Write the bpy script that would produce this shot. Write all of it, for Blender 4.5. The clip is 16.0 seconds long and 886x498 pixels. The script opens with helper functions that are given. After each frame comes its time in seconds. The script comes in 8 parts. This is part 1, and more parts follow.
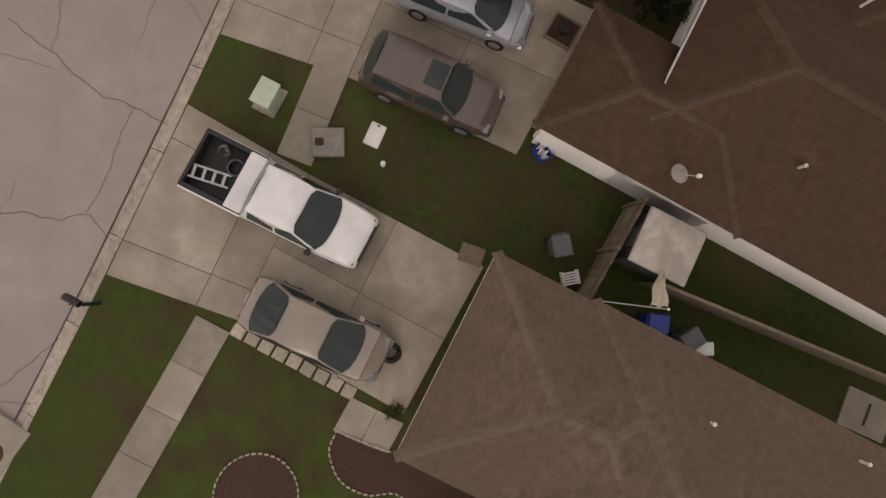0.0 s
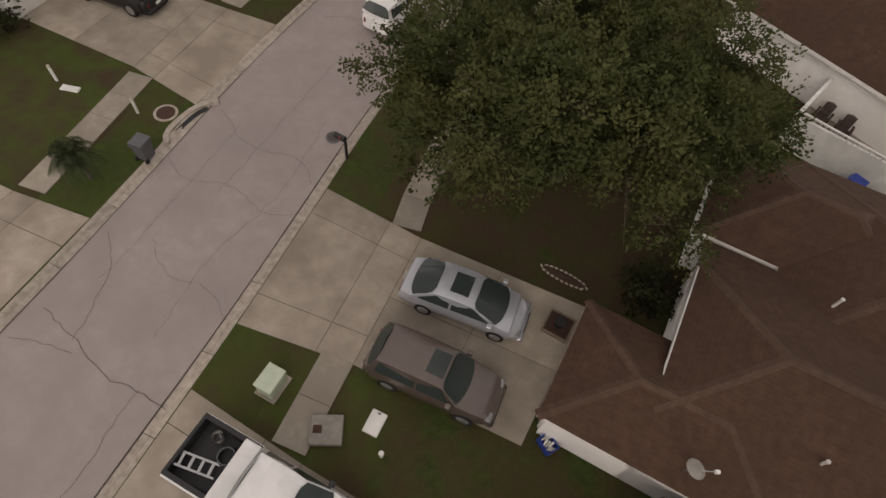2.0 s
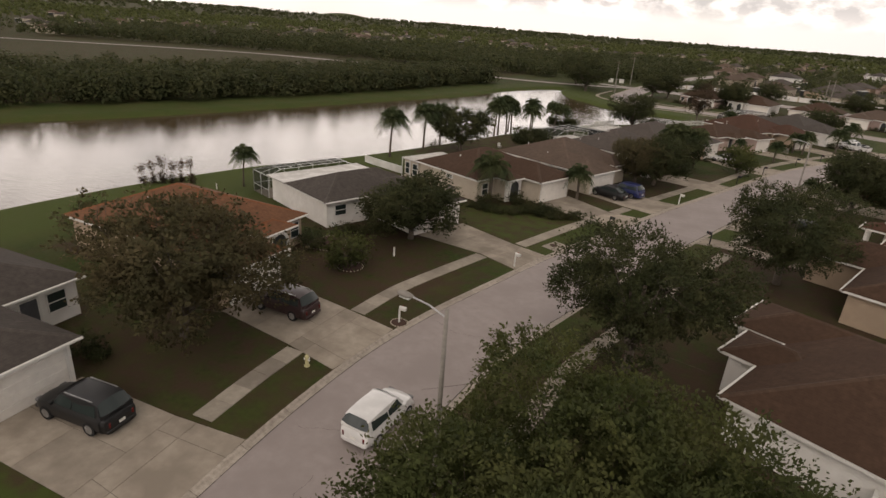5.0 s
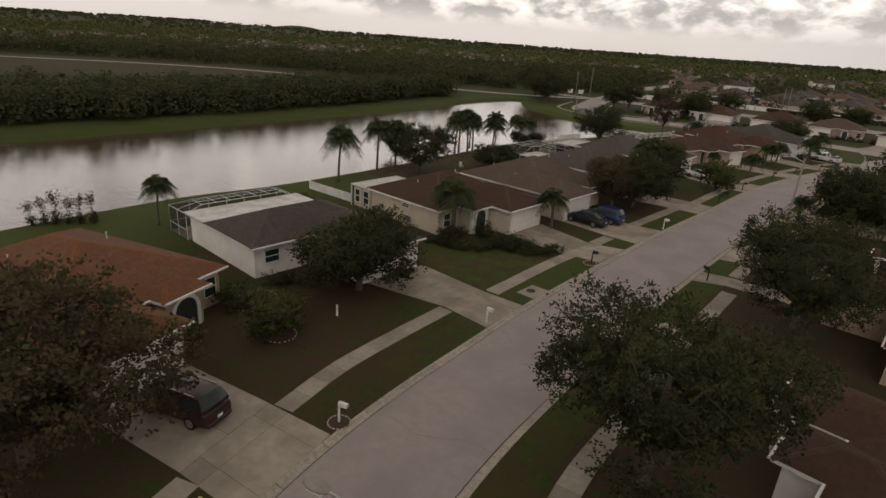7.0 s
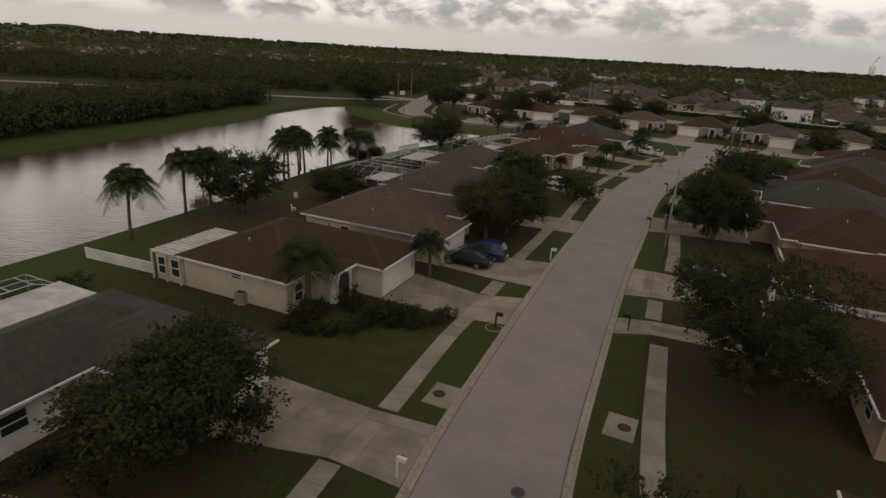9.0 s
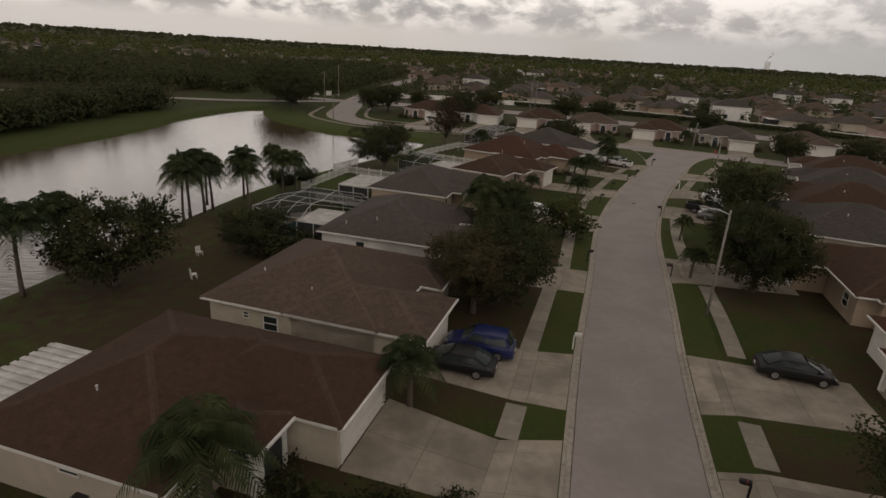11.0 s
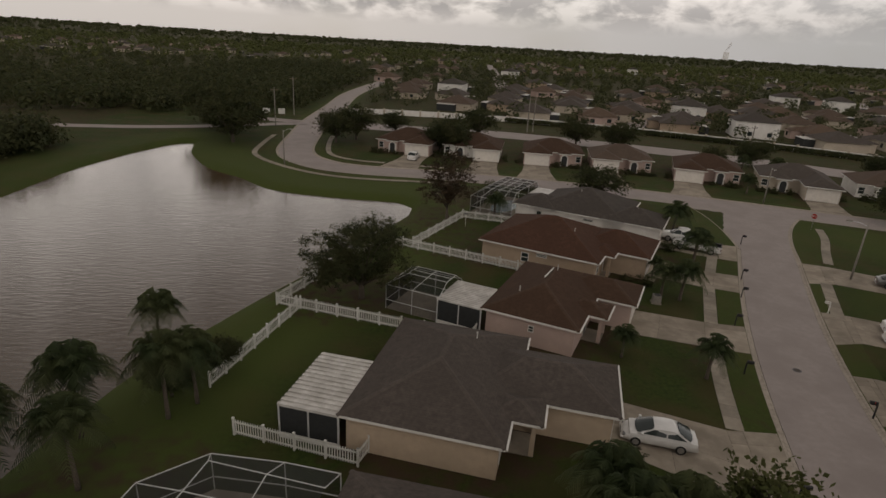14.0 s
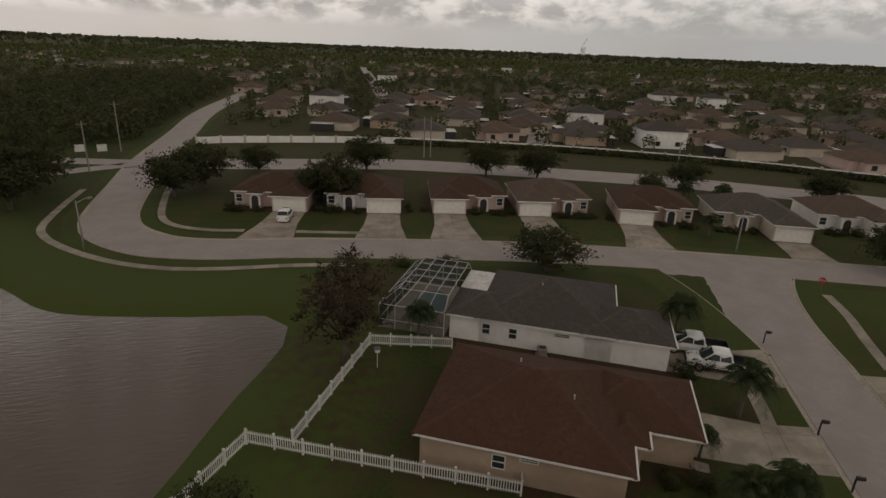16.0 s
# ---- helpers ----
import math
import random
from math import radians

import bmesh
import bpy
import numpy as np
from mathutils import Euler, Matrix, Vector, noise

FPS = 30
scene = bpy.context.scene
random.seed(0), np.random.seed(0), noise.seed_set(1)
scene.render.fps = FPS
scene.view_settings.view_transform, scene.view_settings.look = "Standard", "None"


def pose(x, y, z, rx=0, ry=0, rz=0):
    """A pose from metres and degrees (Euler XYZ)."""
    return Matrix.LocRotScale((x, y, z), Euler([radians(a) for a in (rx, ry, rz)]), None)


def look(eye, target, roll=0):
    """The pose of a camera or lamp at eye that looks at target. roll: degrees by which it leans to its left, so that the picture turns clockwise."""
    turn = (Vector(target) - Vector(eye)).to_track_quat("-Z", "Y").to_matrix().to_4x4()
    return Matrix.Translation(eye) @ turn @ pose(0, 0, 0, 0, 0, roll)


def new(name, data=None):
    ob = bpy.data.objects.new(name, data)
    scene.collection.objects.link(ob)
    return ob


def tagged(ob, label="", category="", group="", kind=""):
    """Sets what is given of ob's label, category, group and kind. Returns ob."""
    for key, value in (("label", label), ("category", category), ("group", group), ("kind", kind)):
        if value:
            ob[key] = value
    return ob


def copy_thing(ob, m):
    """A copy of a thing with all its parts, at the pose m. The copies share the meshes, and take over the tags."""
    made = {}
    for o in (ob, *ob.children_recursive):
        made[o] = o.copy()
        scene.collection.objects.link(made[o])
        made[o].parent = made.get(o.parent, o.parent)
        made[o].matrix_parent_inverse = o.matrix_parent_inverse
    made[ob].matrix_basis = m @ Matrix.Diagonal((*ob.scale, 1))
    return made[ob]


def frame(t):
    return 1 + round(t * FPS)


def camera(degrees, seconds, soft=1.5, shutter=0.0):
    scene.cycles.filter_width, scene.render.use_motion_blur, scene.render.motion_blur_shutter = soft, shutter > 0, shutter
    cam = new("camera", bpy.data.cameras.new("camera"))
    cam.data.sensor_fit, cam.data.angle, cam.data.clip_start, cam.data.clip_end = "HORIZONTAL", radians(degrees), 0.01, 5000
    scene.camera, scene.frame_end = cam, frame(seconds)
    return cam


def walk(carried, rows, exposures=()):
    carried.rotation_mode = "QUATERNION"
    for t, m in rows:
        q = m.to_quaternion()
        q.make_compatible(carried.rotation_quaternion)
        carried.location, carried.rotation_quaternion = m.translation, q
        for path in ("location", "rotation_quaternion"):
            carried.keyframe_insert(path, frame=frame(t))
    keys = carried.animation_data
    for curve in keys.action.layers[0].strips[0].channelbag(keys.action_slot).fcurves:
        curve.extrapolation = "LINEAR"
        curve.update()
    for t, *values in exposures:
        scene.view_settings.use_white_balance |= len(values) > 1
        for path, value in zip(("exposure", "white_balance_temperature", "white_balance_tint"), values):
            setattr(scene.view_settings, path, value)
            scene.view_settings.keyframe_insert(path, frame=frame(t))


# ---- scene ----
cam = camera(76.45, 16.0)
PATH = [
    (0, 0.006, 0.002, 18.499, 3.487, -4.826, 28.978),
    (0.5, 0.023, -0.012, 18.510, 9.014, -4.929, 29.265),
    (1, 0.053, -0.054, 18.509, 16.523, -4.882, 29.336),
    (1.5, 0.060, -0.031, 18.527, 24.393, -4.804, 29.551),
    (2, 0.085, -0.051, 18.501, 32.397, -4.741, 29.785),
    (2.5, 0.104, -0.081, 18.451, 40.368, -4.700, 29.943),
    (3, 0.064, -0.031, 18.411, 48.449, -4.839, 30.177),
    (3.5, -0.050, 0.298, 18.371, 56.535, -4.719, 30.213),
    (4, -0.161, 0.963, 18.284, 64.639, -4.574, 30.486),
    (4.2, -0.313, 1.346, 18.310, 67.740, -4.438, 30.495),
    (6.3, -3.161, 8.366, 18.360, 68.696, -3.747, 26.568),
    (6.5, -3.466, 9.266, 18.199, 69.209, -3.650, 26.585),
    (7, -5.194, 12.008, 17.922, 69.648, -3.652, 24.533),
    (7.5, -7.176, 14.803, 17.872, 69.989, -3.722, 20.744),
    (8, -8.840, 17.789, 18.159, 70.029, -3.588, 16.938),
    (8.5, -10.550, 21.101, 18.230, 70.370, -2.944, 11.176),
    (9, -12.416, 24.512, 18.398, 70.590, -3.062, 6.025),
    (9.5, -13.698, 28.789, 18.373, 70.657, -3.160, 3.534),
    (11.8, -18.955, 50.965, 18.936, 70.457, -3.206, -3.682),
    (12, -19.355, 53.265, 19.216, 70.419, -3.235, -4.023),
    (12.5, -19.984, 59.791, 20.119, 70.259, -3.319, -4.030),
    (13, -20.445, 66.733, 21.255, 69.948, -3.207, -3.736),
    (13.5, -20.848, 73.928, 22.380, 69.878, -3.183, -4.203),
    (14, -21.094, 81.273, 23.389, 69.878, -3.100, -5.173),
    (14.5, -21.045, 88.808, 24.164, 70.049, -2.902, -8.519),
    (15, -20.604, 96.481, 24.889, 70.424, -2.547, -16.146),
    (15.5, -19.717, 104.451, 25.592, 70.419, -2.269, -17.685),
    (16, -18.450, 112.673, 25.859, 70.312, -2.142, -17.651),
]
walk(cam, [(t, pose(x, y, z, rx, ry, rz)) for t, x, y, z, rx, ry, rz in PATH],
     exposures=[(0.0, -0.08, 7000, 18), (1.5, -0.16, 6950, 17), (3.0, -0.09, 7000, 18), (4.2, -0.06, 7100, 17), (6.5, -0.58, 7080, 15), (9.0, -1.05, 7030, 14), (12.0, -1.04, 7000, 14), (14.0, -1.08, 7000, 14), (16.0, -1.14, 7000, 13)])

# ---------------------------------------------------------------- sky and light
world = bpy.data.worlds.new("overcast_sky")
scene.world = world
world.use_nodes = True
wn, wl = world.node_tree.nodes, world.node_tree.links
wn.clear()
w_out = wn.new("ShaderNodeOutputWorld")
w_bg = wn.new("ShaderNodeBackground")
w_sky = wn.new("ShaderNodeTexSky")
w_sky.sky_type, w_sky.sun_disc = "NISHITA", False
w_sky.sun_elevation, w_sky.sun_rotation = radians(42), radians(163)
w_sky.air_density, w_sky.dust_density = 1.0, 0.6
w_co = wn.new("ShaderNodeTexCoord")
w_map = wn.new("ShaderNodeMapping")
w_map.inputs["Scale"].default_value = (1.0, 1.0, 2.0)
w_n1 = wn.new("ShaderNodeTexNoise")
w_n1.inputs["Scale"].default_value, w_n1.inputs["Detail"].default_value, w_n1.inputs["Roughness"].default_value = 3.0, 4.0, 0.5
w_r1 = wn.new("ShaderNodeValToRGB")
w_r1.color_ramp.elements[0].position, w_r1.color_ramp.elements[1].position = 0.34, 0.52
w_r1.color_ramp.elements[0].color = (0.8, 0.8, 0.8, 1)
w_n2 = wn.new("ShaderNodeTexNoise")
w_n2.inputs["Scale"].default_value, w_n2.inputs["Detail"].default_value, w_n2.inputs["Roughness"].default_value = 19.0, 7.0, 0.58
w_n2.inputs["Distortion"].default_value = 0.25
w_r2 = wn.new("ShaderNodeValToRGB")
w_r2.color_ramp.elements[0].position, w_r2.color_ramp.elements[1].position = 0.40, 0.465
w_r2.color_ramp.elements[0].color = (0.74, 0.73, 0.73, 1)
w_r2.color_ramp.elements[1].color = (1.0, 0.98, 0.96, 1)
for w_at, w_tone in ((0.52, 1.36), (0.60, 1.75)):
    w_puff = w_r2.color_ramp.elements.new(w_at)
    w_puff.color = (w_tone, w_tone * 0.975, w_tone * 0.945, 1)
w_gain = wn.new("ShaderNodeMixRGB")
w_gain.blend_type, w_gain.inputs[0].default_value = "MULTIPLY", 1.0
w_gain.inputs[2].default_value = (0.10, 0.10, 0.10, 1)
w_mix = wn.new("ShaderNodeMixRGB")
wl.new(w_co.outputs["Generated"], w_map.inputs["Vector"])
wl.new(w_map.outputs[0], w_n1.inputs["Vector"])
wl.new(w_map.outputs[0], w_n2.inputs["Vector"])
wl.new(w_n1.outputs["Fac"], w_r1.inputs[0])
wl.new(w_n2.outputs["Fac"], w_r2.inputs[0])
wl.new(w_sky.outputs[0], w_gain.inputs[1])
wl.new(w_r1.outputs[0], w_mix.inputs[0])
wl.new(w_gain.outputs[0], w_mix.inputs[1])
# a smooth veil near the horizon, puffs of cloud above it
w_sep = wn.new("ShaderNodeSeparateXYZ")
w_band = wn.new("ShaderNodeMapRange")
w_band.inputs["From Min"].default_value, w_band.inputs["From Max"].default_value = 0.026, 0.055
w_veil = wn.new("ShaderNodeMixRGB")
# the veil is warm white in the west and thins to grey-blue in the east
w_side = wn.new("ShaderNodeMapRange")
w_side.inputs["From Min"].default_value, w_side.inputs["From Max"].default_value = -0.1, 0.7
w_tint = wn.new("ShaderNodeMixRGB")
w_tint.inputs[1].default_value, w_tint.inputs[2].default_value = (1.2, 1.165, 1.12, 1), (0.84, 0.87, 0.89, 1)
wl.new(w_side.outputs[0], w_tint.inputs[0])
wl.new(w_tint.outputs[0], w_veil.inputs[1])
wl.new(w_co.outputs["Generated"], w_sep.inputs[0])
wl.new(w_sep.outputs["Z"], w_band.inputs["Value"])
wl.new(w_sep.outputs["X"], w_side.inputs["Value"])
w_thin = wn.new("ShaderNodeMath")
w_thin.operation, w_thin.inputs[1].default_value, w_thin.inputs[2].default_value = "MULTIPLY_ADD", -0.55, 1.0
w_cover = wn.new("ShaderNodeMath")
w_cover.operation = "MULTIPLY"
wl.new(w_side.outputs[0], w_thin.inputs[0])
wl.new(w_thin.outputs[0], w_cover.inputs[0])
wl.new(w_band.outputs[0], w_cover.inputs[1])
wl.new(w_cover.outputs[0], w_veil.inputs[0])
wl.new(w_r2.outputs[0], w_veil.inputs[2])
# brighter low in the sky than under the heavy cloud overhead
w_rise = wn.new("ShaderNodeValToRGB")
for k, (pos, val) in enumerate(((0.0, 1.0), (0.06, 1.05), (0.12, 1.6), (0.25, 1.6), (0.44, 0.62), (1.0, 0.66))):
    e = w_rise.color_ramp.elements[k] if k < 2 else w_rise.color_ramp.elements.new(pos)
    e.position, e.color = pos, (val, val, val, 1)
w_lift = wn.new("ShaderNodeMixRGB")
w_lift.blend_type, w_lift.inputs[0].default_value = "MULTIPLY", 1.0
wl.new(w_sep.outputs["Z"], w_rise.inputs[0])
wl.new(w_veil.outputs[0], w_lift.inputs[1])
wl.new(w_rise.outputs[0], w_lift.inputs[2])
wl.new(w_lift.outputs[0], w_mix.inputs[2])
wl.new(w_mix.outputs[0], w_bg.inputs[0])
w_bg.inputs[1].default_value = 1.0
wl.new(w_bg.outputs[0], w_out.inputs[0])

sun_data = bpy.data.lights.new("veiled_sun", "SUN")
sun_data.energy, sun_data.angle, sun_data.color = 0.8, radians(38), (1.0, 0.94, 0.86)
sun = new("veiled_sun", sun_data)
sun.matrix_world = look((0, 0, 60), (-8, 26, 36))


# ---------------------------------------------------------------- materials
def mat(name, base, dark=None, scale=3.0, rough=0.85, bump=0.0, bump_scale=30.0, metal=0.0, big=None, big_scale=0.25,
        spec=0.4, vary=0.0, stretch=None, island=False):
    """A surface with a fine grain (base to dark), a broad stain (big) and relief, laid out in world metres."""
    m = bpy.data.materials.new(name)
    m.use_nodes = True
    n, l = m.node_tree.nodes, m.node_tree.links
    b = n["Principled BSDF"]
    b.inputs["Roughness"].default_value, b.inputs["Metallic"].default_value = rough, metal
    b.inputs["Specular IOR Level"].default_value = spec
    geo = n.new("ShaderNodeNewGeometry")
    vec = geo.outputs["Position"]
    if stretch:
        mp = n.new("ShaderNodeMapping")
        mp.inputs["Scale"].default_value = stretch
        l.new(vec, mp.inputs[0])
        vec = mp.outputs[0]
    col = None
    tone = n.new("ShaderNodeMixRGB")
    tone.inputs[1].default_value = (*base, 1)
    tone.inputs[2].default_value = (*(dark or [c * 0.72 for c in base]), 1)
    ns = n.new("ShaderNodeTexNoise")
    ns.inputs["Scale"].default_value, ns.inputs["Detail"].default_value, ns.inputs["Roughness"].default_value = scale, 6, 0.62
    rp = n.new("ShaderNodeValToRGB")
    rp.color_ramp.elements[0].position, rp.color_ramp.elements[1].position = 0.36, 0.66
    l.new(vec, ns.inputs["Vector"])
    l.new(ns.outputs["Fac"], rp.inputs[0])
    l.new(rp.outputs[0], tone.inputs[0])
    col = tone.outputs[0]
    if big:
        nb = n.new("ShaderNodeTexNoise")
        nb.inputs["Scale"].default_value, nb.inputs["Detail"].default_value = big_scale, 4
        rb = n.new("ShaderNodeValToRGB")
        rb.color_ramp.elements[0].position, rb.color_ramp.elements[1].position = 0.42, 0.64
        mb = n.new("ShaderNodeMixRGB")
        mb.inputs[2].default_value = (*big, 1)
        l.new(geo.outputs["Position"], nb.inputs["Vector"])
        l.new(nb.outputs["Fac"], rb.inputs[0])
        l.new(rb.outputs[0], mb.inputs[0])
        l.new(col, mb.inputs[1])
        col = mb.outputs[0]
    if vary:
        hs = n.new("ShaderNodeHueSaturation")
        mr = n.new("ShaderNodeMapRange")
        mr.inputs["To Min"].default_value, mr.inputs["To Max"].default_value = 1 - vary, 1 + vary
        if island:
            l.new(geo.outputs["Random Per Island"], mr.inputs["Value"])
        else:
            oi = n.new("ShaderNodeObjectInfo")
            l.new(oi.outputs["Random"], mr.inputs["Value"])
        l.new(mr.outputs[0], hs.inputs["Value"])
        l.new(col, hs.inputs["Color"])
        col = hs.outputs[0]
    l.new(col, b.inputs["Base Color"])
    if bump:
        bn = n.new("ShaderNodeTexNoise")
        bn.inputs["Scale"].default_value, bn.inputs["Detail"].default_value = bump_scale, 5
        bp = n.new("ShaderNodeBump")
        bp.inputs["Strength"].default_value, bp.inputs["Distance"].default_value = bump, 0.05
        l.new(vec, bn.inputs["Vector"])
        l.new(bn.outputs["Fac"], bp.inputs["Height"])
        l.new(bp.outputs[0], b.inputs["Normal"])
    return m


def roof_mat(name, base, dark):
    """Asphalt shingles: courses that follow the height, broken by noise."""
    m = mat(name, base, dark, scale=2.2, rough=0.95, bump=0.35, bump_scale=14, big=[(a + b) * 0.46 for a, b in zip(base, dark)], big_scale=0.35, spec=0.2)
    n, l = m.node_tree.nodes, m.node_tree.links
    b = n["Principled BSDF"]
    geo = n.new("ShaderNodeNewGeometry")
    sep = n.new("ShaderNodeSeparateXYZ")
    mul = n.new("ShaderNodeMath")
    mul.operation, mul.inputs[1].default_value = "MULTIPLY", 17.0
    fr = n.new("ShaderNodeMath")
    fr.operation = "FRACT"
    brick = n.new("ShaderNodeTexNoise")
    brick.inputs["Scale"].default_value, brick.inputs["Detail"].default_value = 4.5, 3
    rr = n.new("ShaderNodeMapRange")
    rr.inputs["From Min"].default_value, rr.inputs["From Max"].default_value = 0.3, 0.7
    rr.inputs["To Min"].default_value, rr.inputs["To Max"].default_value = 0.88, 1.12
    step = n.new("ShaderNodeMapRange")
    step.inputs["From Min"].default_value, step.inputs["From Max"].default_value = 0.0, 0.22
    step.inputs["To Min"].default_value, step.inputs["To Max"].default_value = 0.84, 1.0
    both = n.new("ShaderNodeMath")
    both.operation = "MULTIPLY"
    hs = n.new("ShaderNodeHueSaturation")
    src = b.inputs["Base Color"].links[0].from_socket
    l.new(geo.outputs["Position"], sep.inputs[0])
    l.new(sep.outputs["Z"], mul.inputs[0])
    l.new(mul.outputs[0], fr.inputs[0])
    l.new(fr.outputs[0], step.inputs["Value"])
    l.new(geo.outputs["Position"], brick.inputs["Vector"])
    l.new(brick.outputs["Fac"], rr.inputs["Value"])
    l.new(step.outputs[0], both.inputs[0])
    l.new(rr.outputs[0], both.inputs[1])
    l.new(both.outputs[0], hs.inputs["Value"])
    l.new(src, hs.inputs["Color"])
    l.new(hs.outputs[0], b.inputs["Base Color"])
    return m


def glass_mat(name, tint=(0.02, 0.025, 0.028), rough=0.06):
    m = bpy.data.materials.new(name)
    m.use_nodes = True
    b = m.node_tree.nodes["Principled BSDF"]
    b.inputs["Base Color"].default_value = (*tint, 1)
    b.inputs["Roughness"].default_value = rough
    b.inputs["IOR"].default_value = 1.4
    return m


def paint(name, base, rough=0.28, coat=0.7, metal=0.0):
    m = mat(name, base, [c * 0.9 for c in base], scale=1.2, rough=rough, metal=metal, spec=0.5, big=[c * 0.86 for c in base], big_scale=1.6)
    m.node_tree.nodes["Principled BSDF"].inputs["Coat Weight"].default_value = coat
    return m


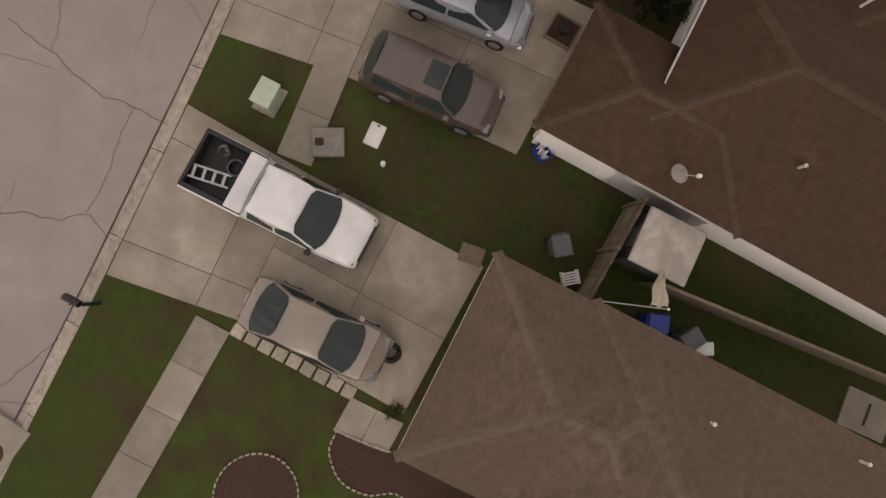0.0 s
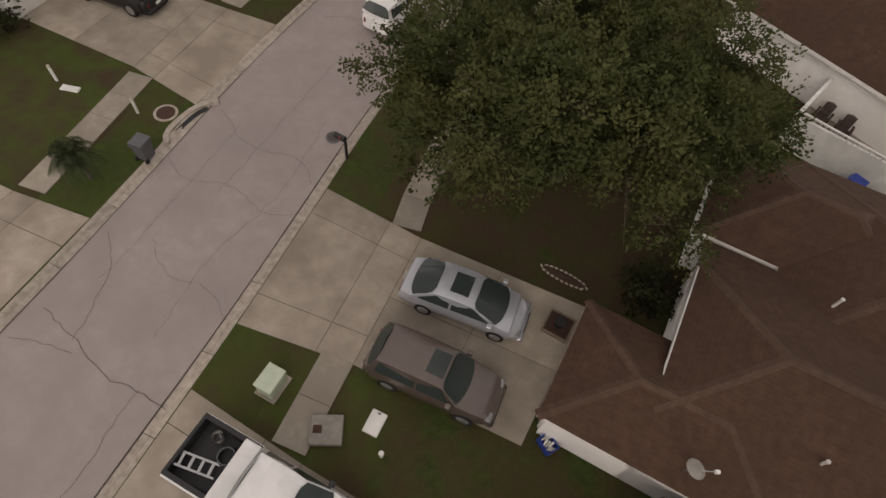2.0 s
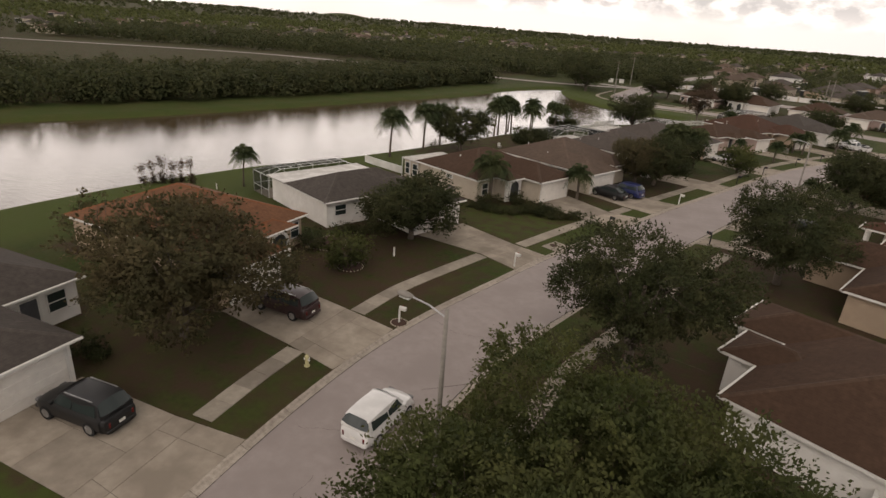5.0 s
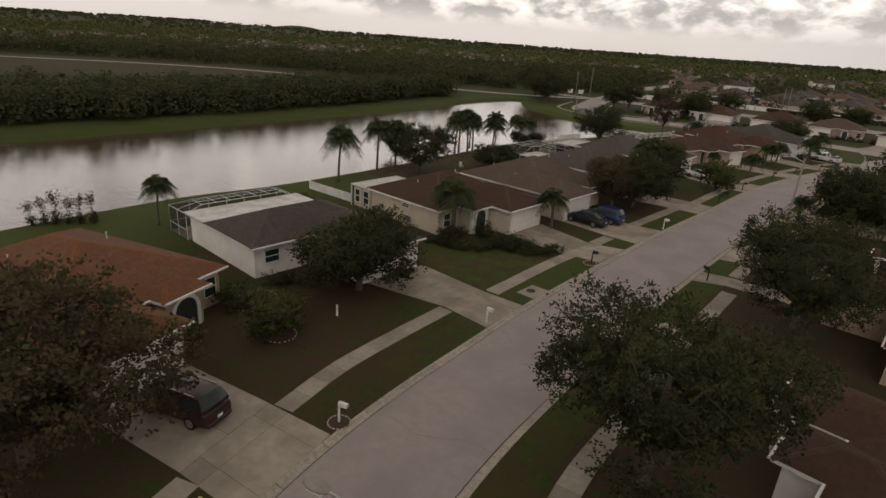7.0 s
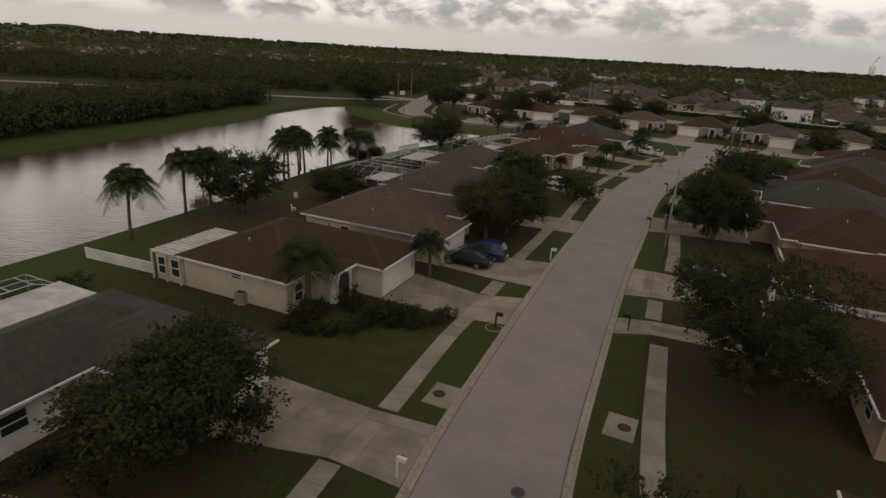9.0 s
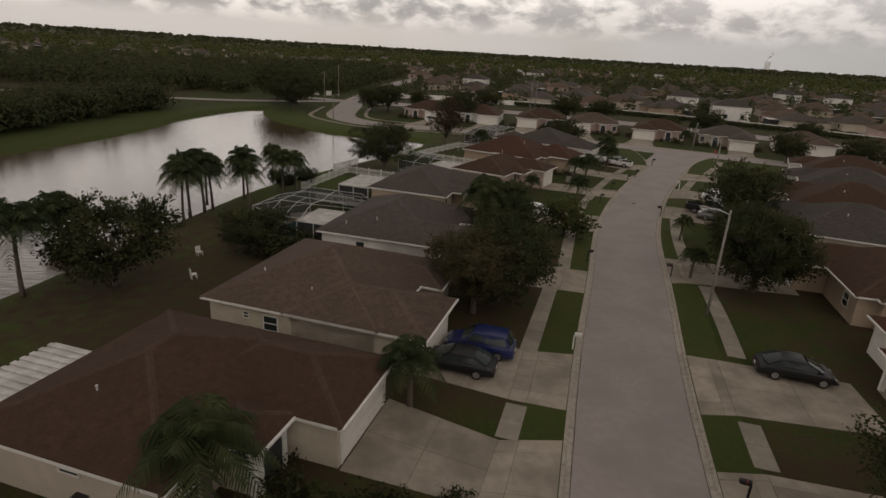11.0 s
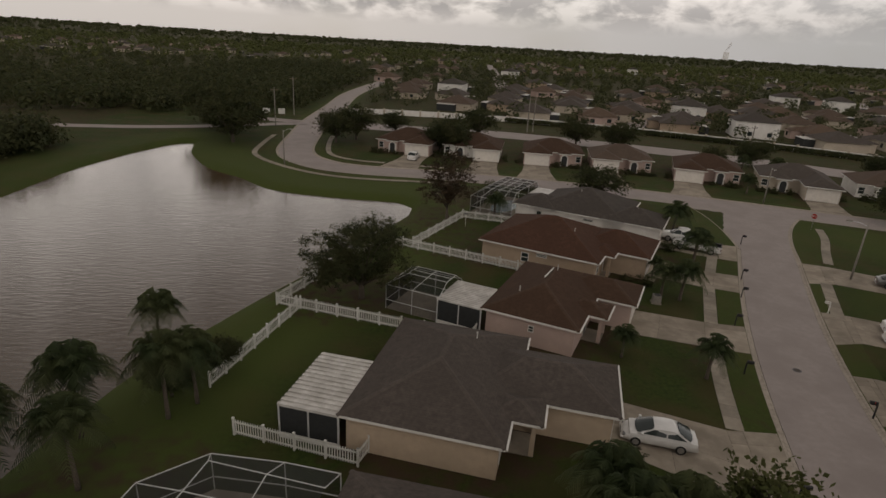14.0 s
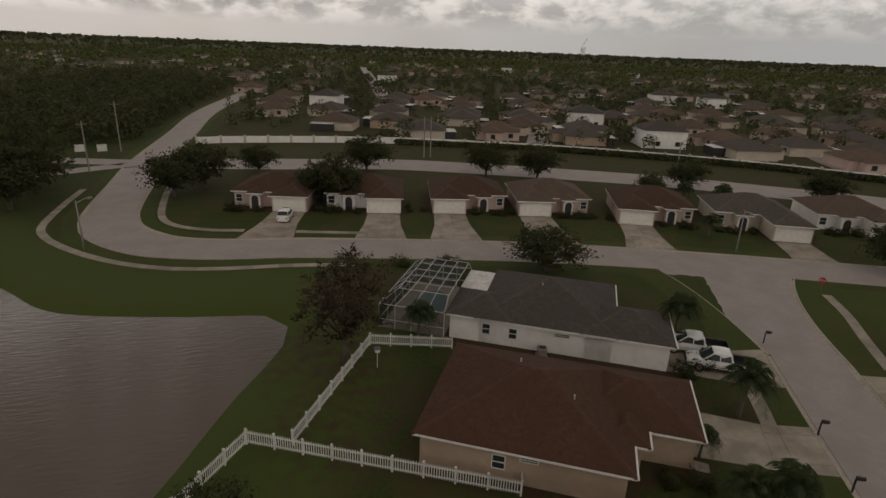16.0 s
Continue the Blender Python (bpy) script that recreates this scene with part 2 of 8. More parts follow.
M = {
    "asphalt": mat("worn_pale_asphalt", (0.285, 0.242, 0.224), (0.248, 0.210, 0.194), scale=1.7, rough=0.72, bump=0.08, bump_scale=35, big=(0.235, 0.198, 0.183), big_scale=0.3, spec=0.5),
    "kerb": mat("kerb_concrete", (0.37, 0.325, 0.275), (0.25, 0.215, 0.178), scale=4.0, rough=0.95, bump=0.2, vary=0.08, spec=0.2),
    "slab": mat("pavement_concrete", (0.30, 0.265, 0.215), (0.24, 0.21, 0.17), scale=2.5, rough=0.95, bump=0.15, vary=0.16, big=(0.22, 0.19, 0.155), big_scale=0.5, spec=0.2),
    "drive": mat("driveway_concrete", (0.33, 0.285, 0.23), (0.26, 0.222, 0.178), scale=1.6, rough=0.95, bump=0.15, vary=0.13, big=(0.215, 0.182, 0.145), big_scale=0.45, spec=0.2),
    "stucco_white": mat("white_stucco", (0.78, 0.755, 0.715), (0.68, 0.655, 0.615), scale=1.5, rough=0.9, bump=0.2, bump_scale=40, big=(0.66, 0.63, 0.59), big_scale=0.4, spec=0.2),
    "stucco_cream": mat("cream_stucco", (0.50, 0.44, 0.35), (0.43, 0.37, 0.30), scale=1.5, rough=0.9, bump=0.2, bump_scale=40, big=(0.42, 0.36, 0.29), spec=0.2),
    "stucco_tan": mat("tan_stucco", (0.42, 0.32, 0.23), (0.36, 0.27, 0.20), scale=1.5, rough=0.9, bump=0.2, bump_scale=40, big=(0.34, 0.26, 0.19), spec=0.2),
    "stucco_pink": mat("pale_pink_stucco", (0.50, 0.38, 0.33), (0.44, 0.33, 0.29), scale=1.5, rough=0.9, bump=0.2, bump_scale=40, big=(0.42, 0.32, 0.28), spec=0.2),
    "stucco_peach": mat("peach_beige_stucco", (0.52, 0.41, 0.30), (0.45, 0.35, 0.26), scale=1.5, rough=0.9, bump=0.2, bump_scale=40, big=(0.43, 0.34, 0.25), spec=0.2),
    "trim": mat("white_painted_trim", (0.68, 0.66, 0.62), (0.58, 0.56, 0.52), scale=3.0, rough=0.6),
    "vinyl": mat("white_vinyl", (0.68, 0.67, 0.64), (0.58, 0.57, 0.53), scale=2.0, rough=0.5, big=(0.52, 0.51, 0.47), big_scale=0.8),
    "glass": glass_mat("window_glass", (0.026, 0.034, 0.032), 0.05),
    "screen": mat("insect_screen_and_entry_shade", (0.03, 0.032, 0.032), rough=0.7),
    "alu": mat("white_aluminium", (0.62, 0.62, 0.60), (0.5, 0.5, 0.49), scale=4, rough=0.4, metal=0.2),
    "metal_roof": mat("ribbed_white_metal", (0.60, 0.58, 0.55), (0.44, 0.42, 0.39), scale=2.0, rough=0.5, big=(0.40, 0.38, 0.35), big_scale=0.9),
    "door": mat("garage_door_paint", (0.70, 0.66, 0.60), (0.62, 0.58, 0.53), scale=2.0, rough=0.6),
    "dark": mat("black_plastic", (0.018, 0.018, 0.019), rough=0.5, scale=6),
    "rubber": mat("tyre_rubber", (0.014, 0.014, 0.014), rough=0.85, scale=8),
    "chrome": mat("brushed_metal", (0.48, 0.48, 0.48), (0.36, 0.36, 0.36), rough=0.3, metal=0.9),
    "wood": mat("weathered_boards", (0.19, 0.145, 0.10), (0.12, 0.09, 0.065), scale=5, rough=0.9, bump=0.3, vary=0.25, stretch=(6, 1, 1)),
    "wood_dark": mat("dark_stained_wood", (0.045, 0.027, 0.02), (0.03, 0.018, 0.014), scale=6, rough=0.7),
    "pole": mat("grey_pole_concrete", (0.24, 0.22, 0.19), (0.18, 0.165, 0.145), scale=4, rough=0.85),
    "bark": mat("tree_bark", (0.13, 0.105, 0.08), (0.07, 0.056, 0.045), scale=9, rough=0.95, bump=0.6, bump_scale=20, stretch=(3, 3, 0.6)),
    "mulch": mat("bark_mulch", (0.075, 0.038, 0.026), (0.035, 0.02, 0.015), scale=18, rough=1.0, bump=0.6, bump_scale=40),
    "red": mat("red_paint", (0.36, 0.035, 0.03), rough=0.5),
    "tail": mat("dark_red_lens", (0.12, 0.008, 0.008), rough=0.25),
    "yellow": mat("pale_yellow_paint", (0.52, 0.47, 0.26), rough=0.6),
    "blue": mat("blue_plastic", (0.02, 0.045, 0.24), (0.015, 0.035, 0.19), rough=0.45),
    "green_box": mat("pale_green_enamel", (0.42, 0.47, 0.36), (0.34, 0.39, 0.29), rough=0.5),
    "grey": mat("grey_plastic", (0.09, 0.09, 0.095), (0.07, 0.07, 0.075), rough=0.5),
    "stone": mat("pale_edging_stone", (0.40, 0.35, 0.28), (0.30, 0.26, 0.20), scale=8, rough=0.95, vary=0.2),
    "flower": mat("red_blossom", (0.20, 0.025, 0.025), rough=0.8),
    "lamp": mat("frosted_lamp_lens", (0.55, 0.55, 0.52), rough=0.35),
    "headlight": mat("clear_headlight_plastic", (0.20, 0.20, 0.20), (0.13, 0.13, 0.13), rough=0.15, scale=9),
    "shed_roof": mat("stained_shed_roof", (0.42, 0.375, 0.335), (0.33, 0.29, 0.255), scale=3.0, rough=0.7, big=(0.27, 0.235, 0.205), big_scale=1.3),
    "pool": mat("pool_water", (0.03, 0.10, 0.11), (0.02, 0.08, 0.09), rough=0.08),
    "tan_fabric": mat("tan_canvas", (0.45, 0.40, 0.30), (0.38, 0.33, 0.25), rough=0.9),
    "dark_tar": mat("dark_crack_filler", (0.085, 0.07, 0.06), (0.05, 0.042, 0.036), scale=9, rough=0.95),
    "steam": mat("white_steam", (0.95, 0.95, 0.95), (0.9, 0.9, 0.9), rough=1.0),
}
R = {
    "brown": roof_mat("brown_shingles", (0.068, 0.039, 0.025), (0.049, 0.028, 0.018)),
    "taupe": roof_mat("taupe_shingles", (0.124, 0.085, 0.061), (0.090, 0.062, 0.045)),
    "grey": roof_mat("grey_shingles", (0.075, 0.064, 0.056), (0.053, 0.045, 0.039)),
    "umber": roof_mat("umber_shingles", (0.104, 0.074, 0.056), (0.076, 0.054, 0.041)),
    "drab": roof_mat("drab_grey_shingles", (0.088, 0.073, 0.063), (0.064, 0.053, 0.046)),
    "rust": roof_mat("rust_brown_shingles", (0.075, 0.037, 0.024), (0.054, 0.027, 0.017)),
    "orange": roof_mat("orange_brown_shingles", (0.160, 0.076, 0.040), (0.115, 0.054, 0.029)),
}

CAP = {k: roof_mat(k + '_ridge_shingles', [v * 1.16 for v in b], [v * 1.16 for v in d]) for k, b, d in (
    ('brown', (0.072, 0.045, 0.031), (0.051, 0.032, 0.022)), ('taupe', (0.119, 0.086, 0.066), (0.086, 0.062, 0.048)), ('grey', (0.075, 0.064, 0.056), (0.053, 0.045, 0.039)),
    ('umber', (0.104, 0.074, 0.056), (0.076, 0.054, 0.041)), ('drab', (0.088, 0.073, 0.063), (0.064, 0.053, 0.046)),
    ('rust', (0.075, 0.037, 0.024), (0.054, 0.027, 0.017)), ('orange', (0.176, 0.070, 0.031), (0.123, 0.049, 0.023)))}


def leaf_mat(name, base, dark, tip):
    m = mat(name, base, dark, scale=0.9, rough=0.75, vary=0.16, island=True, big=tip, big_scale=0.35, spec=0.25)
    # leaves let half of the light through
    n, l = m.node_tree.nodes, m.node_tree.links
    b = n["Principled BSDF"]
    tr, mx = n.new("ShaderNodeBsdfTranslucent"), n.new("ShaderNodeMixShader")
    mx.inputs[0].default_value = 0.5
    l.new(b.inputs["Base Color"].links[0].from_socket, tr.inputs["Color"])
    l.new(b.outputs[0], mx.inputs[1])
    l.new(tr.outputs[0], mx.inputs[2])
    l.new(mx.outputs[0], n["Material Output"].inputs["Surface"])
    return m


F = {
    "oak": leaf_mat("oak_leaves", (0.094, 0.112, 0.036), (0.058, 0.072, 0.024), (0.118, 0.125, 0.042)),
    "dark": leaf_mat("dark_leaves", (0.066, 0.077, 0.031), (0.041, 0.050, 0.021), (0.082, 0.084, 0.034)),
    "palm": leaf_mat("palm_leaves", (0.060, 0.082, 0.033), (0.036, 0.052, 0.022), (0.085, 0.098, 0.040)),
    "dry": leaf_mat("dry_olive_leaves", (0.108, 0.098, 0.045), (0.068, 0.064, 0.030), (0.125, 0.100, 0.050)),
    "brown": leaf_mat("brownish_leaves", (0.080, 0.062, 0.036), (0.050, 0.040, 0.024), (0.095, 0.062, 0.038)),
}


def grass_mat():
    m = mat("lawn_grass", (0.039, 0.055, 0.011), (0.021, 0.033, 0.007), scale=3.0, rough=0.95, bump=0.7, bump_scale=22, big=(0.049, 0.045, 0.015), big_scale=0.22, spec=0.15)
    n, l = m.node_tree.nodes, m.node_tree.links
    b = n["Principled BSDF"]
    src = b.inputs["Base Color"].links[0].from_socket
    at = n.new("ShaderNodeAttribute")
    at.attribute_name = "litter"
    geo = n.new("ShaderNodeNewGeometry")
    nz = n.new("ShaderNodeTexNoise")
    nz.inputs["Scale"].default_value, nz.inputs["Detail"].default_value = 0.9, 7
    ad = n.new("ShaderNodeMath")
    ad.operation = "MULTIPLY_ADD"
    ad.inputs[1].default_value, ad.inputs[2].default_value = 3.2, -1.75
    su = n.new("ShaderNodeMath")
    su.operation, su.use_clamp = "ADD", True
    litter = n.new("ShaderNodeMixRGB")
    litter.inputs[1].default_value, litter.inputs[2].default_value = (0.066, 0.041, 0.024, 1), (0.036, 0.025, 0.015, 1)
    nl = n.new("ShaderNodeTexNoise")
    nl.inputs["Scale"].default_value, nl.inputs["Detail"].default_value = 7.0, 6
    mx = n.new("ShaderNodeMixRGB")
    gate = n.new("ShaderNodeMath")
    gate.operation, gate.use_clamp = "MULTIPLY", True
    l.new(geo.outputs["Position"], nz.inputs["Vector"])
    l.new(geo.outputs["Position"], nl.inputs["Vector"])
    l.new(nl.outputs["Fac"], litter.inputs[0])
    l.new(nz.outputs["Fac"], ad.inputs[0])
    l.new(ad.outputs[0], su.inputs[0])
    l.new(at.outputs["Fac"], su.inputs[1])
    l.new(at.outputs["Fac"], gate.inputs[0])
    gate.inputs[1].default_value = 4.0
    mul = n.new("ShaderNodeMath")
    mul.operation = "MULTIPLY"
    l.new(su.outputs[0], mul.inputs[0])
    l.new(gate.outputs[0], mul.inputs[1])
    lush = n.new("ShaderNodeAttribute")
    lush.attribute_name = "lush"
    lm = n.new("ShaderNodeMixRGB")
    lm.inputs[2].default_value = (0.054, 0.071, 0.016, 1)
    l.new(lush.outputs["Fac"], lm.inputs[0])
    l.new(src, lm.inputs[1])
    l.new(mul.outputs[0], mx.inputs[0])
    l.new(lm.outputs[0], mx.inputs[1])
    l.new(litter.outputs[0], mx.inputs[2])
    l.new(mx.outputs[0], b.inputs["Base Color"])
    return m


M["grass"] = grass_mat()


def water_mat():
    m = bpy.data.materials.new("pond_water")
    m.use_nodes = True
    n, l = m.node_tree.nodes, m.node_tree.links
    b = n["Principled BSDF"]
    b.inputs["Base Color"].default_value = (0.068, 0.044, 0.025, 1)
    b.inputs["Roughness"].default_value = 0.09
    b.inputs["IOR"].default_value = 1.55
    b.inputs["Specular IOR Level"].default_value = 0.68
    geo = n.new("ShaderNodeNewGeometry")
    mp = n.new("ShaderNodeMapping")
    mp.inputs["Rotation"].default_value = (0, 0, radians(25))
    mp.inputs["Scale"].default_value = (0.45, 1.6, 1)
    nz = n.new("ShaderNodeTexNoise")
    nz.inputs["Scale"].default_value, nz.inputs["Detail"].default_value = 1.6, 4
    bp = n.new("ShaderNodeBump")
    bp.inputs["Strength"].default_value, bp.inputs["Distance"].default_value = 0.34, 0.08
    l.new(geo.outputs["Position"], mp.inputs[0])
    l.new(mp.outputs[0], nz.inputs["Vector"])
    l.new(nz.outputs["Fac"], bp.inputs["Height"])
    l.new(bp.outputs[0], b.inputs["Normal"])
    return m


M["water"] = water_mat()


# ---------------------------------------------------------------- mesh helpers
def mesh(name, verts, faces, material=None, smooth=False, normals=None):
    """normals: one for each vert, for foliage that is shaded as one rounded crown."""
    me = bpy.data.meshes.new(name)
    me.from_pydata([tuple(v) for v in verts], [], [tuple(f) for f in faces])
    if material:
        me.materials.append(material)
    if smooth or normals is not None:
        me.polygons.foreach_set("use_smooth", [True] * len(me.polygons))
    me.update()
    if normals is not None:
        me.normals_split_custom_set_from_vertices(normals)
    return me


def place(name, me, parent=None, m=None, label="", category="", group="", kind=""):
    ob = new(name, me)
    if parent:
        ob.parent = parent
    if m is not None:
        ob.matrix_basis = m
    return tagged(ob, label, category, group, kind)


def part(name, bm, material, parent, label="", m=None, smooth=False):
    me = bpy.data.meshes.new(name)
    bm.normal_update()
    bm.to_mesh(me)
    bm.free()
    me.materials.append(material)
    if smooth:
        me.polygons.foreach_set("use_smooth", [True] * len(me.polygons))
    return place(name, me, parent, m, label)


def thing(name, m, label, category, group="", kind=""):
    ob = new(name)
    ob.matrix_basis = m
    ob.empty_display_size = 0.2
    return tagged(ob, label, category, group, kind)


def box(bm, x0, y0, z0, x1, y1, z1, bevel=0.0, m=None):
    made = bmesh.ops.create_cube(bm, size=1.0, matrix=Matrix.Translation(((x0 + x1) / 2, (y0 + y1) / 2, (z0 + z1) / 2)) @ Matrix.Diagonal((x1 - x0, y1 - y0, z1 - z0, 1)))
    vs = made["verts"]
    if bevel:
        es = list({e for v in vs for e in v.link_edges})
        got = bmesh.ops.bevel(bm, geom=es, offset=bevel, segments=1, affect="EDGES", profile=0.5)
        vs = list({v for v in vs if v.is_valid} | {v for v in got["verts"] if v.is_valid})
    if m is not None:
        bmesh.ops.transform(bm, matrix=m, verts=vs)
    return bm


def bx(x0, y0, z0, x1, y1, z1, bevel=0.0):
    return box(bmesh.new(), x0, y0, z0, x1, y1, z1, bevel)


def cyl(bm, x, y, z0, z1, r0, r1=None, n=12, m=None):
    mm = Matrix.Translation((x, y, (z0 + z1) / 2))
    if m is not None:
        mm = m @ mm
    bmesh.ops.create_cone(bm, cap_ends=True, segments=n, radius1=r0, radius2=r0 if r1 is None else r1, depth=z1 - z0, matrix=mm)
    return bm


def tube(points, radii, n=7):
    """Verts and faces of a tapering tube along points."""
    vs, fs = [], []
    for k, (p, r) in enumerate(zip(points, radii)):
        p = Vector(p)
        d = (Vector(points[min(k + 1, len(points) - 1)]) - Vector(points[max(k - 1, 0)])).normalized()
        a = d.orthogonal().normalized()
        b = d.cross(a)
        for j in range(n):
            t = 2 * math.pi * j / n
            vs.append(p + (a * math.cos(t) + b * math.sin(t)) * r)
        if k:
            for j in range(n):
                fs.append(((k - 1) * n + j, (k - 1) * n + (j + 1) % n, k * n + (j + 1) % n, k * n + j))
    fs.append(tuple(range(n))[::-1])
    fs.append(tuple(range((len(points) - 1) * n, len(points) * n)))
    return vs, fs


def curve_points(pts, step=1.0):
    """A smooth line through plan points, at even steps."""
    p = np.array(pts, float)
    p = np.vstack([2 * p[0] - p[1], p, 2 * p[-1] - p[-2]])
    out = []
    for k in range(1, len(p) - 2):
        for t in np.linspace(0, 1, 24, endpoint=False):
            a, b, c, d = p[k - 1], p[k], p[k + 1], p[k + 2]
            out.append(0.5 * (2 * b + (c - a) * t + (2 * a - 5 * b + 4 * c - d) * t**2 + (3 * b - a - 3 * c + d) * t**3))
    out.append(p[-2])
    out = np.array(out)
    s = np.r_[0, np.cumsum(np.linalg.norm(np.diff(out, axis=0), axis=1))]
    n = max(2, int(round(s[-1] / step)) + 1)
    q = np.linspace(0, s[-1], n)
    return np.stack([np.interp(q, s, out[:, 0]), np.interp(q, s, out[:, 1])], 1)


def sideways(line):
    d = np.gradient(line, axis=0)
    d /= np.linalg.norm(d, axis=1)[:, None]
    return np.stack([d[:, 1], -d[:, 0]], 1)


def strip(line, profile):
    """Verts and faces of a cross profile [(offset to the right, z)] carried along a plan line."""
    nrm = sideways(line)
    vs, fs = [], []
    k = len(profile)
    for p, n in zip(line, nrm):
        for d, z in profile:
            vs.append((p[0] + n[0] * d, p[1] + n[1] * d, z))
    for a in range(len(line) - 1):
        for b in range(k - 1):
            fs.append((a * k + b, a * k + b + 1, (a + 1) * k + b + 1, (a + 1) * k + b))
    return vs, fs


def distance(px, py, line):
    """Distance of many plan points from a line, and the side (positive: right)."""
    best = np.full(px.shape, 1e9)
    for a, b in zip(line[:-1], line[1:]):
        d = b - a
        t = np.clip(((px - a[0]) * d[0] + (py - a[1]) * d[1]) / (d @ d), 0, 1)
        best = np.minimum(best, np.hypot(px - a[0] - t * d[0], py - a[1] - t * d[1]))
    return best


def inside(px, py, poly):
    hit = np.zeros(px.shape, bool)
    q = np.array(poly)
    for (x0, y0), (x1, y1) in zip(q, np.roll(q, -1, axis=0)):
        cross = ((y0 > py) != (y1 > py)) & (px < (x1 - x0) * (py - y0) / (y1 - y0 + 1e-12) + x0)
        hit ^= cross
    return hit
# leaf litter and brown lawn, plus tree shade painted into the back yards
LITTER_AND_SHADE = [(-2, 16, 10, 0.85), (-3.5, 35, 9, 0.95), (-28, 22, 9, 0.8), (-25, 37, 9, 0.95), (-28, 44, 6, 0.9), (4, 58, 12, 0.95), (-1.5, 3.5, 5, 0.45), (-36, 82, 14, 0.95), (-32, 92, 8, 0.9), (-12, 80, 7, 0.9), (12, 88, 8, 0.8), (-18.5, 71.5, 6, 0.8), (8, 120, 5, 0.5),
          (-8, 170, 9, 0.8), (25, 150, 4, 0.7), (-22, 136, 6, 0.5), (24, 108, 8, 0.7), (-4, 94, 5, 0.6), (12, 140, 6, 0.6),
          (-25, 133, 9, 0.75), (-12, 148, 10, 0.45), (-10, 118, 9, 0.5), (-20, 104, 6, 0.5), (6, 155, 9, 0.6), (16, 157, 8, 0.5), (-38, 95, 12, 0.85), (-9, 84, 7, 0.9), (-13, 72, 5, 0.8), (-16, 74, 5, 0.8), (-35, 104, 9, 0.5), (-36, 62, 9, 0.6), (-40, 52, 9, 0.55), (-30, 57, 5, 0.5),
          (10, 62, 10, 0.8), (8, 44, 9, 0.85), (16, 75, 9, 0.6), (22, 92, 9, 0.7), (-2, 134, 6, 0.5), (8, 146, 6, 0.55), (-14, 158, 8, 0.6)]

# ---------------------------------------------------------------- the plan of the streets
STREET = curve_points([(-9.0, -60), (-10.2, -25), (-11.3, -9), (-12.4, 2), (-13.2, 8), (-14.2, 15), (-14.75, 22), (-14.7, 28), (-13.9, 34), (-12.4, 41),
                       (-10.8, 48.1), (-7.8, 58.6), (-3.4, 73.3), (1.35, 87.4), (7.6, 106), (16.8, 125.5), (31.4, 150.5), (37.5, 161), (40.5, 166.5)], 1.5)
BACK = curve_points([(150, 108), (110, 131), (84, 146), (58.5, 159.3), (33, 171.2), (12.5, 178.9), (-12, 185.4), (-22.3, 187.0), (-27.7, 188.3), (-33, 190.9), (-38.2, 197), (-40.4, 203.5), (-41.2, 211), (-41.5, 226),
                     (-41.8, 250), (-39.5, 290), (-36, 350), (-20, 450)], 1.5)
POND = curve_points([(-60.5, 5), (-61.0, 33), (-57.5, 54), (-52.8, 65.5), (-48.8, 79), (-45.6, 92.5), (-42.9, 105), (-39.4, 118.5), (-34.8, 128.2), (-30.6, 136), (-26.0, 144), (-21.8, 153), (-18.0, 160), (-17.0, 164.6),
                     (-19, 167.6), (-28, 169.4), (-39.5, 173.2), (-46.5, 181), (-54, 188), (-61, 201), (-64.8, 213), (-70, 205), (-75, 184), (-76.3, 158), (-81, 139), (-90, 98),
                     (-98, 66), (-106, 43), (-110, 5)], 2.0)
HW = 3.15
# pond outline closed
PLAIN = np.vstack([POND, POND[:1]])

# ---------------------------------------------------------------- ground
def spaced(a, b, fine, far):
    core = list(np.arange(a, b + fine, fine))
    out, step = [], fine
    while not out or abs(out[-1]) < far:
        step *= 1.22
        out.append((out[-1] if out else 0) + step)
    return np.array([a - o for o in out][::-1] + core + [core[-1] + o for o in out])


gx, gy = spaced(-112, 112, 1.0, 4600), spaced(-30, 262, 1.0, 4600)
GX, GY = np.meshgrid(gx, gy)
d_street, d_back = distance(GX, GY, STREET), distance(GX, GY, BACK)
d_road = np.minimum(d_street, d_back)
d_pond = np.where(inside(GX, GY, POND), -1, 1) * distance(GX, GY, PLAIN)
GZ = np.full(GX.shape, -0.02)
GZ -= 0.40 * np.clip((HW + 2.3 - d_road) / 1.0, 0, 1)
bank = np.clip((2.4 - d_pond) / 5.0, 0, 1)
GZ = np.where(d_road > HW + 2.5, GZ - 2.2 * bank**1.5, GZ)
far = np.hypot(GX, GY - 100)
GZ += np.where(far > 300, 0.35 * (np.sin(GX * 0.011) * np.cos(GY * 0.013) - 1), 0)


def rise(x, y):
    """The land climbs gently towards the horizon."""
    d = np.hypot(x, y - 100)
    return np.clip((d - 1200) / 3200, 0, 1) * (14 + 2 * np.clip(-np.asarray(x) / 2200, 0, 1))


GZ += rise(GX, GY)
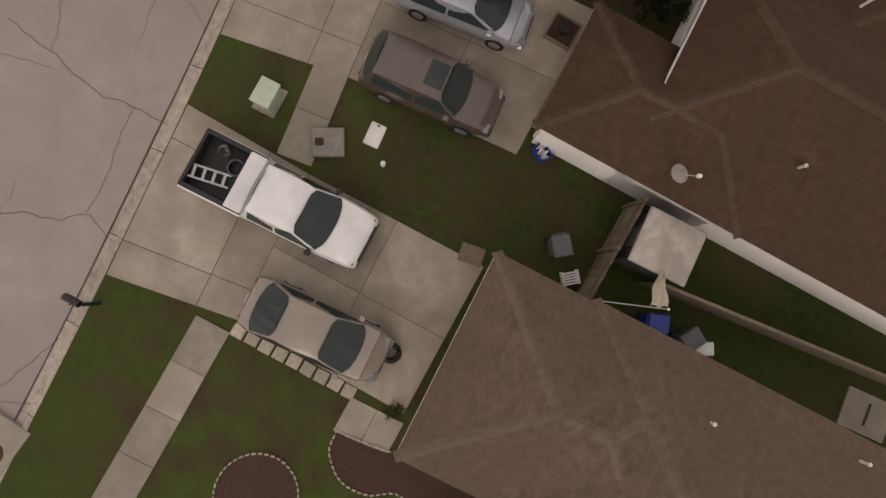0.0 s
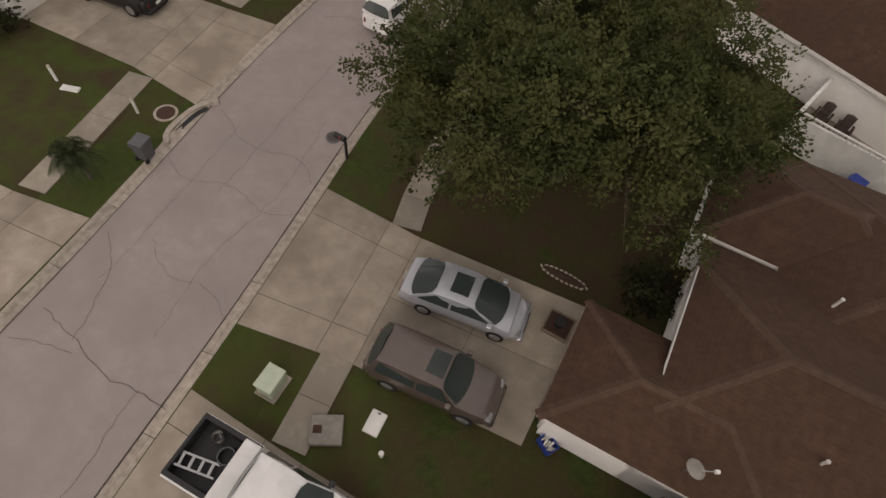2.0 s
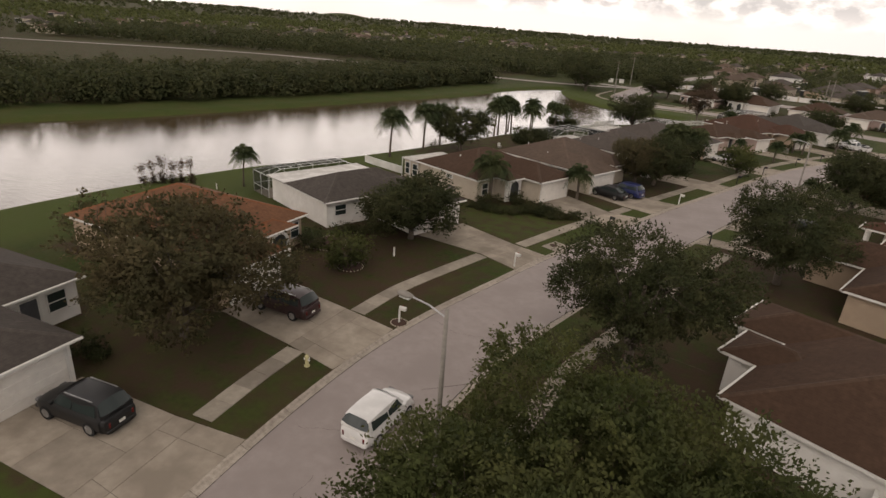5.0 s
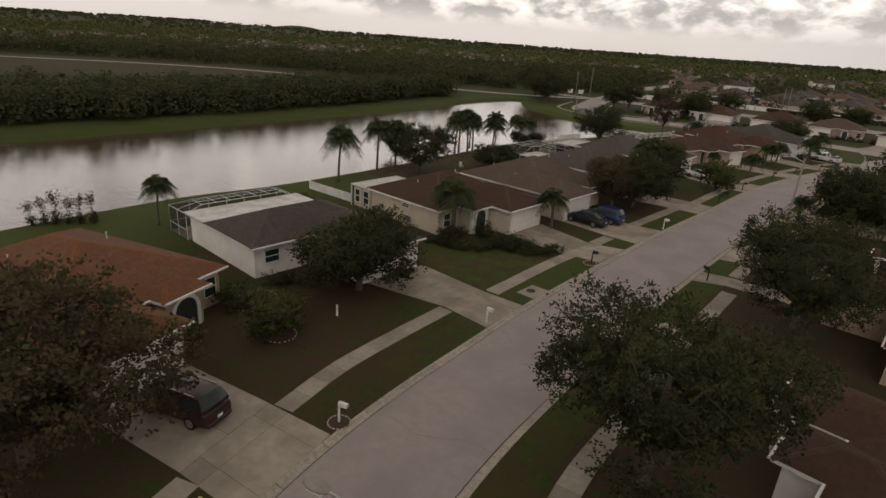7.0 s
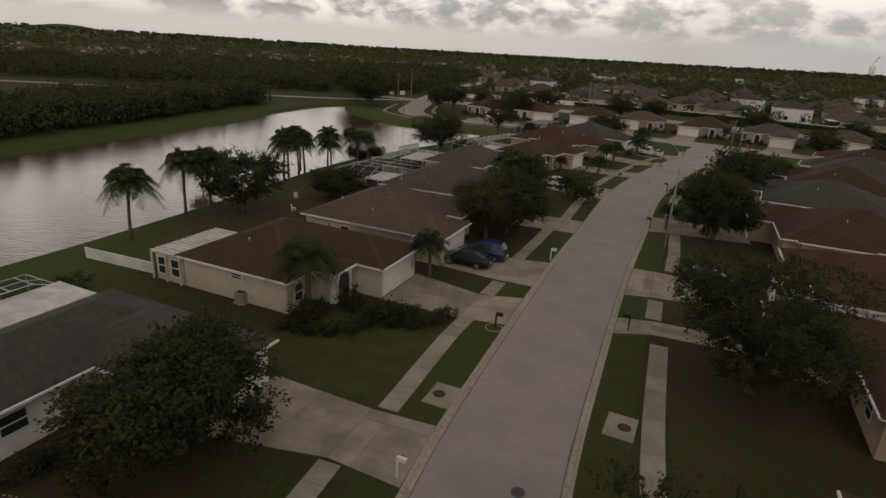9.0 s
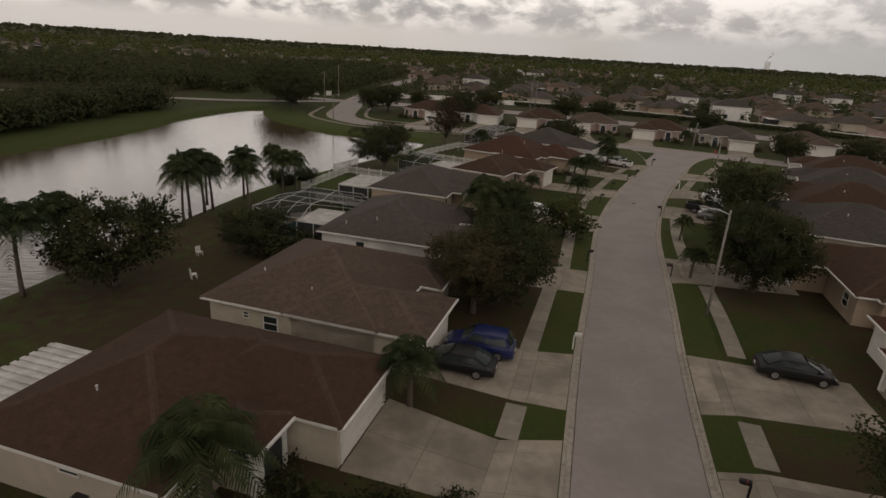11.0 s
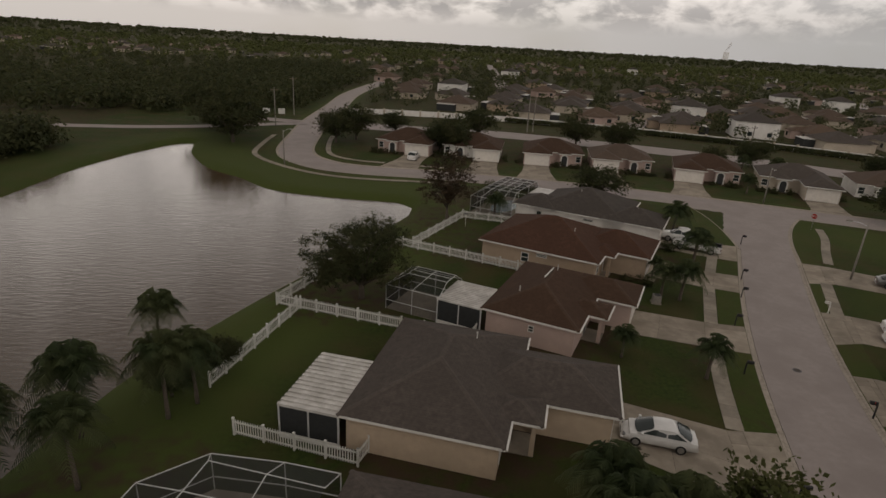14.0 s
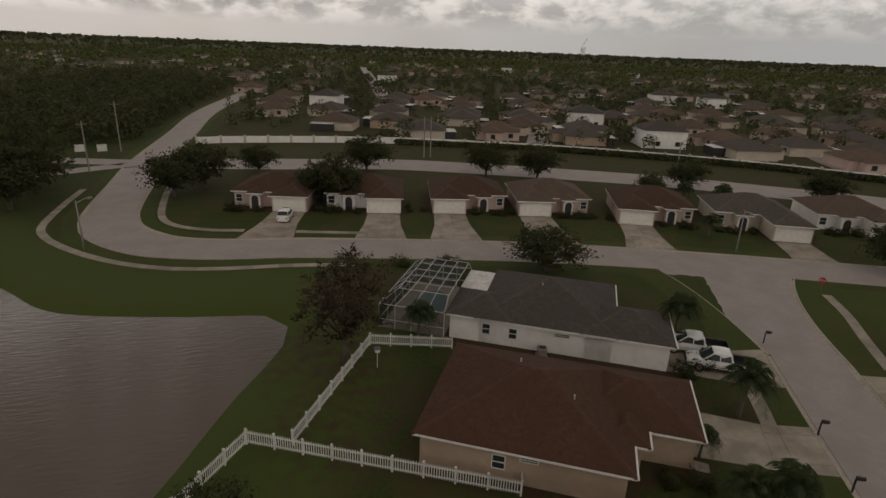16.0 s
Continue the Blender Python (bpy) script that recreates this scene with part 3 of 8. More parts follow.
# low hills on the horizon
HILLS = ((-2160, 2760, 190, 36), (-2500, 2400, 1250, 19))
for hx, hy, hr, hh in HILLS[1:]:
    GZ += hh * np.exp(-((GX - hx) ** 2 + (GY - hy) ** 2) / hr**2)
# this mask browns the lawn for litter and for the painted yard shade
litter = np.zeros(GX.shape)
for lx, ly, lr, la in LITTER_AND_SHADE:
    litter = np.maximum(litter, la * np.clip((lr - np.hypot(GX - lx, GY - ly)) / (0.45 * lr), 0, 1))
near_street = np.clip((24 - d_street) / 10, 0, 1) * np.clip((75 - GY) / 20, 0, 1)
litter = np.maximum(litter, 0.52 * near_street)
litter = np.maximum(litter, 0.48 * np.clip((GY - 192 + 0.3 * (GX - 10)) / 8, 0, 1) * np.clip((GX + 34) / 6, 0, 1))
litter = np.maximum(litter, np.where((GX < -95) & (d_pond > 16), 0.62, 0))
litter = np.where(far > 260, 0.55, litter)
ny, nx = GX.shape
ids = np.arange(nx * ny).reshape(ny, nx)
quads = np.stack([ids[:-1, :-1], ids[:-1, 1:], ids[1:, 1:], ids[1:, :-1]], -1).reshape(-1, 4)
ground_mesh = mesh("ground", np.stack([GX, GY, GZ], -1).reshape(-1, 3).tolist(), quads.tolist(), M["grass"], smooth=True)
att = ground_mesh.attributes.new("litter", "FLOAT", "POINT")
att.data.foreach_set("value", litter.ravel().astype(np.float32))
# the unmown bank round the pond is a fresher green
lush = np.clip(1.3 - np.abs(d_pond - 4) / 7, 0, 0.6) * np.where(d_pond > -2, 1, 0)
# well-kept front lawns
for lx, ly, lr in ((-20.5, 55.5, 8), (-27, 4, 9), (-24, 9, 6), (0, -8, 8), (-5.5, 3.3, 4), (12, 108, 6), (-44, 62, 10), (-52, 48, 10), (-15, 56, 5), (52, 150, 14), (34, 128, 8)):
    lush = np.maximum(lush, 0.5 * np.clip((lr - np.hypot(GX - lx, GY - ly)) / (0.5 * lr), 0, 1))
att = ground_mesh.attributes.new("lush", "FLOAT", "POINT")
att.data.foreach_set("value", (lush * np.where(GX < -70, 0.8, 1.4)).ravel().astype(np.float32))
place("ground", ground_mesh, label="mown lawns with dry brown patches, leaf litter and painted yard shade", category="ground", kind="structure")

water_mesh = mesh("water", [(x, y, -0.75) for x, y in curve_points(np.array([(x, y) for x, y in POND]) * 1.0, 4.0)], [list(range(len(curve_points(POND, 4.0))))], M["water"])
bm = bmesh.new()
bm.from_mesh(water_mesh)
bmesh.ops.triangulate(bm, faces=bm.faces[:])
bm.to_mesh(water_mesh)
bm.free()
place("water", water_mesh, label="still brown retention pond reflecting the pale sky", category="pond", kind="structure")

# ---------------------------------------------------------------- roads, kerbs and grass verges
vs, fs = strip(STREET, [(-HW + 0.02, -0.10), (-HW * 0.5, -0.07), (0, -0.05), (HW * 0.5, -0.07), (HW - 0.02, -0.10)])
road = place("road", mesh("road", vs, fs, M["asphalt"]), label="curving residential street of worn pale asphalt with cracks", category="road", kind="structure")
vs, fs = strip(BACK, [(-HW - 0.4, -0.106), (-HW * 0.5, -0.08), (0, -0.056), (HW * 0.5, -0.08), (HW + 0.4, -0.106)])
road_back = place("road", mesh("road_back", vs, fs, M["asphalt"]), label="cross street of pale asphalt bending round the pond", category="road", kind="structure")

KERB = [(0.0, -0.12), (0.05, -0.10), (0.26, -0.085), (0.34, -0.01), (0.42, 0.015), (0.50, 0.012), (0.51, -0.25)]


def kerb_run(line, side, parent, piece=3.0, gaps=()):
    """Kerb stones laid end to end; side is -1 (left) or 1 (right) of the line's run."""
    s = np.r_[0, np.cumsum(np.linalg.norm(np.diff(line, axis=0), axis=1))]
    k = 0.0
    while k + 0.5 < s[-1]:
        q = np.linspace(k + 0.012, min(k + piece, s[-1]) - 0.012, 4)
        seg = np.stack([np.interp(q, s, line[:, 0]), np.interp(q, s, line[:, 1])], 1)
        prof = [(side * (d + o), z) for d, z in KERB for o in (0,)]
        v, f = strip(seg, prof)
        if side < 0:
            f = [g[::-1] for g in f]
        n = len(prof)
        f += [tuple(range(n)), tuple(range(len(v) - n, len(v)))[::-1]]
        place("kerb_stone", mesh("kerb_stone", v, f, M["kerb"]), parent)
        k += piece


def shifted(line, d):
    return line + sideways(line) * d


def verge(name, line, d0, d1, label):
    """A grass strip between kerb and footpath with a slightly uneven surface."""
    nrm = sideways(line)
    prof = np.linspace(d0, d1, 6)
    v, f = [], []
    for p, n in zip(line, nrm):
        for j, d in enumerate(prof):
            x, y = p + n * d
            z = 0.004 + 0.008 * noise.noise((x * 0.7, y * 0.7, 3.0)) - (0.06 if j == 5 else 0)
            v.append((x, y, z))
    for a in range(len(line) - 1):
        for b in range(5):
            f.append((a * 6 + b, a * 6 + b + 1, (a + 1) * 6 + b + 1, (a + 1) * 6 + b))
    me = mesh(name, v, f, M["grass"], smooth=True)
    dry = np.array([0.12 + 0.38 * math.exp(-(((y - 30) / 18) ** 2)) + 0.3 * noise.noise((x * 0.08, y * 0.08, 9.0)) for x, y, _ in v], np.float32)
    me.attributes.new("litter", "FLOAT", "POINT").data.foreach_set("value", np.clip(dry, 0, 0.8))
    me.attributes.new("lush", "FLOAT", "POINT").data.foreach_set("value", np.clip(0.62 - 1.1 * dry, 0, 0.55))
    place(name, me, label=label, category="grass verge", kind="structure")


main = STREET[:-16]
for side, label in ((-1, "left"), (1, "right")):
    kerb_run(shifted(main, side * HW), side, road)
    verge("verge", main, side * (HW + 0.49), side * (HW + 3.2), "mown grass verge between kerb and footpath")
far_side = BACK[::-1]
kerb_run(shifted(far_side, -HW - 0.4), -1, road_back)
verge("verge", far_side, -(HW + 0.89), -(HW + 3.3), "grass verge along the cross street")
d_j = np.hypot(BACK[:, 0] - 36, BACK[:, 1] - 166)
j0 = int(np.argmin(d_j))
west, east = BACK[j0 + 5:], BACK[:j0 - 5]
for run in (west, east):
    kerb_run(shifted(run, -HW - 0.4), -1, road_back)
    verge("verge", run, -(HW + 0.89), -(HW + 3.3), "grass verge along the cross street")


def corner(a, c, b, name="road"):
    """A rounded kerb corner: from a by way of c to b, with asphalt up to it."""
    t = np.linspace(0, 1, 12)[:, None]
    a, b, c = np.array(a), np.array(b), np.array(c)
    line = (1 - t) ** 2 * a + 2 * t * (1 - t) * c + t**2 * b
    return line


end_l, end_r = shifted(main, -HW)[-1], shifted(main, HW)[-1]
w0, e0 = shifted(west, -HW - 0.4)[0], shifted(east, -HW - 0.4)[-1]
for a, b, side in ((end_l, w0, -1), (end_r, e0, 1)):
    c = 0.5 * (a + b) + (np.array([36.0, 165.0]) - 0.5 * (a + b)) * (0.30 if side < 0 else 0.25)
    line = corner(a, c, b)
    kerb_run(line, side, road, piece=2.0)
    verge("verge", line, side * 0.49, side * 5.2, "grass verge at the street corner")
    mid = np.array([37.6, 168.2])
    line = np.vstack([main[-1:], line])
    v = [(*p, -0.112) for p in line] + [(*mid, -0.112)]
    f = [(k, k + 1, len(line)) if side > 0 else (k + 1, k, len(line)) for k in range(len(line) - 1)]
    place("road", mesh("junction", v, f, M["asphalt"]), label="asphalt flare at the street junction", category="road", kind="structure")

# cracks in the asphalt
def crack(points, width=0.012):
    width *= 0.8
    line = curve_points(points, 0.3)
    rng = random.Random(len(points) + int(points[0][0] * 10))
    line = line + np.array([(rng.uniform(-0.07, 0.07), rng.uniform(-0.07, 0.07)) for _ in line])
    d = distance(line[:, 0], line[:, 1], STREET)
    v, f = strip(line, [(-width, 0), (width, 0)])
    zz = [-0.047 - 0.05 * min(1, d[k // 2] / HW) ** 1.2 for k in range(len(v))]
    v = [(x, y, z + 0.008) for (x, y, _), z in zip(v, zz)]
    place("crack", mesh("crack", v, f, M["dark_tar"]), road, label="dark jagged crack in the asphalt")

# ---------------------------------------------------------------- houses
PITCH, EAVE, OVER = 0.40, 2.6, 0.42


def hip(verts, faces, x0, y0, x1, y1, z=EAVE, pitch=PITCH):
    """A hipped roof over an eave rectangle; gives the ridge's two ends."""
    w, d = x1 - x0, y1 - y0
    h = min(w, d) / 2
    if w >= d:
        a, b = (x0 + h, y0 + h, z + h * pitch), (x1 - h, y0 + h, z + h * pitch)
    else:
        a, b = (x0 + h, y0 + h, z + h * pitch), (x0 + h, y1 - h, z + h * pitch)
    k = len(verts)
    verts += [(x0, y0, z), (x1, y0, z), (x1, y1, z), (x0, y1, z), a, b]
    if w >= d:
        faces += [(k, k + 1, k + 5, k + 4), (k + 1, k + 2, k + 5), (k + 2, k + 3, k + 4, k + 5), (k + 3, k, k + 4)]
    else:
        faces += [(k, k + 1, k + 4), (k + 1, k + 2, k + 5, k + 4), (k + 2, k + 3, k + 5), (k + 3, k, k + 4, k + 5)]
    return a, b


def window(parent, x, y, facing, w=1.1, h=1.25, sill=0.9):
    """A framed window on a wall; facing is the angle of its outward normal."""
    m = pose(x, y, sill + h / 2, 0, 0, facing)
    bm = bmesh.new()
    for a, b, c, d in ((-w / 2, -h / 2, w / 2, -h / 2 + 0.07), (-w / 2, h / 2 - 0.07, w / 2, h / 2), (-w / 2, -h / 2, -w / 2 + 0.07, h / 2), (w / 2 - 0.07, -h / 2, w / 2, h / 2), (-w / 2, -0.03, w / 2, 0.03)):
        box(bm, -0.05, a, b, 0.055, c, d)
    wd = part("window", bm, M["trim"], parent, "white framed window", m)
    part("pane", bx(-0.04, -w / 2 + 0.06, -h / 2 + 0.06, 0.02, w / 2 - 0.06, h / 2 - 0.06), M["glass"], wd)
    return wd


def garage_door(parent, x, y, facing, w=4.8, h=2.15, rows=4, material=None):
    """A sectional garage door in four rows of panels."""
    m = pose(x, y, 0, 0, 0, facing)
    d = part("garage_door", bx(-0.06, -w / 2, 0.02, 0.02, w / 2, h), material or M["door"], parent, "sectional garage door", m)
    rh = (h - 0.08) / rows
    for r in range(rows):
        part("panel", bx(0.0, -w / 2 + 0.04, 0.05 + r * rh, 0.045, w / 2 - 0.04, 0.03 + (r + 1) * rh, 0.012), material or M["door"], d)
    bm = bmesh.new()
    box(bm, -0.05, -w / 2 - 0.14, 0, 0.05, -w / 2, h + 0.12)
    box(bm, -0.05, w / 2, 0, 0.05, w / 2 + 0.14, h + 0.12)
    box(bm, -0.05, -w / 2, h, 0.05, w / 2, h + 0.12)
    part("door_frame", bm, M["trim"], parent, "white door surround", m)


def ridge_caps(parent, lines, material):
    """Folded cap shingles along ridges and hips, one run each."""
    for a, b in lines:
        a, b = Vector(a), Vector(b)
        if (a - b).length < 0.4:
            continue
        d = (b - a).normalized()
        s = d.cross(Vector((0, 0, 1))).normalized() * 0.17
        dn = Vector((0, 0, -0.045))
        up = Vector((0, 0, 0.035))
        v = [a + up, b + up, a + s + dn, b + s + dn, a - s + dn, b - s + dn]
        place("ridge_cap", mesh("ridge_cap", v, [(0, 2, 3, 1), (0, 1, 5, 4), (0, 4, 2), (1, 3, 5)], material), parent)


FOOT = []


def house(label, ox, oy, angle, wings, roof, wall="stucco_white", front=1, garage=1, wins=(), door=None, vents=(), group="houses along the street", gutter=True, simple=False, porch=None):
    """A one-storey house. wings: eave rectangles in its own frame; front: 1 when it faces its own +x, -1 when it faces -x."""
    h = thing("house", pose(ox, oy, 0, 0, 0, angle), label, "house", group)
    lines = []
    for k, (x0, y0, x1, y1, *cut) in enumerate(wings):
        e = 0.006 * k
        rv, rf = [], []
        a, b = hip(rv, rf, x0, y0, x1, y1, EAVE + e)
        roof_mesh = mesh("roof", rv, rf, R[roof])
        cs = [(x0, y0, EAVE + e), (x1, y0, EAVE + e), (x1, y1, EAVE + e), (x0, y1, EAVE + e)]
        if cut:
            # a front slope cut back to a higher eave over the entry
            back = cut[0] - x0
            bm = bmesh.new()
            bm.from_mesh(roof_mesh)
            bmesh.ops.bisect_plane(bm, geom=bm.verts[:] + bm.edges[:] + bm.faces[:], plane_co=(cut[0], 0, 0), plane_no=(-1, 0, 0), clear_outer=True)
            bm.to_mesh(roof_mesh)
            bm.free()
            zc = EAVE + e + back * PITCH
            cs[0], cs[3] = (cut[0], y0 + back, zc), (cut[0], y1 - back, zc)
            part("eave_trim", bx(cut[0] - 0.03, y0 + back, zc - 0.17, cut[0] + 0.03, y1 - back, zc - 0.01), M["trim"], h)
            part("upper_wall", bx(cut[0] + OVER, y0 + back + 0.3, EAVE - 0.09 + e, cut[0] + OVER + 0.2, y1 - back - 0.3, zc + 0.05), M[wall], h)
            x0 = cut[0]
        place("roof", roof_mesh, h, label=roof + " shingle hip roof")
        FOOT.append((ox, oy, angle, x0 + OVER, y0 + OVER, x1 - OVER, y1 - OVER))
        if k == porch:
            # an open porch: two pillars at its street side, a slab and a dark recess
            fx = x1 - OVER - 0.3 if front > 0 else x0 + OVER
            for y in (y0 + OVER, y1 - OVER - 0.3):
                part("pillar", bx(fx, y, 0, fx + 0.3, y + 0.3, EAVE - 0.09 + e, 0.02), M[wall], h)
            part("porch_beam", bx(fx + 0.02, y0 + OVER + 0.31, EAVE - 0.42, fx + 0.28, y1 - OVER - 0.31, EAVE - 0.09 + e), M[wall], h)
            part("porch_slab", bx(x0 + OVER, y0 + OVER, -0.2, x1 - OVER, y1 - OVER, 0.05), M["slab"], h)
        else:
            wv = bmesh.new()
            box(wv, x0 + OVER, y0 + OVER, -0.3, x1 - OVER, y1 - OVER, EAVE - 0.09 + e)
            part("wall", wv, M[wall], h)
        wide = (x1 - x0) >= (y1 - y0)
        ends = (a, b, b, a) if wide else (a, a, b, b)
        lines += [(a, b)] + [(c, q) for c, q in zip(cs, ends)]
        bm = bmesh.new()
        t = 0.07
        z0, z1 = EAVE - 0.19 + e, EAVE - 0.012 + e
        box(bm, x0 + 0.01, y0 + 0.01, z0, x1 - 0.01, y0 + t, z1)
        box(bm, x0 + 0.01, y1 - t, z0, x1 - 0.01, y1 - 0.01, z1)
        box(bm, x0 + 0.01, y0 + t, z0, x0 + t, y1 - t, z1)
        box(bm, x1 - t, y0 + t, z0, x1 - 0.01, y1 - t, z1)
        box(bm, x0 + t, y0 + t, EAVE - 0.09 + e, x1 - t, y1 - t, EAVE - 0.05 + e)
        part("fascia", bm, M["trim"], h, "white fascia and soffit")
        if gutter:
            fx = x1 + 0.01 if front > 0 else x0 - 0.13
            part("gutter", bx(fx, y0, EAVE - 0.12 + e, fx + 0.12, y1, EAVE + 0.005 + e, 0.01), M["trim"], h, "white roof gutter")
    if not simple:
        ridge_caps(h, lines, CAP[roof])
    if garage is not None:
        x0, y0, x1, y1 = wings[garage][:4]
        gx = x1 - OVER if front > 0 else x0 + OVER
        garage_door(h, gx + 0.015 * front, (y0 + y1) / 2, 0 if front > 0 else 180, w=min(4.9, y1 - y0 - 1.5))
    for x, y, f, w, hh, s in wins:
        window(h, x, y, f, w, hh, s)
    if door:
        x, y, f = door
        m = pose(x, y, 0, 0, 0, f)
        bm = bmesh.new()
        box(bm, -0.05, -0.62, 0, 0.04, -0.48, 2.2)
        box(bm, -0.05, 0.48, 0, 0.04, 0.62, 2.2)
        box(bm, -0.05, -0.48, 2.08, 0.04, 0.48, 2.2)
        d = part("front_door", bm, M["trim"], h, "front door in a white frame", m)
        part("door_leaf", bx(-0.06, -0.48, 0.02, 0.02, 0.48, 2.08), M["grey"], d)
    for x, y, z in vents:
        bm = bmesh.new()
        cyl(bm, x, y, z - 0.25, z + 0.20, 0.045, 0.045, 8)
        cyl(bm, x, y, z + 0.19, z + 0.24, 0.065, 0.06, 8)
        part("roof_vent", bm, M["metal_roof"], h, "pale roof vent pipe", smooth=False)
    return h


def arch_entry(h, x, y, facing, w=1.5, ht=2.35, label="white arched entry"):
    """A moulded arch standing proud of the wall, filled by a flat dark panel as entry shade."""
    n = 12
    arc = [(0.5 * w * math.cos(math.pi * k / n), ht - 0.5 * w + 0.5 * w * math.sin(math.pi * k / n)) for k in range(n + 1)]
    inner = [(0.5 * w, 0.02)] + arc + [(-0.5 * w, 0.02)]
    t = 0.24
    outer = [(0.5 * w + t, 0.02)] + [(a * (1 + 2 * t / w), b + t * math.sin(math.pi * k / n)) for k, (a, b) in enumerate(arc)] + [(-0.5 * w - t, 0.02)]
    k = len(inner)
    v = [(d, a, b) for d in (0.0, 0.10) for ring in (inner, outer) for a, b in ring]
    f = []
    for i in range(k - 1):
        f += [(2 * k + i, 2 * k + i + 1, 3 * k + i + 1, 3 * k + i), (i, 2 * k + i, 2 * k + i + 1, i + 1)[::-1], (k + i, k + i + 1, 3 * k + i + 1, 3 * k + i)[::-1]]
    m = pose(x, y, 0, 0, 0, facing)
    a = place("entry_arch", mesh("entry_arch", v, f, M["trim"]), h, m, label=label)
    # no hollow behind the arch: its shade is a dark flat panel
    place("recess", mesh("recess", [(0.02, p, q) for p, q in inner], [tuple(range(k))], M["screen"]), a, label="flat dark panel painted as the entry's shade")


def patio_roof(h, x0, y0, x1, y1, along_x=True, high=2.62, low=2.4, screened=True, open_side="x0"):
    """A ribbed white metal roof on slim posts, with dark screens below it."""
    vs, fs = [], []
    n = 14
    span = (y1 - y0) if along_x else (x1 - x0)
    top = part("patio_roof", bx(x0, y0, low - 0.10, x1, y1, low - 0.04), M["metal_roof"], h, "white ribbed metal patio roof")
    for k in range(n):
        w = span / n
        if along_x:
            a = y0 + k * w
            p = bx(x0 - 0.05, a + 0.02, low - 0.04, x1 + 0.05, a + w * 0.62, low + 0.05, 0.015)
        else:
            a = x0 + k * w
            p = bx(a + 0.02, y0 - 0.05, low - 0.04, a + w * 0.62, y1 + 0.05, low + 0.05, 0.015)
        part("roof_panel", p, M["metal_roof"], top)
    for x, y in ((x0 + 0.06, y0 + 0.06), (x0 + 0.06, y1 - 0.06), (x1 - 0.06, y0 + 0.06), (x0 + 0.06, (y0 + y1) / 2), ((x0 + x1) / 2, y0 + 0.06)):
        part("post", bx(x - 0.05, y - 0.05, 0, x + 0.05, y + 0.05, low - 0.1), M["alu"], h)
    if screened:
        part("screen", bx(x0 + 0.04, y0 + 0.12, 0.4, x0 + 0.06, y1 - 0.12, low - 0.12), M["screen"], h, "dark insect screen")
        part("screen", bx(x0 + 0.12, y0 + 0.04, 0.4, x1 - 0.12, y0 + 0.06, low - 0.12), M["screen"], h, "dark insect screen")
        part("knee_wall", bx(x0 + 0.03, y0 + 0.03, 0, x1, y0 + 0.10, 0.4), M["trim"], h)
        part("knee_wall", bx(x0 + 0.03, y0 + 0.10, 0, x0 + 0.10, y1, 0.4), M["trim"], h)


def bar(h, a, b, r=0.035, name="frame_bar", material=None):
    v, f = tube([a, b], [r, r], 4)
    return place(name, mesh(name, v, f, material or M["alu"]), h)


def pool_cage(h, x0, y0, x1, y1, wall=2.5, top=3.3, nx=4, ny=4, white=True, pool=True):
    """A screen enclosure: aluminium bars with a mansard top over a patio."""
    met = M["alu"] if white else M["grey"]
    ins = 1.5
    xs, ys = np.linspace(x0, x1, nx + 1), np.linspace(y0, y1, ny + 1)
    inx = np.linspace(x0 + ins, x1, nx + 1)
    iny = np.linspace(y0 + ins, y1 - ins, ny + 1)
    cage = part("screen_enclosure", bx(x0, y0, 0.0, x1, y1, 0.04), M["slab"], h, "screened pool enclosure of slim white bars")
    for x, xi in zip(xs, inx):
        for y, yi in ((y0, y0 + ins), (y1, y1 - ins)):
            bar(cage, (x, y, 0), (x, y, wall), 0.035, material=met)
            bar(cage, (x, y, wall), (xi, yi, top), 0.03, material=met)
        bar(cage, (xi, y0 + ins, top), (xi, y1 - ins, top), 0.03, material=met)
    for y, yi in zip(ys, iny):
        bar(cage, (x0, y, 0), (x0, y, wall), 0.035, material=met)
        bar(cage, (x0, y, wall), (x0 + ins, yi, top), 0.03, material=met)
        bar(cage, (x0 + ins, yi, top), (x1, yi, top), 0.03, material=met)
    for z in (0.9, wall):
        bar(cage, (x0, y0, z), (x0, y1, z), 0.035, material=met)
        bar(cage, (x0, y0, z), (x1, y0, z), 0.035, material=met)
        bar(cage, (x0, y1, z), (x1, y1, z), 0.035, material=met)
    if pool:
        bm = bmesh.new()
        cyl(bm, 0, 0, 0.05, 0.06, 1.0, 1.0, 24, Matrix.Translation(((x0 + x1) / 2, (y0 + y1) / 2, 0)) @ Matrix.Diagonal(((x1 - x0) * 0.28, (y1 - y0) * 0.34, 1, 1)))
        part("pool", bm, M["pool"], cage, "dark teal swimming pool")
    mt = bpy.data.materials.get("screen_mesh") or screen_mesh()
    vs = [(x0, y0, wall), (x1, y0, wall), (x1, y0 + ins, top), (x0 + ins, y0 + ins, top), (x0, y1, wall), (x1, y1, wall), (x1, y1 - ins, top), (x0 + ins, y1 - ins, top), (x0, y0, 0), (x1, y0, 0), (x0, y1, 0), (x1, y1, 0)]
    fs = [(0, 1, 2, 3), (3, 2, 6, 7), (7, 6, 5, 4), (0, 3, 7, 4), (8, 9, 1, 0), (8, 0, 4, 10), (10, 4, 5, 11)]
    place("screen_cloth", mesh("screen_cloth", vs, fs, mt), cage, label="fine dark insect screen")


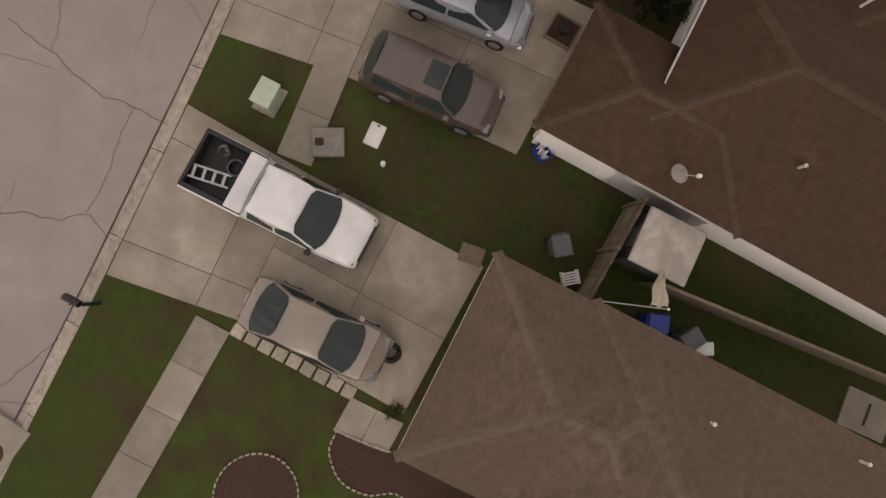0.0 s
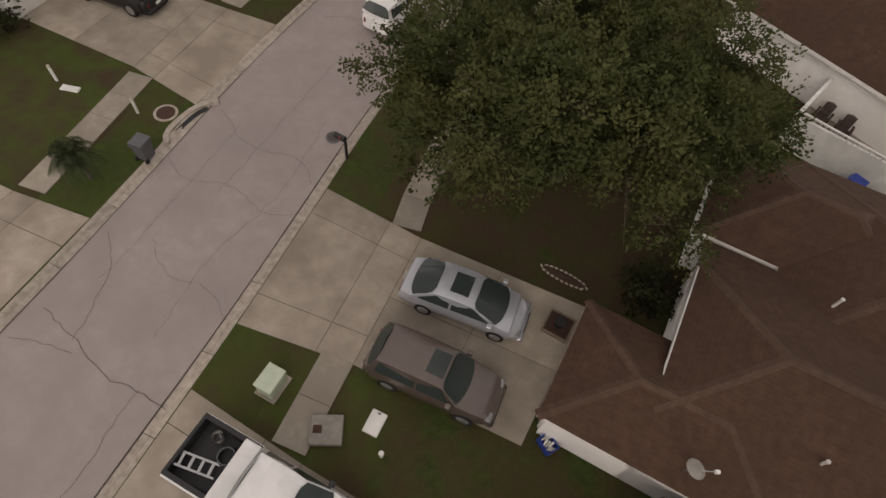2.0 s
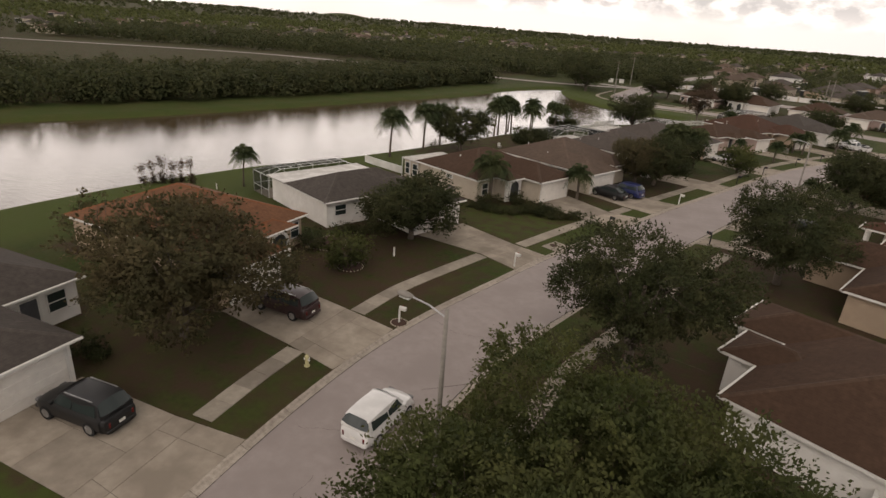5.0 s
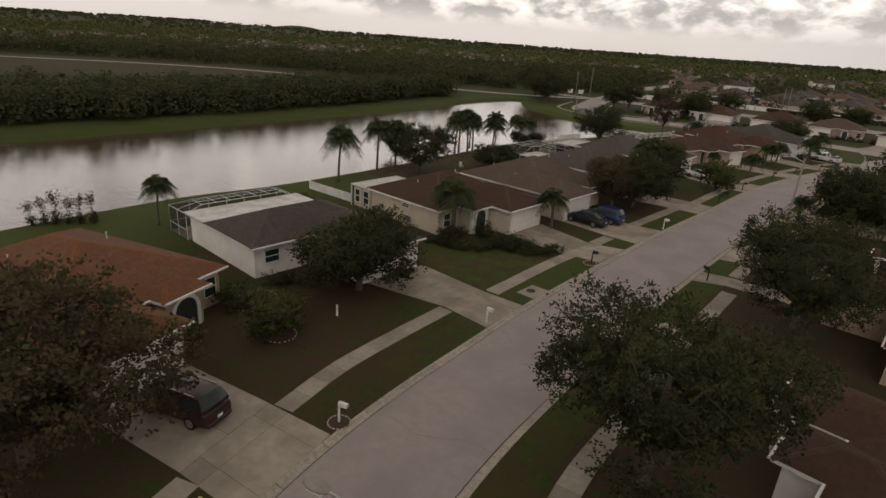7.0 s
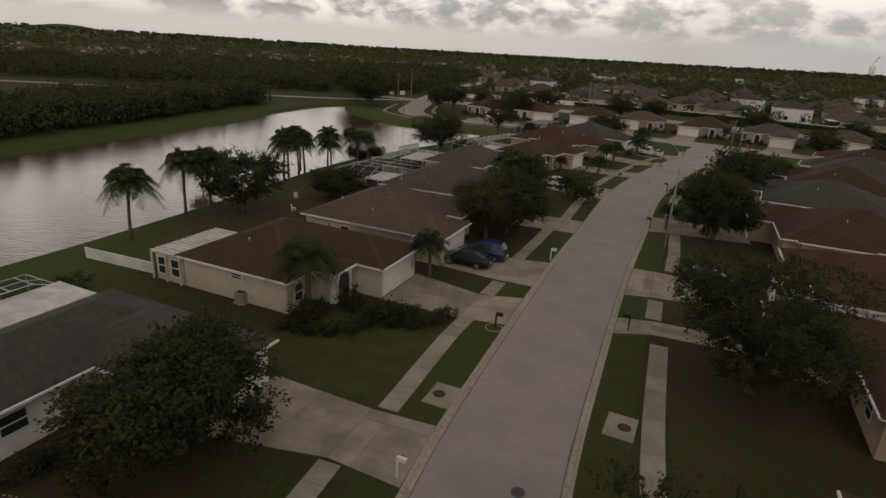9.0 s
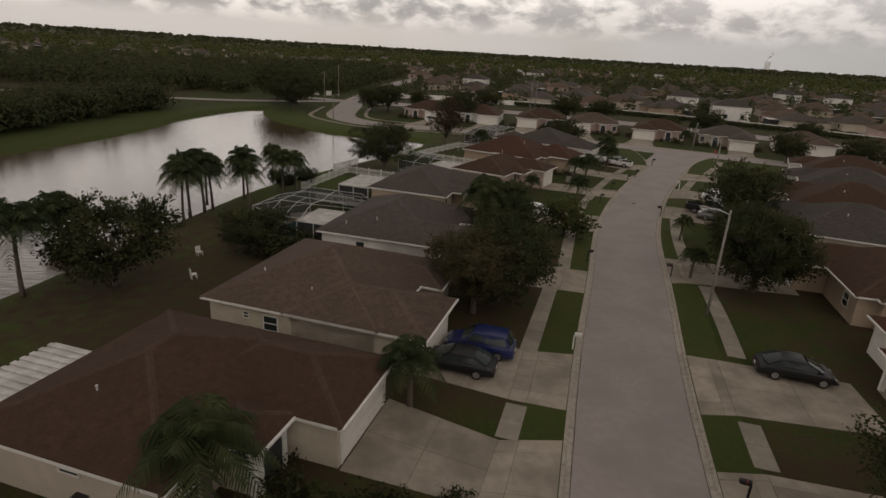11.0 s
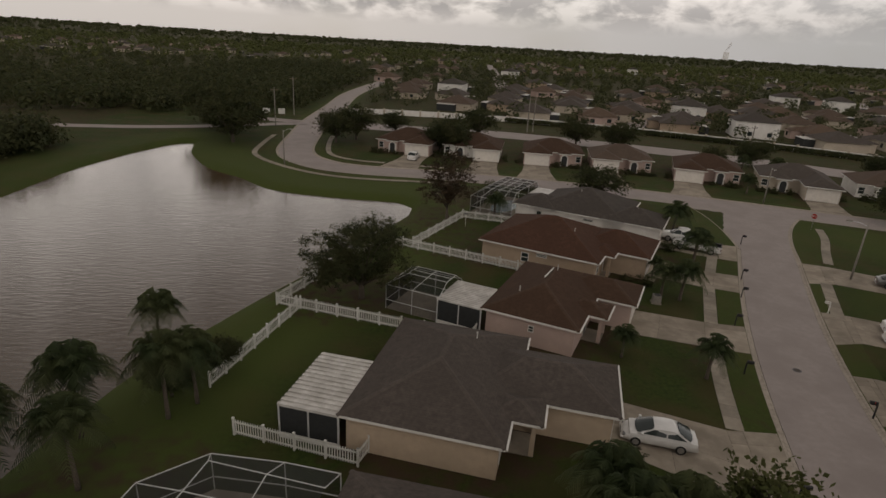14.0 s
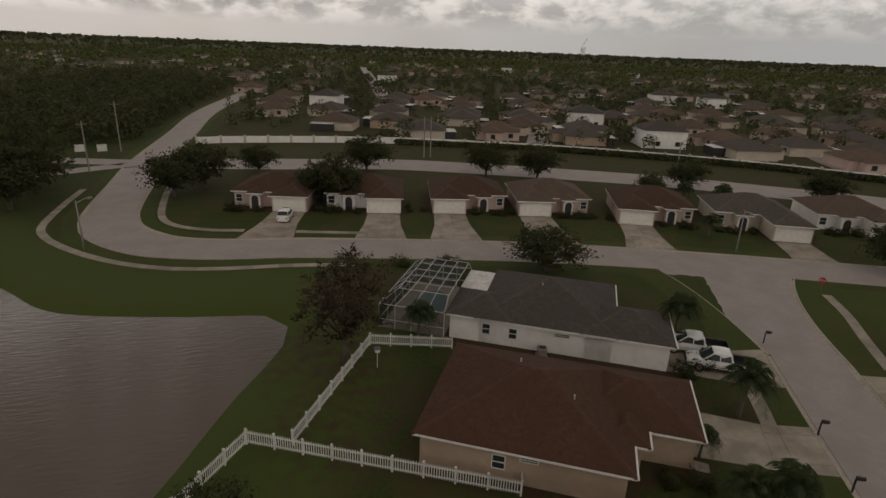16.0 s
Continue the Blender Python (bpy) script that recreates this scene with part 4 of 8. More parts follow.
def hex_cage(h, wall=2.4, top=3.3):
    """A many-sided screen enclosure over a pool, with a low domed top of slim bars."""
    low = [(-3.3, 3.2), (-5.05, 3.2), (-6.75, 3.2), (-9.8, 5.2), (-9.75, 7.9), (-9.85, 10.4), (-7.6, 13.2), (-3.6, 13.6), (-0.5, 13.6)]
    high = [(-3.3, 5.6), (-4.9, 5.5), (-6.7, 5.5), (-6.7, 5.5), (-6.7, 7.6), (-6.7, 9.7), (-6.75, 11.8), (-3.55, 11.7), (-0.5, 11.6)]
    v = [(x, y, 0.04) for x, y in low] + [(-0.5, 3.2, 0.04)]
    cage = place("screen_enclosure", mesh("patio", v, [tuple(range(len(v)))], M["slab"]), h, label="many-sided screened pool enclosure of slim white bars")
    met = M["alu"]
    for (a, b), (c, d) in zip(low, high):
        bar(cage, (a, b, 0), (a, b, wall), 0.035, material=met)
        bar(cage, (a, b, wall), (c, d, top), 0.03, material=met)
    for p, q in zip(low[:-1], low[1:]):
        for z in (0.9, wall):
            bar(cage, (*p, z), (*q, z), 0.035, material=met)
    for p, q in ((0, 1), (1, 2), (2, 4), (4, 5), (5, 6), (6, 7), (7, 8)):
        bar(cage, (*high[p], top), (*high[q], top), 0.03, material=met)
    mid = [(-3.0, 7.4), (-3.4, 9.7)]
    for p, q in (((-6.7, 7.6), mid[0]), ((-6.7, 9.7), mid[1]), (mid[0], mid[1]), (mid[1], high[7]), (high[0], mid[0]), (mid[0], (-0.5, 7.4)), (mid[1], (-0.5, 9.6)), (high[1], (-4.9, 7.5))):
        bar(cage, (*p, top), (*q, top), 0.03, material=met)
    bm = bmesh.new()
    cyl(bm, 0, 0, 0.05, 0.06, 1.0, 1.0, 24, Matrix.Translation((-5.2, 7.4, 0)) @ Matrix.Diagonal((2.1, 3.4, 1, 1)))
    part("pool", bm, M["pool"], cage, "dark teal swimming pool")
    mt = bpy.data.materials.get("screen_mesh") or screen_mesh()
    n = len(low)
    v = [(*p, 0.05) for p in low] + [(*p, wall) for p in low] + [(*p, top) for p in high]
    f = []
    for k in range(n - 1):
        f.append((k, k + 1, n + k + 1, n + k))
        f.append((n + k, n + k + 1, 2 * n + k + 1, 2 * n + k) if high[k] != high[k + 1] else (n + k, n + k + 1, 2 * n + k))
    v.append((-0.5, 7.4, top))
    v.append((-3.0, 7.4, top))
    f.append((2 * n, 2 * n + 1, 2 * n + 2, 2 * n + 4, 2 * n + 5, 2 * n + 6, 2 * n + 7, 2 * n + 8, 3 * n, 3 * n + 1))
    place("screen_cloth", mesh("screen_cloth", v, f, mt), cage, label="fine dark insect screen")


def screen_mesh():
    m = bpy.data.materials.new("screen_mesh")
    m.use_nodes = True
    n, l = m.node_tree.nodes, m.node_tree.links
    b = n["Principled BSDF"]
    b.inputs["Base Color"].default_value = (0.02, 0.02, 0.02, 1)
    b.inputs["Roughness"].default_value = 0.8
    b.inputs["Alpha"].default_value = 0.42
    return m


# ---------------------------------------------------------------- driveways and footpaths
def slabs(parent, quad, nu, nv, material, z=0.03, gap=0.010, name="slab", thick=0.12, split=None):
    """A four-cornered area laid with concrete slabs; quad: a b c d in turn, u from a to b, v from a to d."""
    a, b, c, d = (np.array(q, float) for q in quad)
    lu, lv = np.linalg.norm(b - a), np.linalg.norm(d - a)
    us, vv = np.linspace(0, 1, nu + 1), np.linspace(0, 1, nv + 1)
    if split:
        us, vv = split
        nu, nv = len(us) - 1, len(vv) - 1
    rng = random.Random(int(a[0] * 7 + a[1] * 3))

    def at(u, v):
        return (1 - v) * ((1 - u) * a + u * b) + v * ((1 - u) * d + u * c)
    for i in range(nu):
        for j in range(nv):
            g, k = gap / lu, gap / lv
            p = [at(us[i] + g, vv[j] + k), at(us[i + 1] - g, vv[j] + k), at(us[i + 1] - g, vv[j + 1] - k), at(us[i] + g, vv[j + 1] - k)]
            t = z + rng.uniform(-0.006, 0.006)
            v = [(*q, t) for q in p] + [(*q, t - thick) for q in p]
            f = [(0, 1, 2, 3), (0, 4, 5, 1), (1, 5, 6, 2), (2, 6, 7, 3), (3, 7, 4, 0)]
            n = (p[1][0] - p[0][0]) * (p[3][1] - p[0][1]) - (p[1][1] - p[0][1]) * (p[3][0] - p[0][0])
            if n < 0:
                f = [g2[::-1] for g2 in f]
            place(name, mesh(name, v, f, material), parent)


def driveway(quad, nu, nv, apron=None, label="pale concrete driveway in large slabs"):
    """quad runs from the house to the footpath line, apron from there flaring to the kerb."""
    q = np.array(quad, float)
    base = mesh("driveway", [(*p, 0.004) for p in q], [(0, 1, 2, 3)], M["dark_tar"])
    n = (q[1] - q[0])[0] * (q[3] - q[0])[1] - (q[1] - q[0])[1] * (q[3] - q[0])[0]
    d = place("driveway", base, label=label, category="driveway", kind="structure")
    slabs(d, quad, nu, nv, M["drive"], z=0.026)
    if apron:
        apron = [np.array(q, float) for q in apron]
        for k, j in ((2, 1), (3, 0)):
            way = (apron[k] - apron[j]) / np.linalg.norm(apron[k] - apron[j])
            for _ in range(60):
                gap = min(distance(apron[k][:1], apron[k][1:], STREET)[0] - HW, distance(apron[k][:1], apron[k][1:], BACK)[0] - HW - 0.4)
                if abs(gap - 0.535) < 0.008:
                    break
                apron[k] = apron[k] + way * (gap - 0.535) * 0.8
        place("joint_bed", mesh("joint_bed", [(*p, 0.002) for p in apron], [(0, 1, 2, 3)], M["dark_tar"]), d)
        slabs(d, apron, 3, 2, M["drive"], z=0.024, name="apron_slab", split=((0, 0.2, 0.8, 1), (0, 0.32, 1)))
    return d


def footpath(points, width=1.2, length=1.55, label="concrete footpath of square slabs"):
    line = curve_points(points, length)
    f = place("footpath", mesh("footpath", *strip(line, [(-width / 2 + 0.02, 0.016), (width / 2 - 0.02, 0.016)]), M["dark_tar"]), label=label, category="footpath", kind="structure")
    nrm = sideways(line)
    for k in range(len(line) - 1):
        a, b = line[k], line[k + 1]
        na, nb = nrm[k] * width / 2, nrm[k + 1] * width / 2
        slabs(f, (a - na, a + na, b + nb, b - nb), 1, 1, M["slab"], z=0.032, name="slab", gap=0.009, thick=0.08)
    return f


# ---------------------------------------------------------------- cars
def loft(sections, close=True):
    """Verts and faces through equal closed sections."""
    n = len(sections[0])
    vs = [p for s in sections for p in s]
    fs = []
    for k in range(len(sections) - 1):
        for j in range(n):
            fs.append((k * n + j, k * n + (j + 1) % n, (k + 1) * n + (j + 1) % n, (k + 1) * n + j))
    fs.append(tuple(range(n))[::-1])
    fs.append(tuple(range((len(sections) - 1) * n, len(sections) * n)))
    return vs, fs


def body_section(x, w, zb, zt, crown=0.04):
    pts = [(0.0, zb), (0.86, zb), (0.97, zb + 0.10), (1.0, zb + 0.45 * (zt - zb)), (0.985, zb + 0.78 * (zt - zb)), (0.90, zt - 0.03), (0.7, zt), (0.0, zt + crown)]
    right = [(x, w * a, z) for a, z in pts]
    left = [(x, -w * a, z) for a, z in pts[1:-1]][::-1]
    return right + left


def car(kind, colour, m, label, group="parked cars", category="car"):
    """kinds: sedan, suv, box (upright hatchback), pickup. The nose is at +x, z 0 is the road."""
    spec = {"sedan": (4.65, 0.91, 1.44, 0.74, 0.94, -1.86, -1.05, 0.42, 1.38), "suv": (4.60, 0.93, 1.70, 0.90, 1.06, -2.10, -1.80, 0.45, 1.05),
            "box": (4.10, 0.88, 1.62, 0.92, 1.02, -1.92, -1.75, 0.52, 1.02), "pickup": (5.85, 1.0, 1.86, 1.0, 1.16, -0.80, -0.62, 0.88, 1.72)}[kind]
    L, W, H, hood, belt, rb, rt, ft, fb = spec
    c = thing("car" if kind != "pickup" else "pickup_truck", m, label, category, group)
    half = L / 2
    zb = 0.24 if kind != "pickup" else 0.38
    deck = belt - 0.02 if kind == "sedan" else belt
    if kind == "pickup":
        st = [(-0.88, 0.97, belt), (-0.75, 1.0, belt), (0.9, 1.0, belt), (1.72, 1.0, belt - 0.01), (2.2, 0.98, hood + 0.08), (2.65, 0.94, hood), (2.86, 0.88, hood - 0.12), (2.92, 0.80, hood - 0.25)]
    else:
        st = [(-half, 0.78, deck - 0.25), (-half + 0.08, 0.90, deck - 0.08), (-half + 0.35, 0.97, deck), (rb + 0.1, 1.0, belt), (0.0, 1.0, belt), (fb, 1.0, belt - 0.02), (fb + 0.45, 0.98, (belt + hood) / 2),
              (half - 0.45, 0.93, hood), (half - 0.20, 0.85, hood - 0.10), (half - 0.05, 0.73, hood - 0.20), (half, 0.58, hood - 0.30)]
    vs, fs = loft([body_section(x, W * w, zb, z) for x, w, z in st])
    body = place("body", mesh("body", vs, fs, colour, smooth=True), c)
    body.data.set_sharp_from_angle(angle=radians(38))
    # cabin: rounded hull between belt and roof
    wr = W * 0.76
    sec = [(rb, W * 0.93, belt - 0.05, belt), (rt, wr, belt - 0.05, H - 0.06), (rt + 0.35, wr, belt - 0.05, H), ((rt + ft) / 2, wr * 1.01, belt - 0.05, H + 0.015), (ft - 0.3, wr, belt - 0.05, H - 0.01), (ft, wr * 0.98, belt - 0.05, H - 0.07), (fb, W * 0.93, belt - 0.05, belt)]

    def cab(x, w, z0, z1):
        wb = W * 0.955
        r = [(x, wb, z0), (x, w, z1 - 0.03), (x, w * 0.86, z1), (x, 0, z1 + 0.012)]
        return r + [(x, -b, z) for _, b, z in r[:-1]][::-1]
    vs, fs = loft([cab(*s) for s in sec])
    roof = place("cabin", mesh("cabin", vs, fs, colour, smooth=True), c)
    roof.data.set_sharp_from_angle(angle=radians(35))
    g = M["glass"]

    def pane(name, pts, out, label):
        o = Vector(out) * 0.012
        vs = [Vector(p) + o for p in pts]
        vs += [v - o * 2.5 for v in vs]
        n = len(pts)
        fs = [tuple(range(n)), tuple(range(n, 2 * n))[::-1]] + [(k, (k + 1) % n, n + (k + 1) % n, n + k) for k in range(n)]
        place(name, mesh(name, vs, fs, g), c, label=label)
    wf, wt = W * 0.885, wr * 0.93

    def bowed(name, x0, z0, w0, x1, z1, w1, bow, label):
        """A curved, round-cornered pane from its foot (x0) to its head (x1)."""
        vs, fs, nu, nv = [], [], 8, 4
        for j in range(nv + 1):
            t = j / nv
            for i in range(nu + 1):
                s = 2 * i / nu - 1
                w = w0 + (w1 - w0) * t
                tt = t + (0.10 * abs(s) ** 6 if t < 0.1 else -0.10 * abs(s) ** 6 if t > 0.9 else 0)
                bulge = bow * (1 - s * s) * (1 - 0.6 * t)
                vs.append((x0 + (x1 - x0) * tt + bulge, s * w, z0 + (z1 - z0) * tt + 0.035 * (1 - s * s) + 0.02))
        for j in range(nv):
            for i in range(nu):
                k = j * (nu + 1) + i
                fs.append((k, k + 1, k + nu + 2, k + nu + 1))
        n = len(vs)
        down = Vector((-0.02 if bow > 0 else 0.02, 0, -0.03))
        vs = [Vector(v) for v in vs] + [Vector(v) + down for v in vs]
        fs += [tuple(k + n for k in f[::-1]) for f in fs]
        place(name, mesh(name, vs, fs, g, smooth=True), c, label=label)
    bowed("windscreen", fb + 0.0, belt - 0.01, wf, ft - 0.03, H - 0.05, wt, 0.13, "tinted windscreen")
    bowed("rear_window", rb - 0.0, belt + (0.03 if kind == "sedan" else 0.10), wf, rt + 0.03, H - 0.05, wt, -0.09, "tinted rear window")
    cuts = [(rb + 0.30, -0.42), (-0.34, fb - 0.30)] if kind in ("suv", "box", "sedan") else [(-0.62, 0.26), (0.34, fb - 0.22)]
    for s in (-1, 1):
        for a, b in cuts:
            ua, ub = max(a, rt + 0.10), min(b, ft - 0.04)
            pts = [(a, s * W * 0.935, belt + 0.05), (b, s * W * 0.935, belt + 0.05), (ub, s * wr * 1.005, H - 0.13), (ua, s * wr * 1.005, H - 0.13)]
            pane("side_window", pts if s < 0 else pts[::-1], (0, s * 1.6, 0.4), "tinted side window")
        mr = part("mirror", bx(fb - 0.34, s * (W + 0.05) - 0.09, belt + 0.02, fb - 0.16, s * (W + 0.05) + 0.09, belt + 0.17, 0.02), colour if kind != "pickup" else M["dark"], c)
    wheels = {"pickup": (-1.78, 1.86, 0.39), "suv": (-1.32, 1.38, 0.35), "box": (-1.25, 1.30, 0.32), "sedan": (-1.30, 1.42, 0.32)}[kind]
    for x in wheels[:2]:
        for s in (-1, 1):
            r = wheels[2]
            t = bmesh.new()
            mm = Matrix.Translation((x, s * (W - 0.10), r)) @ Matrix.Rotation(radians(90), 4, "X")
            cyl(t, 0, 0, -0.115, 0.115, r, r, 20, mm)
            w = part("wheel", t, M["rubber"], c)
            t = bmesh.new()
            cyl(t, 0, 0, 0.10 * -s - 0.02, 0.10 * -s + 0.02, r * 0.66, r * 0.66, 14, mm)
            for k in range(5):
                box(t, -0.02, 0, -s * 0.13 - 0.01, 0.03, r * 0.6, -s * 0.13 + 0.01, m=mm @ Matrix.Rotation(k * 2 * math.pi / 5, 4, "Z"))
            part("rim", t, M["chrome"], w, "alloy rim")
    zl = hood - 0.18
    for s in (-1, 1):
        part("headlight", bx(half - 0.30, s * W * 0.66 - 0.16, zl - 0.07, half - 0.09, s * W * 0.66 + 0.16, zl + 0.08, 0.03), M["headlight"], c, "clear headlight")
        zt, yt = (0.86, 0.95) if kind == "pickup" else (deck - 0.36, W * 0.66)
        part("tail_light", bx(-half - 0.015, s * yt - 0.06, zt - 0.14, -half + 0.10, s * yt + 0.06, zt + 0.12, 0.02), M["tail"], c, "red tail light")
    part("front_bumper", bx(half - 0.22, -W * 0.82, zb + 0.02, half + 0.03, W * 0.82, zb + 0.22, 0.06), M["dark"] if kind in ("pickup", "suv") else colour, c)
    part("rear_bumper", bx(-half - 0.03, -W * 0.84, zb + 0.02, -half + 0.22, W * 0.84, zb + 0.24, 0.06), M["chrome"] if kind == "pickup" else colour, c)
    part("number_plate", bx(-half - 0.045, -0.16, zb + 0.30 if kind != "pickup" else zb + 0.08, -half - 0.025, 0.16, zb + 0.44 if kind != "pickup" else zb + 0.22), M["trim"], c, "blank pale number plate")
    if kind == "pickup":
        bed = bmesh.new()
        box(bed, -half + 0.05, -0.97, 0.55, -0.86, 0.97, 0.70)
        part("bed_floor", bed, M["dark"], c, "black bed liner")
        for s in (-1, 1):
            part("bed_side", bx(-half + 0.02, s * 0.95 - 0.05 - 0.03, 0.42, -0.84, s * 0.95 + 0.05, belt, 0.03), colour, c)
            part("bed_liner", bx(-half + 0.08, s * 0.865 - 0.02, 0.70, -0.86, s * 0.865 + 0.02, belt - 0.03), M["dark"], c)
            part("rail_cap", bx(-half + 0.02, s * 0.90 - 0.075, belt + 0.001, -0.86, s * 0.90 + 0.075, belt + 0.022, 0.008), M["dark"], c)
        part("tailgate_liner", bx(-half + 0.09, -0.86, 0.70, -half + 0.115, 0.86, belt - 0.01), M["dark"], c)
        part("tailgate_cap", bx(-half + 0.005, -0.93, belt + 0.001, -half + 0.10, 0.93, belt + 0.02, 0.006), M["dark"], c)
        part("tailgate", bx(-half, -0.90, 0.50, -half + 0.09, 0.90, belt, 0.02), colour, c)
        part("grille", bx(half - 0.04, -0.62, zb + 0.30, half + 0.045, 0.62, hood - 0.12, 0.02), M["dark"], c, "dark grille")
    else:
        part("grille", bx(half - 0.05, -0.42, zb + 0.24, half + 0.02, 0.42, hood - 0.30, 0.02), M["dark"], c, "dark grille")
    return c


def sunroof(c, kind, x0, x1, z):
    part("sunroof", bx(x0, -0.42, z, x1, 0.42, z + 0.03, 0.01), M["glass"], c, "dark glass sunroof")


def roof_rails(c, x0, x1, y, z):
    for s in (-1, 1):
        bm = bmesh.new()
        box(bm, x0, s * y - 0.02, z, x1, s * y + 0.02, z + 0.05)
        part("roof_rail", bm, M["chrome"], c, "silver roof rail")


# ---------------------------------------------------------------- trees
def leaf_cloud(rng, lobes, count, size, droop=0.0):
    """Many small pointed leaf sprays filling overlapping lobes (centre, radii), thickest near the rim."""
    vs, fs, ns = [], [], []
    wts = [a * b * c for _, (a, b, c) in lobes]
    heart = Vector((0, 0, 0))
    for c, _ in lobes:
        heart += Vector(c) / len(lobes)
    left = 0
    for _ in range(count):
        if left <= 0:
            (c, r) = rng.choices(lobes, wts)[0]
            u = Vector((rng.gauss(0, 1), rng.gauss(0, 1), rng.gauss(0, 1))).normalized()
            k = rng.uniform(0.25, 1.0) ** 0.4
            k *= 1 + 0.16 * noise.noise((u * 2.4 + Vector(c)) * 1.1)
            spray = Vector(c) + Vector((u.x * r[0] * k, u.y * r[1] * k, u.z * r[2] * k))
            lie = Vector((u.x + rng.uniform(-0.6, 0.6), u.y + rng.uniform(-0.6, 0.6), u.z * 0.5 + rng.uniform(-0.4, 0.3))).normalized()
            run = size * rng.uniform(1.8, 4.2)
            left = rng.randint(10, 26)
            if noise.noise(spray * 0.9 + Vector((7, 3, 1))) < -0.14:
                left = 0
                continue
        left -= 1
        p = spray + lie * run * rng.uniform(-0.5, 1.0) + Vector((rng.gauss(0, 1), rng.gauss(0, 1), rng.gauss(0, 0.6))) * size * 0.7
        s = size * rng.uniform(0.6, 1.35)
        d = (u * 0.8 + Vector((rng.uniform(-1, 1), rng.uniform(-1, 1), rng.uniform(-0.8, 0.6) - droop))).normalized()
        a = d.orthogonal().normalized()
        a = (Matrix.Rotation(rng.uniform(0, 6.28), 3, d) @ a)
        n = len(vs)
        w = s * rng.uniform(0.22, 0.38)
        vs += [p, p + d * s * 0.5 + a * w, p + d * s, p + d * s * 0.5 - a * w]
        o = (u * 0.55 + (p - heart).normalized() * 0.6 + lie * 0.25 + Vector((rng.uniform(-0.3, 0.3), rng.uniform(-0.3, 0.3), rng.uniform(-0.1, 0.4)))).normalized()
        fs.append((n, n + 1, n + 2, n + 3) if a.cross(d).dot(o) > 0 else (n + 3, n + 2, n + 1, n))
        ns += [o] * 4
    return vs, fs, ns


def broad_tree(seed, radius, height, count, leaf, material, label, trunk_h=2.0, squash=0.62, size=0.34, group="street trees", twigs=True, lobes_n=11, extra=()):
    """A spreading tree: tapered trunk, forking limbs, and a crown of leaf sprays in uneven lobes."""
    rng = random.Random(seed)
    t = thing("tree", Matrix(), label, "tree", group)
    mid = trunk_h + (height - trunk_h) * 0.50
    vz = (height - trunk_h) * 0.5
    lobes = [((0, 0, mid), (radius * 0.62, radius * 0.62, vz * 0.86))]
    tips = []
    for k in range(lobes_n):
        a = k * 2.399 + rng.uniform(-0.3, 0.3)
        q = rng.uniform(0.45, 0.78)
        zz = mid + rng.uniform(-0.48, 0.52) * vz
        rr = radius * rng.uniform(0.26, 0.44)
        c = (math.cos(a) * radius * q, math.sin(a) * radius * q, zz)
        tips.append(c)
        lobes.append((c, (rr, rr, rr * squash * 1.1)))
    for c, r in extra:
        lobes.append((c, r))
        tips.append(c)
    vs, fs = tube([(0, 0, -0.3), (0.05, 0.02, trunk_h * 0.5), (0, 0.06, trunk_h), (0.1, 0, mid)], [radius * 0.055 + 0.06, radius * 0.045 + 0.04, radius * 0.04 + 0.03, radius * 0.02], 9)
    for c in tips:
        p0 = Vector((0, 0, trunk_h * rng.uniform(0.75, 1.2)))
        p2 = Vector(c)
        p1 = p0.lerp(p2, 0.5) + Vector((0, 0, rng.uniform(0.0, 0.6)))
        v, f = tube([p0, p1, p2], [radius * 0.022 + 0.02, radius * 0.014 + 0.012, 0.012], 5)
        k = len(vs)
        vs += v
        fs += [tuple(i + k for i in g) for g in f]
        for _ in range(4 if twigs else 0):
            q = p2 + Vector((rng.gauss(0, 1), rng.gauss(0, 1), rng.gauss(0, 0.5))) * radius * 0.22
            v, f = tube([p1.lerp(p2, rng.uniform(0.4, 1)), q], [0.018, 0.005], 3)
            k = len(vs)
            vs += v
            fs += [tuple(i + k for i in g) for g in f]
    place("trunk", mesh("trunk", vs, fs, M["bark"], smooth=True), t, label="forking trunk with limbs")
    vs, fs, ns = leaf_cloud(rng, lobes, count, size)
    place("crown", mesh("crown", vs, fs, material, normals=ns), t, label="uneven crown of small leaves")
    return t


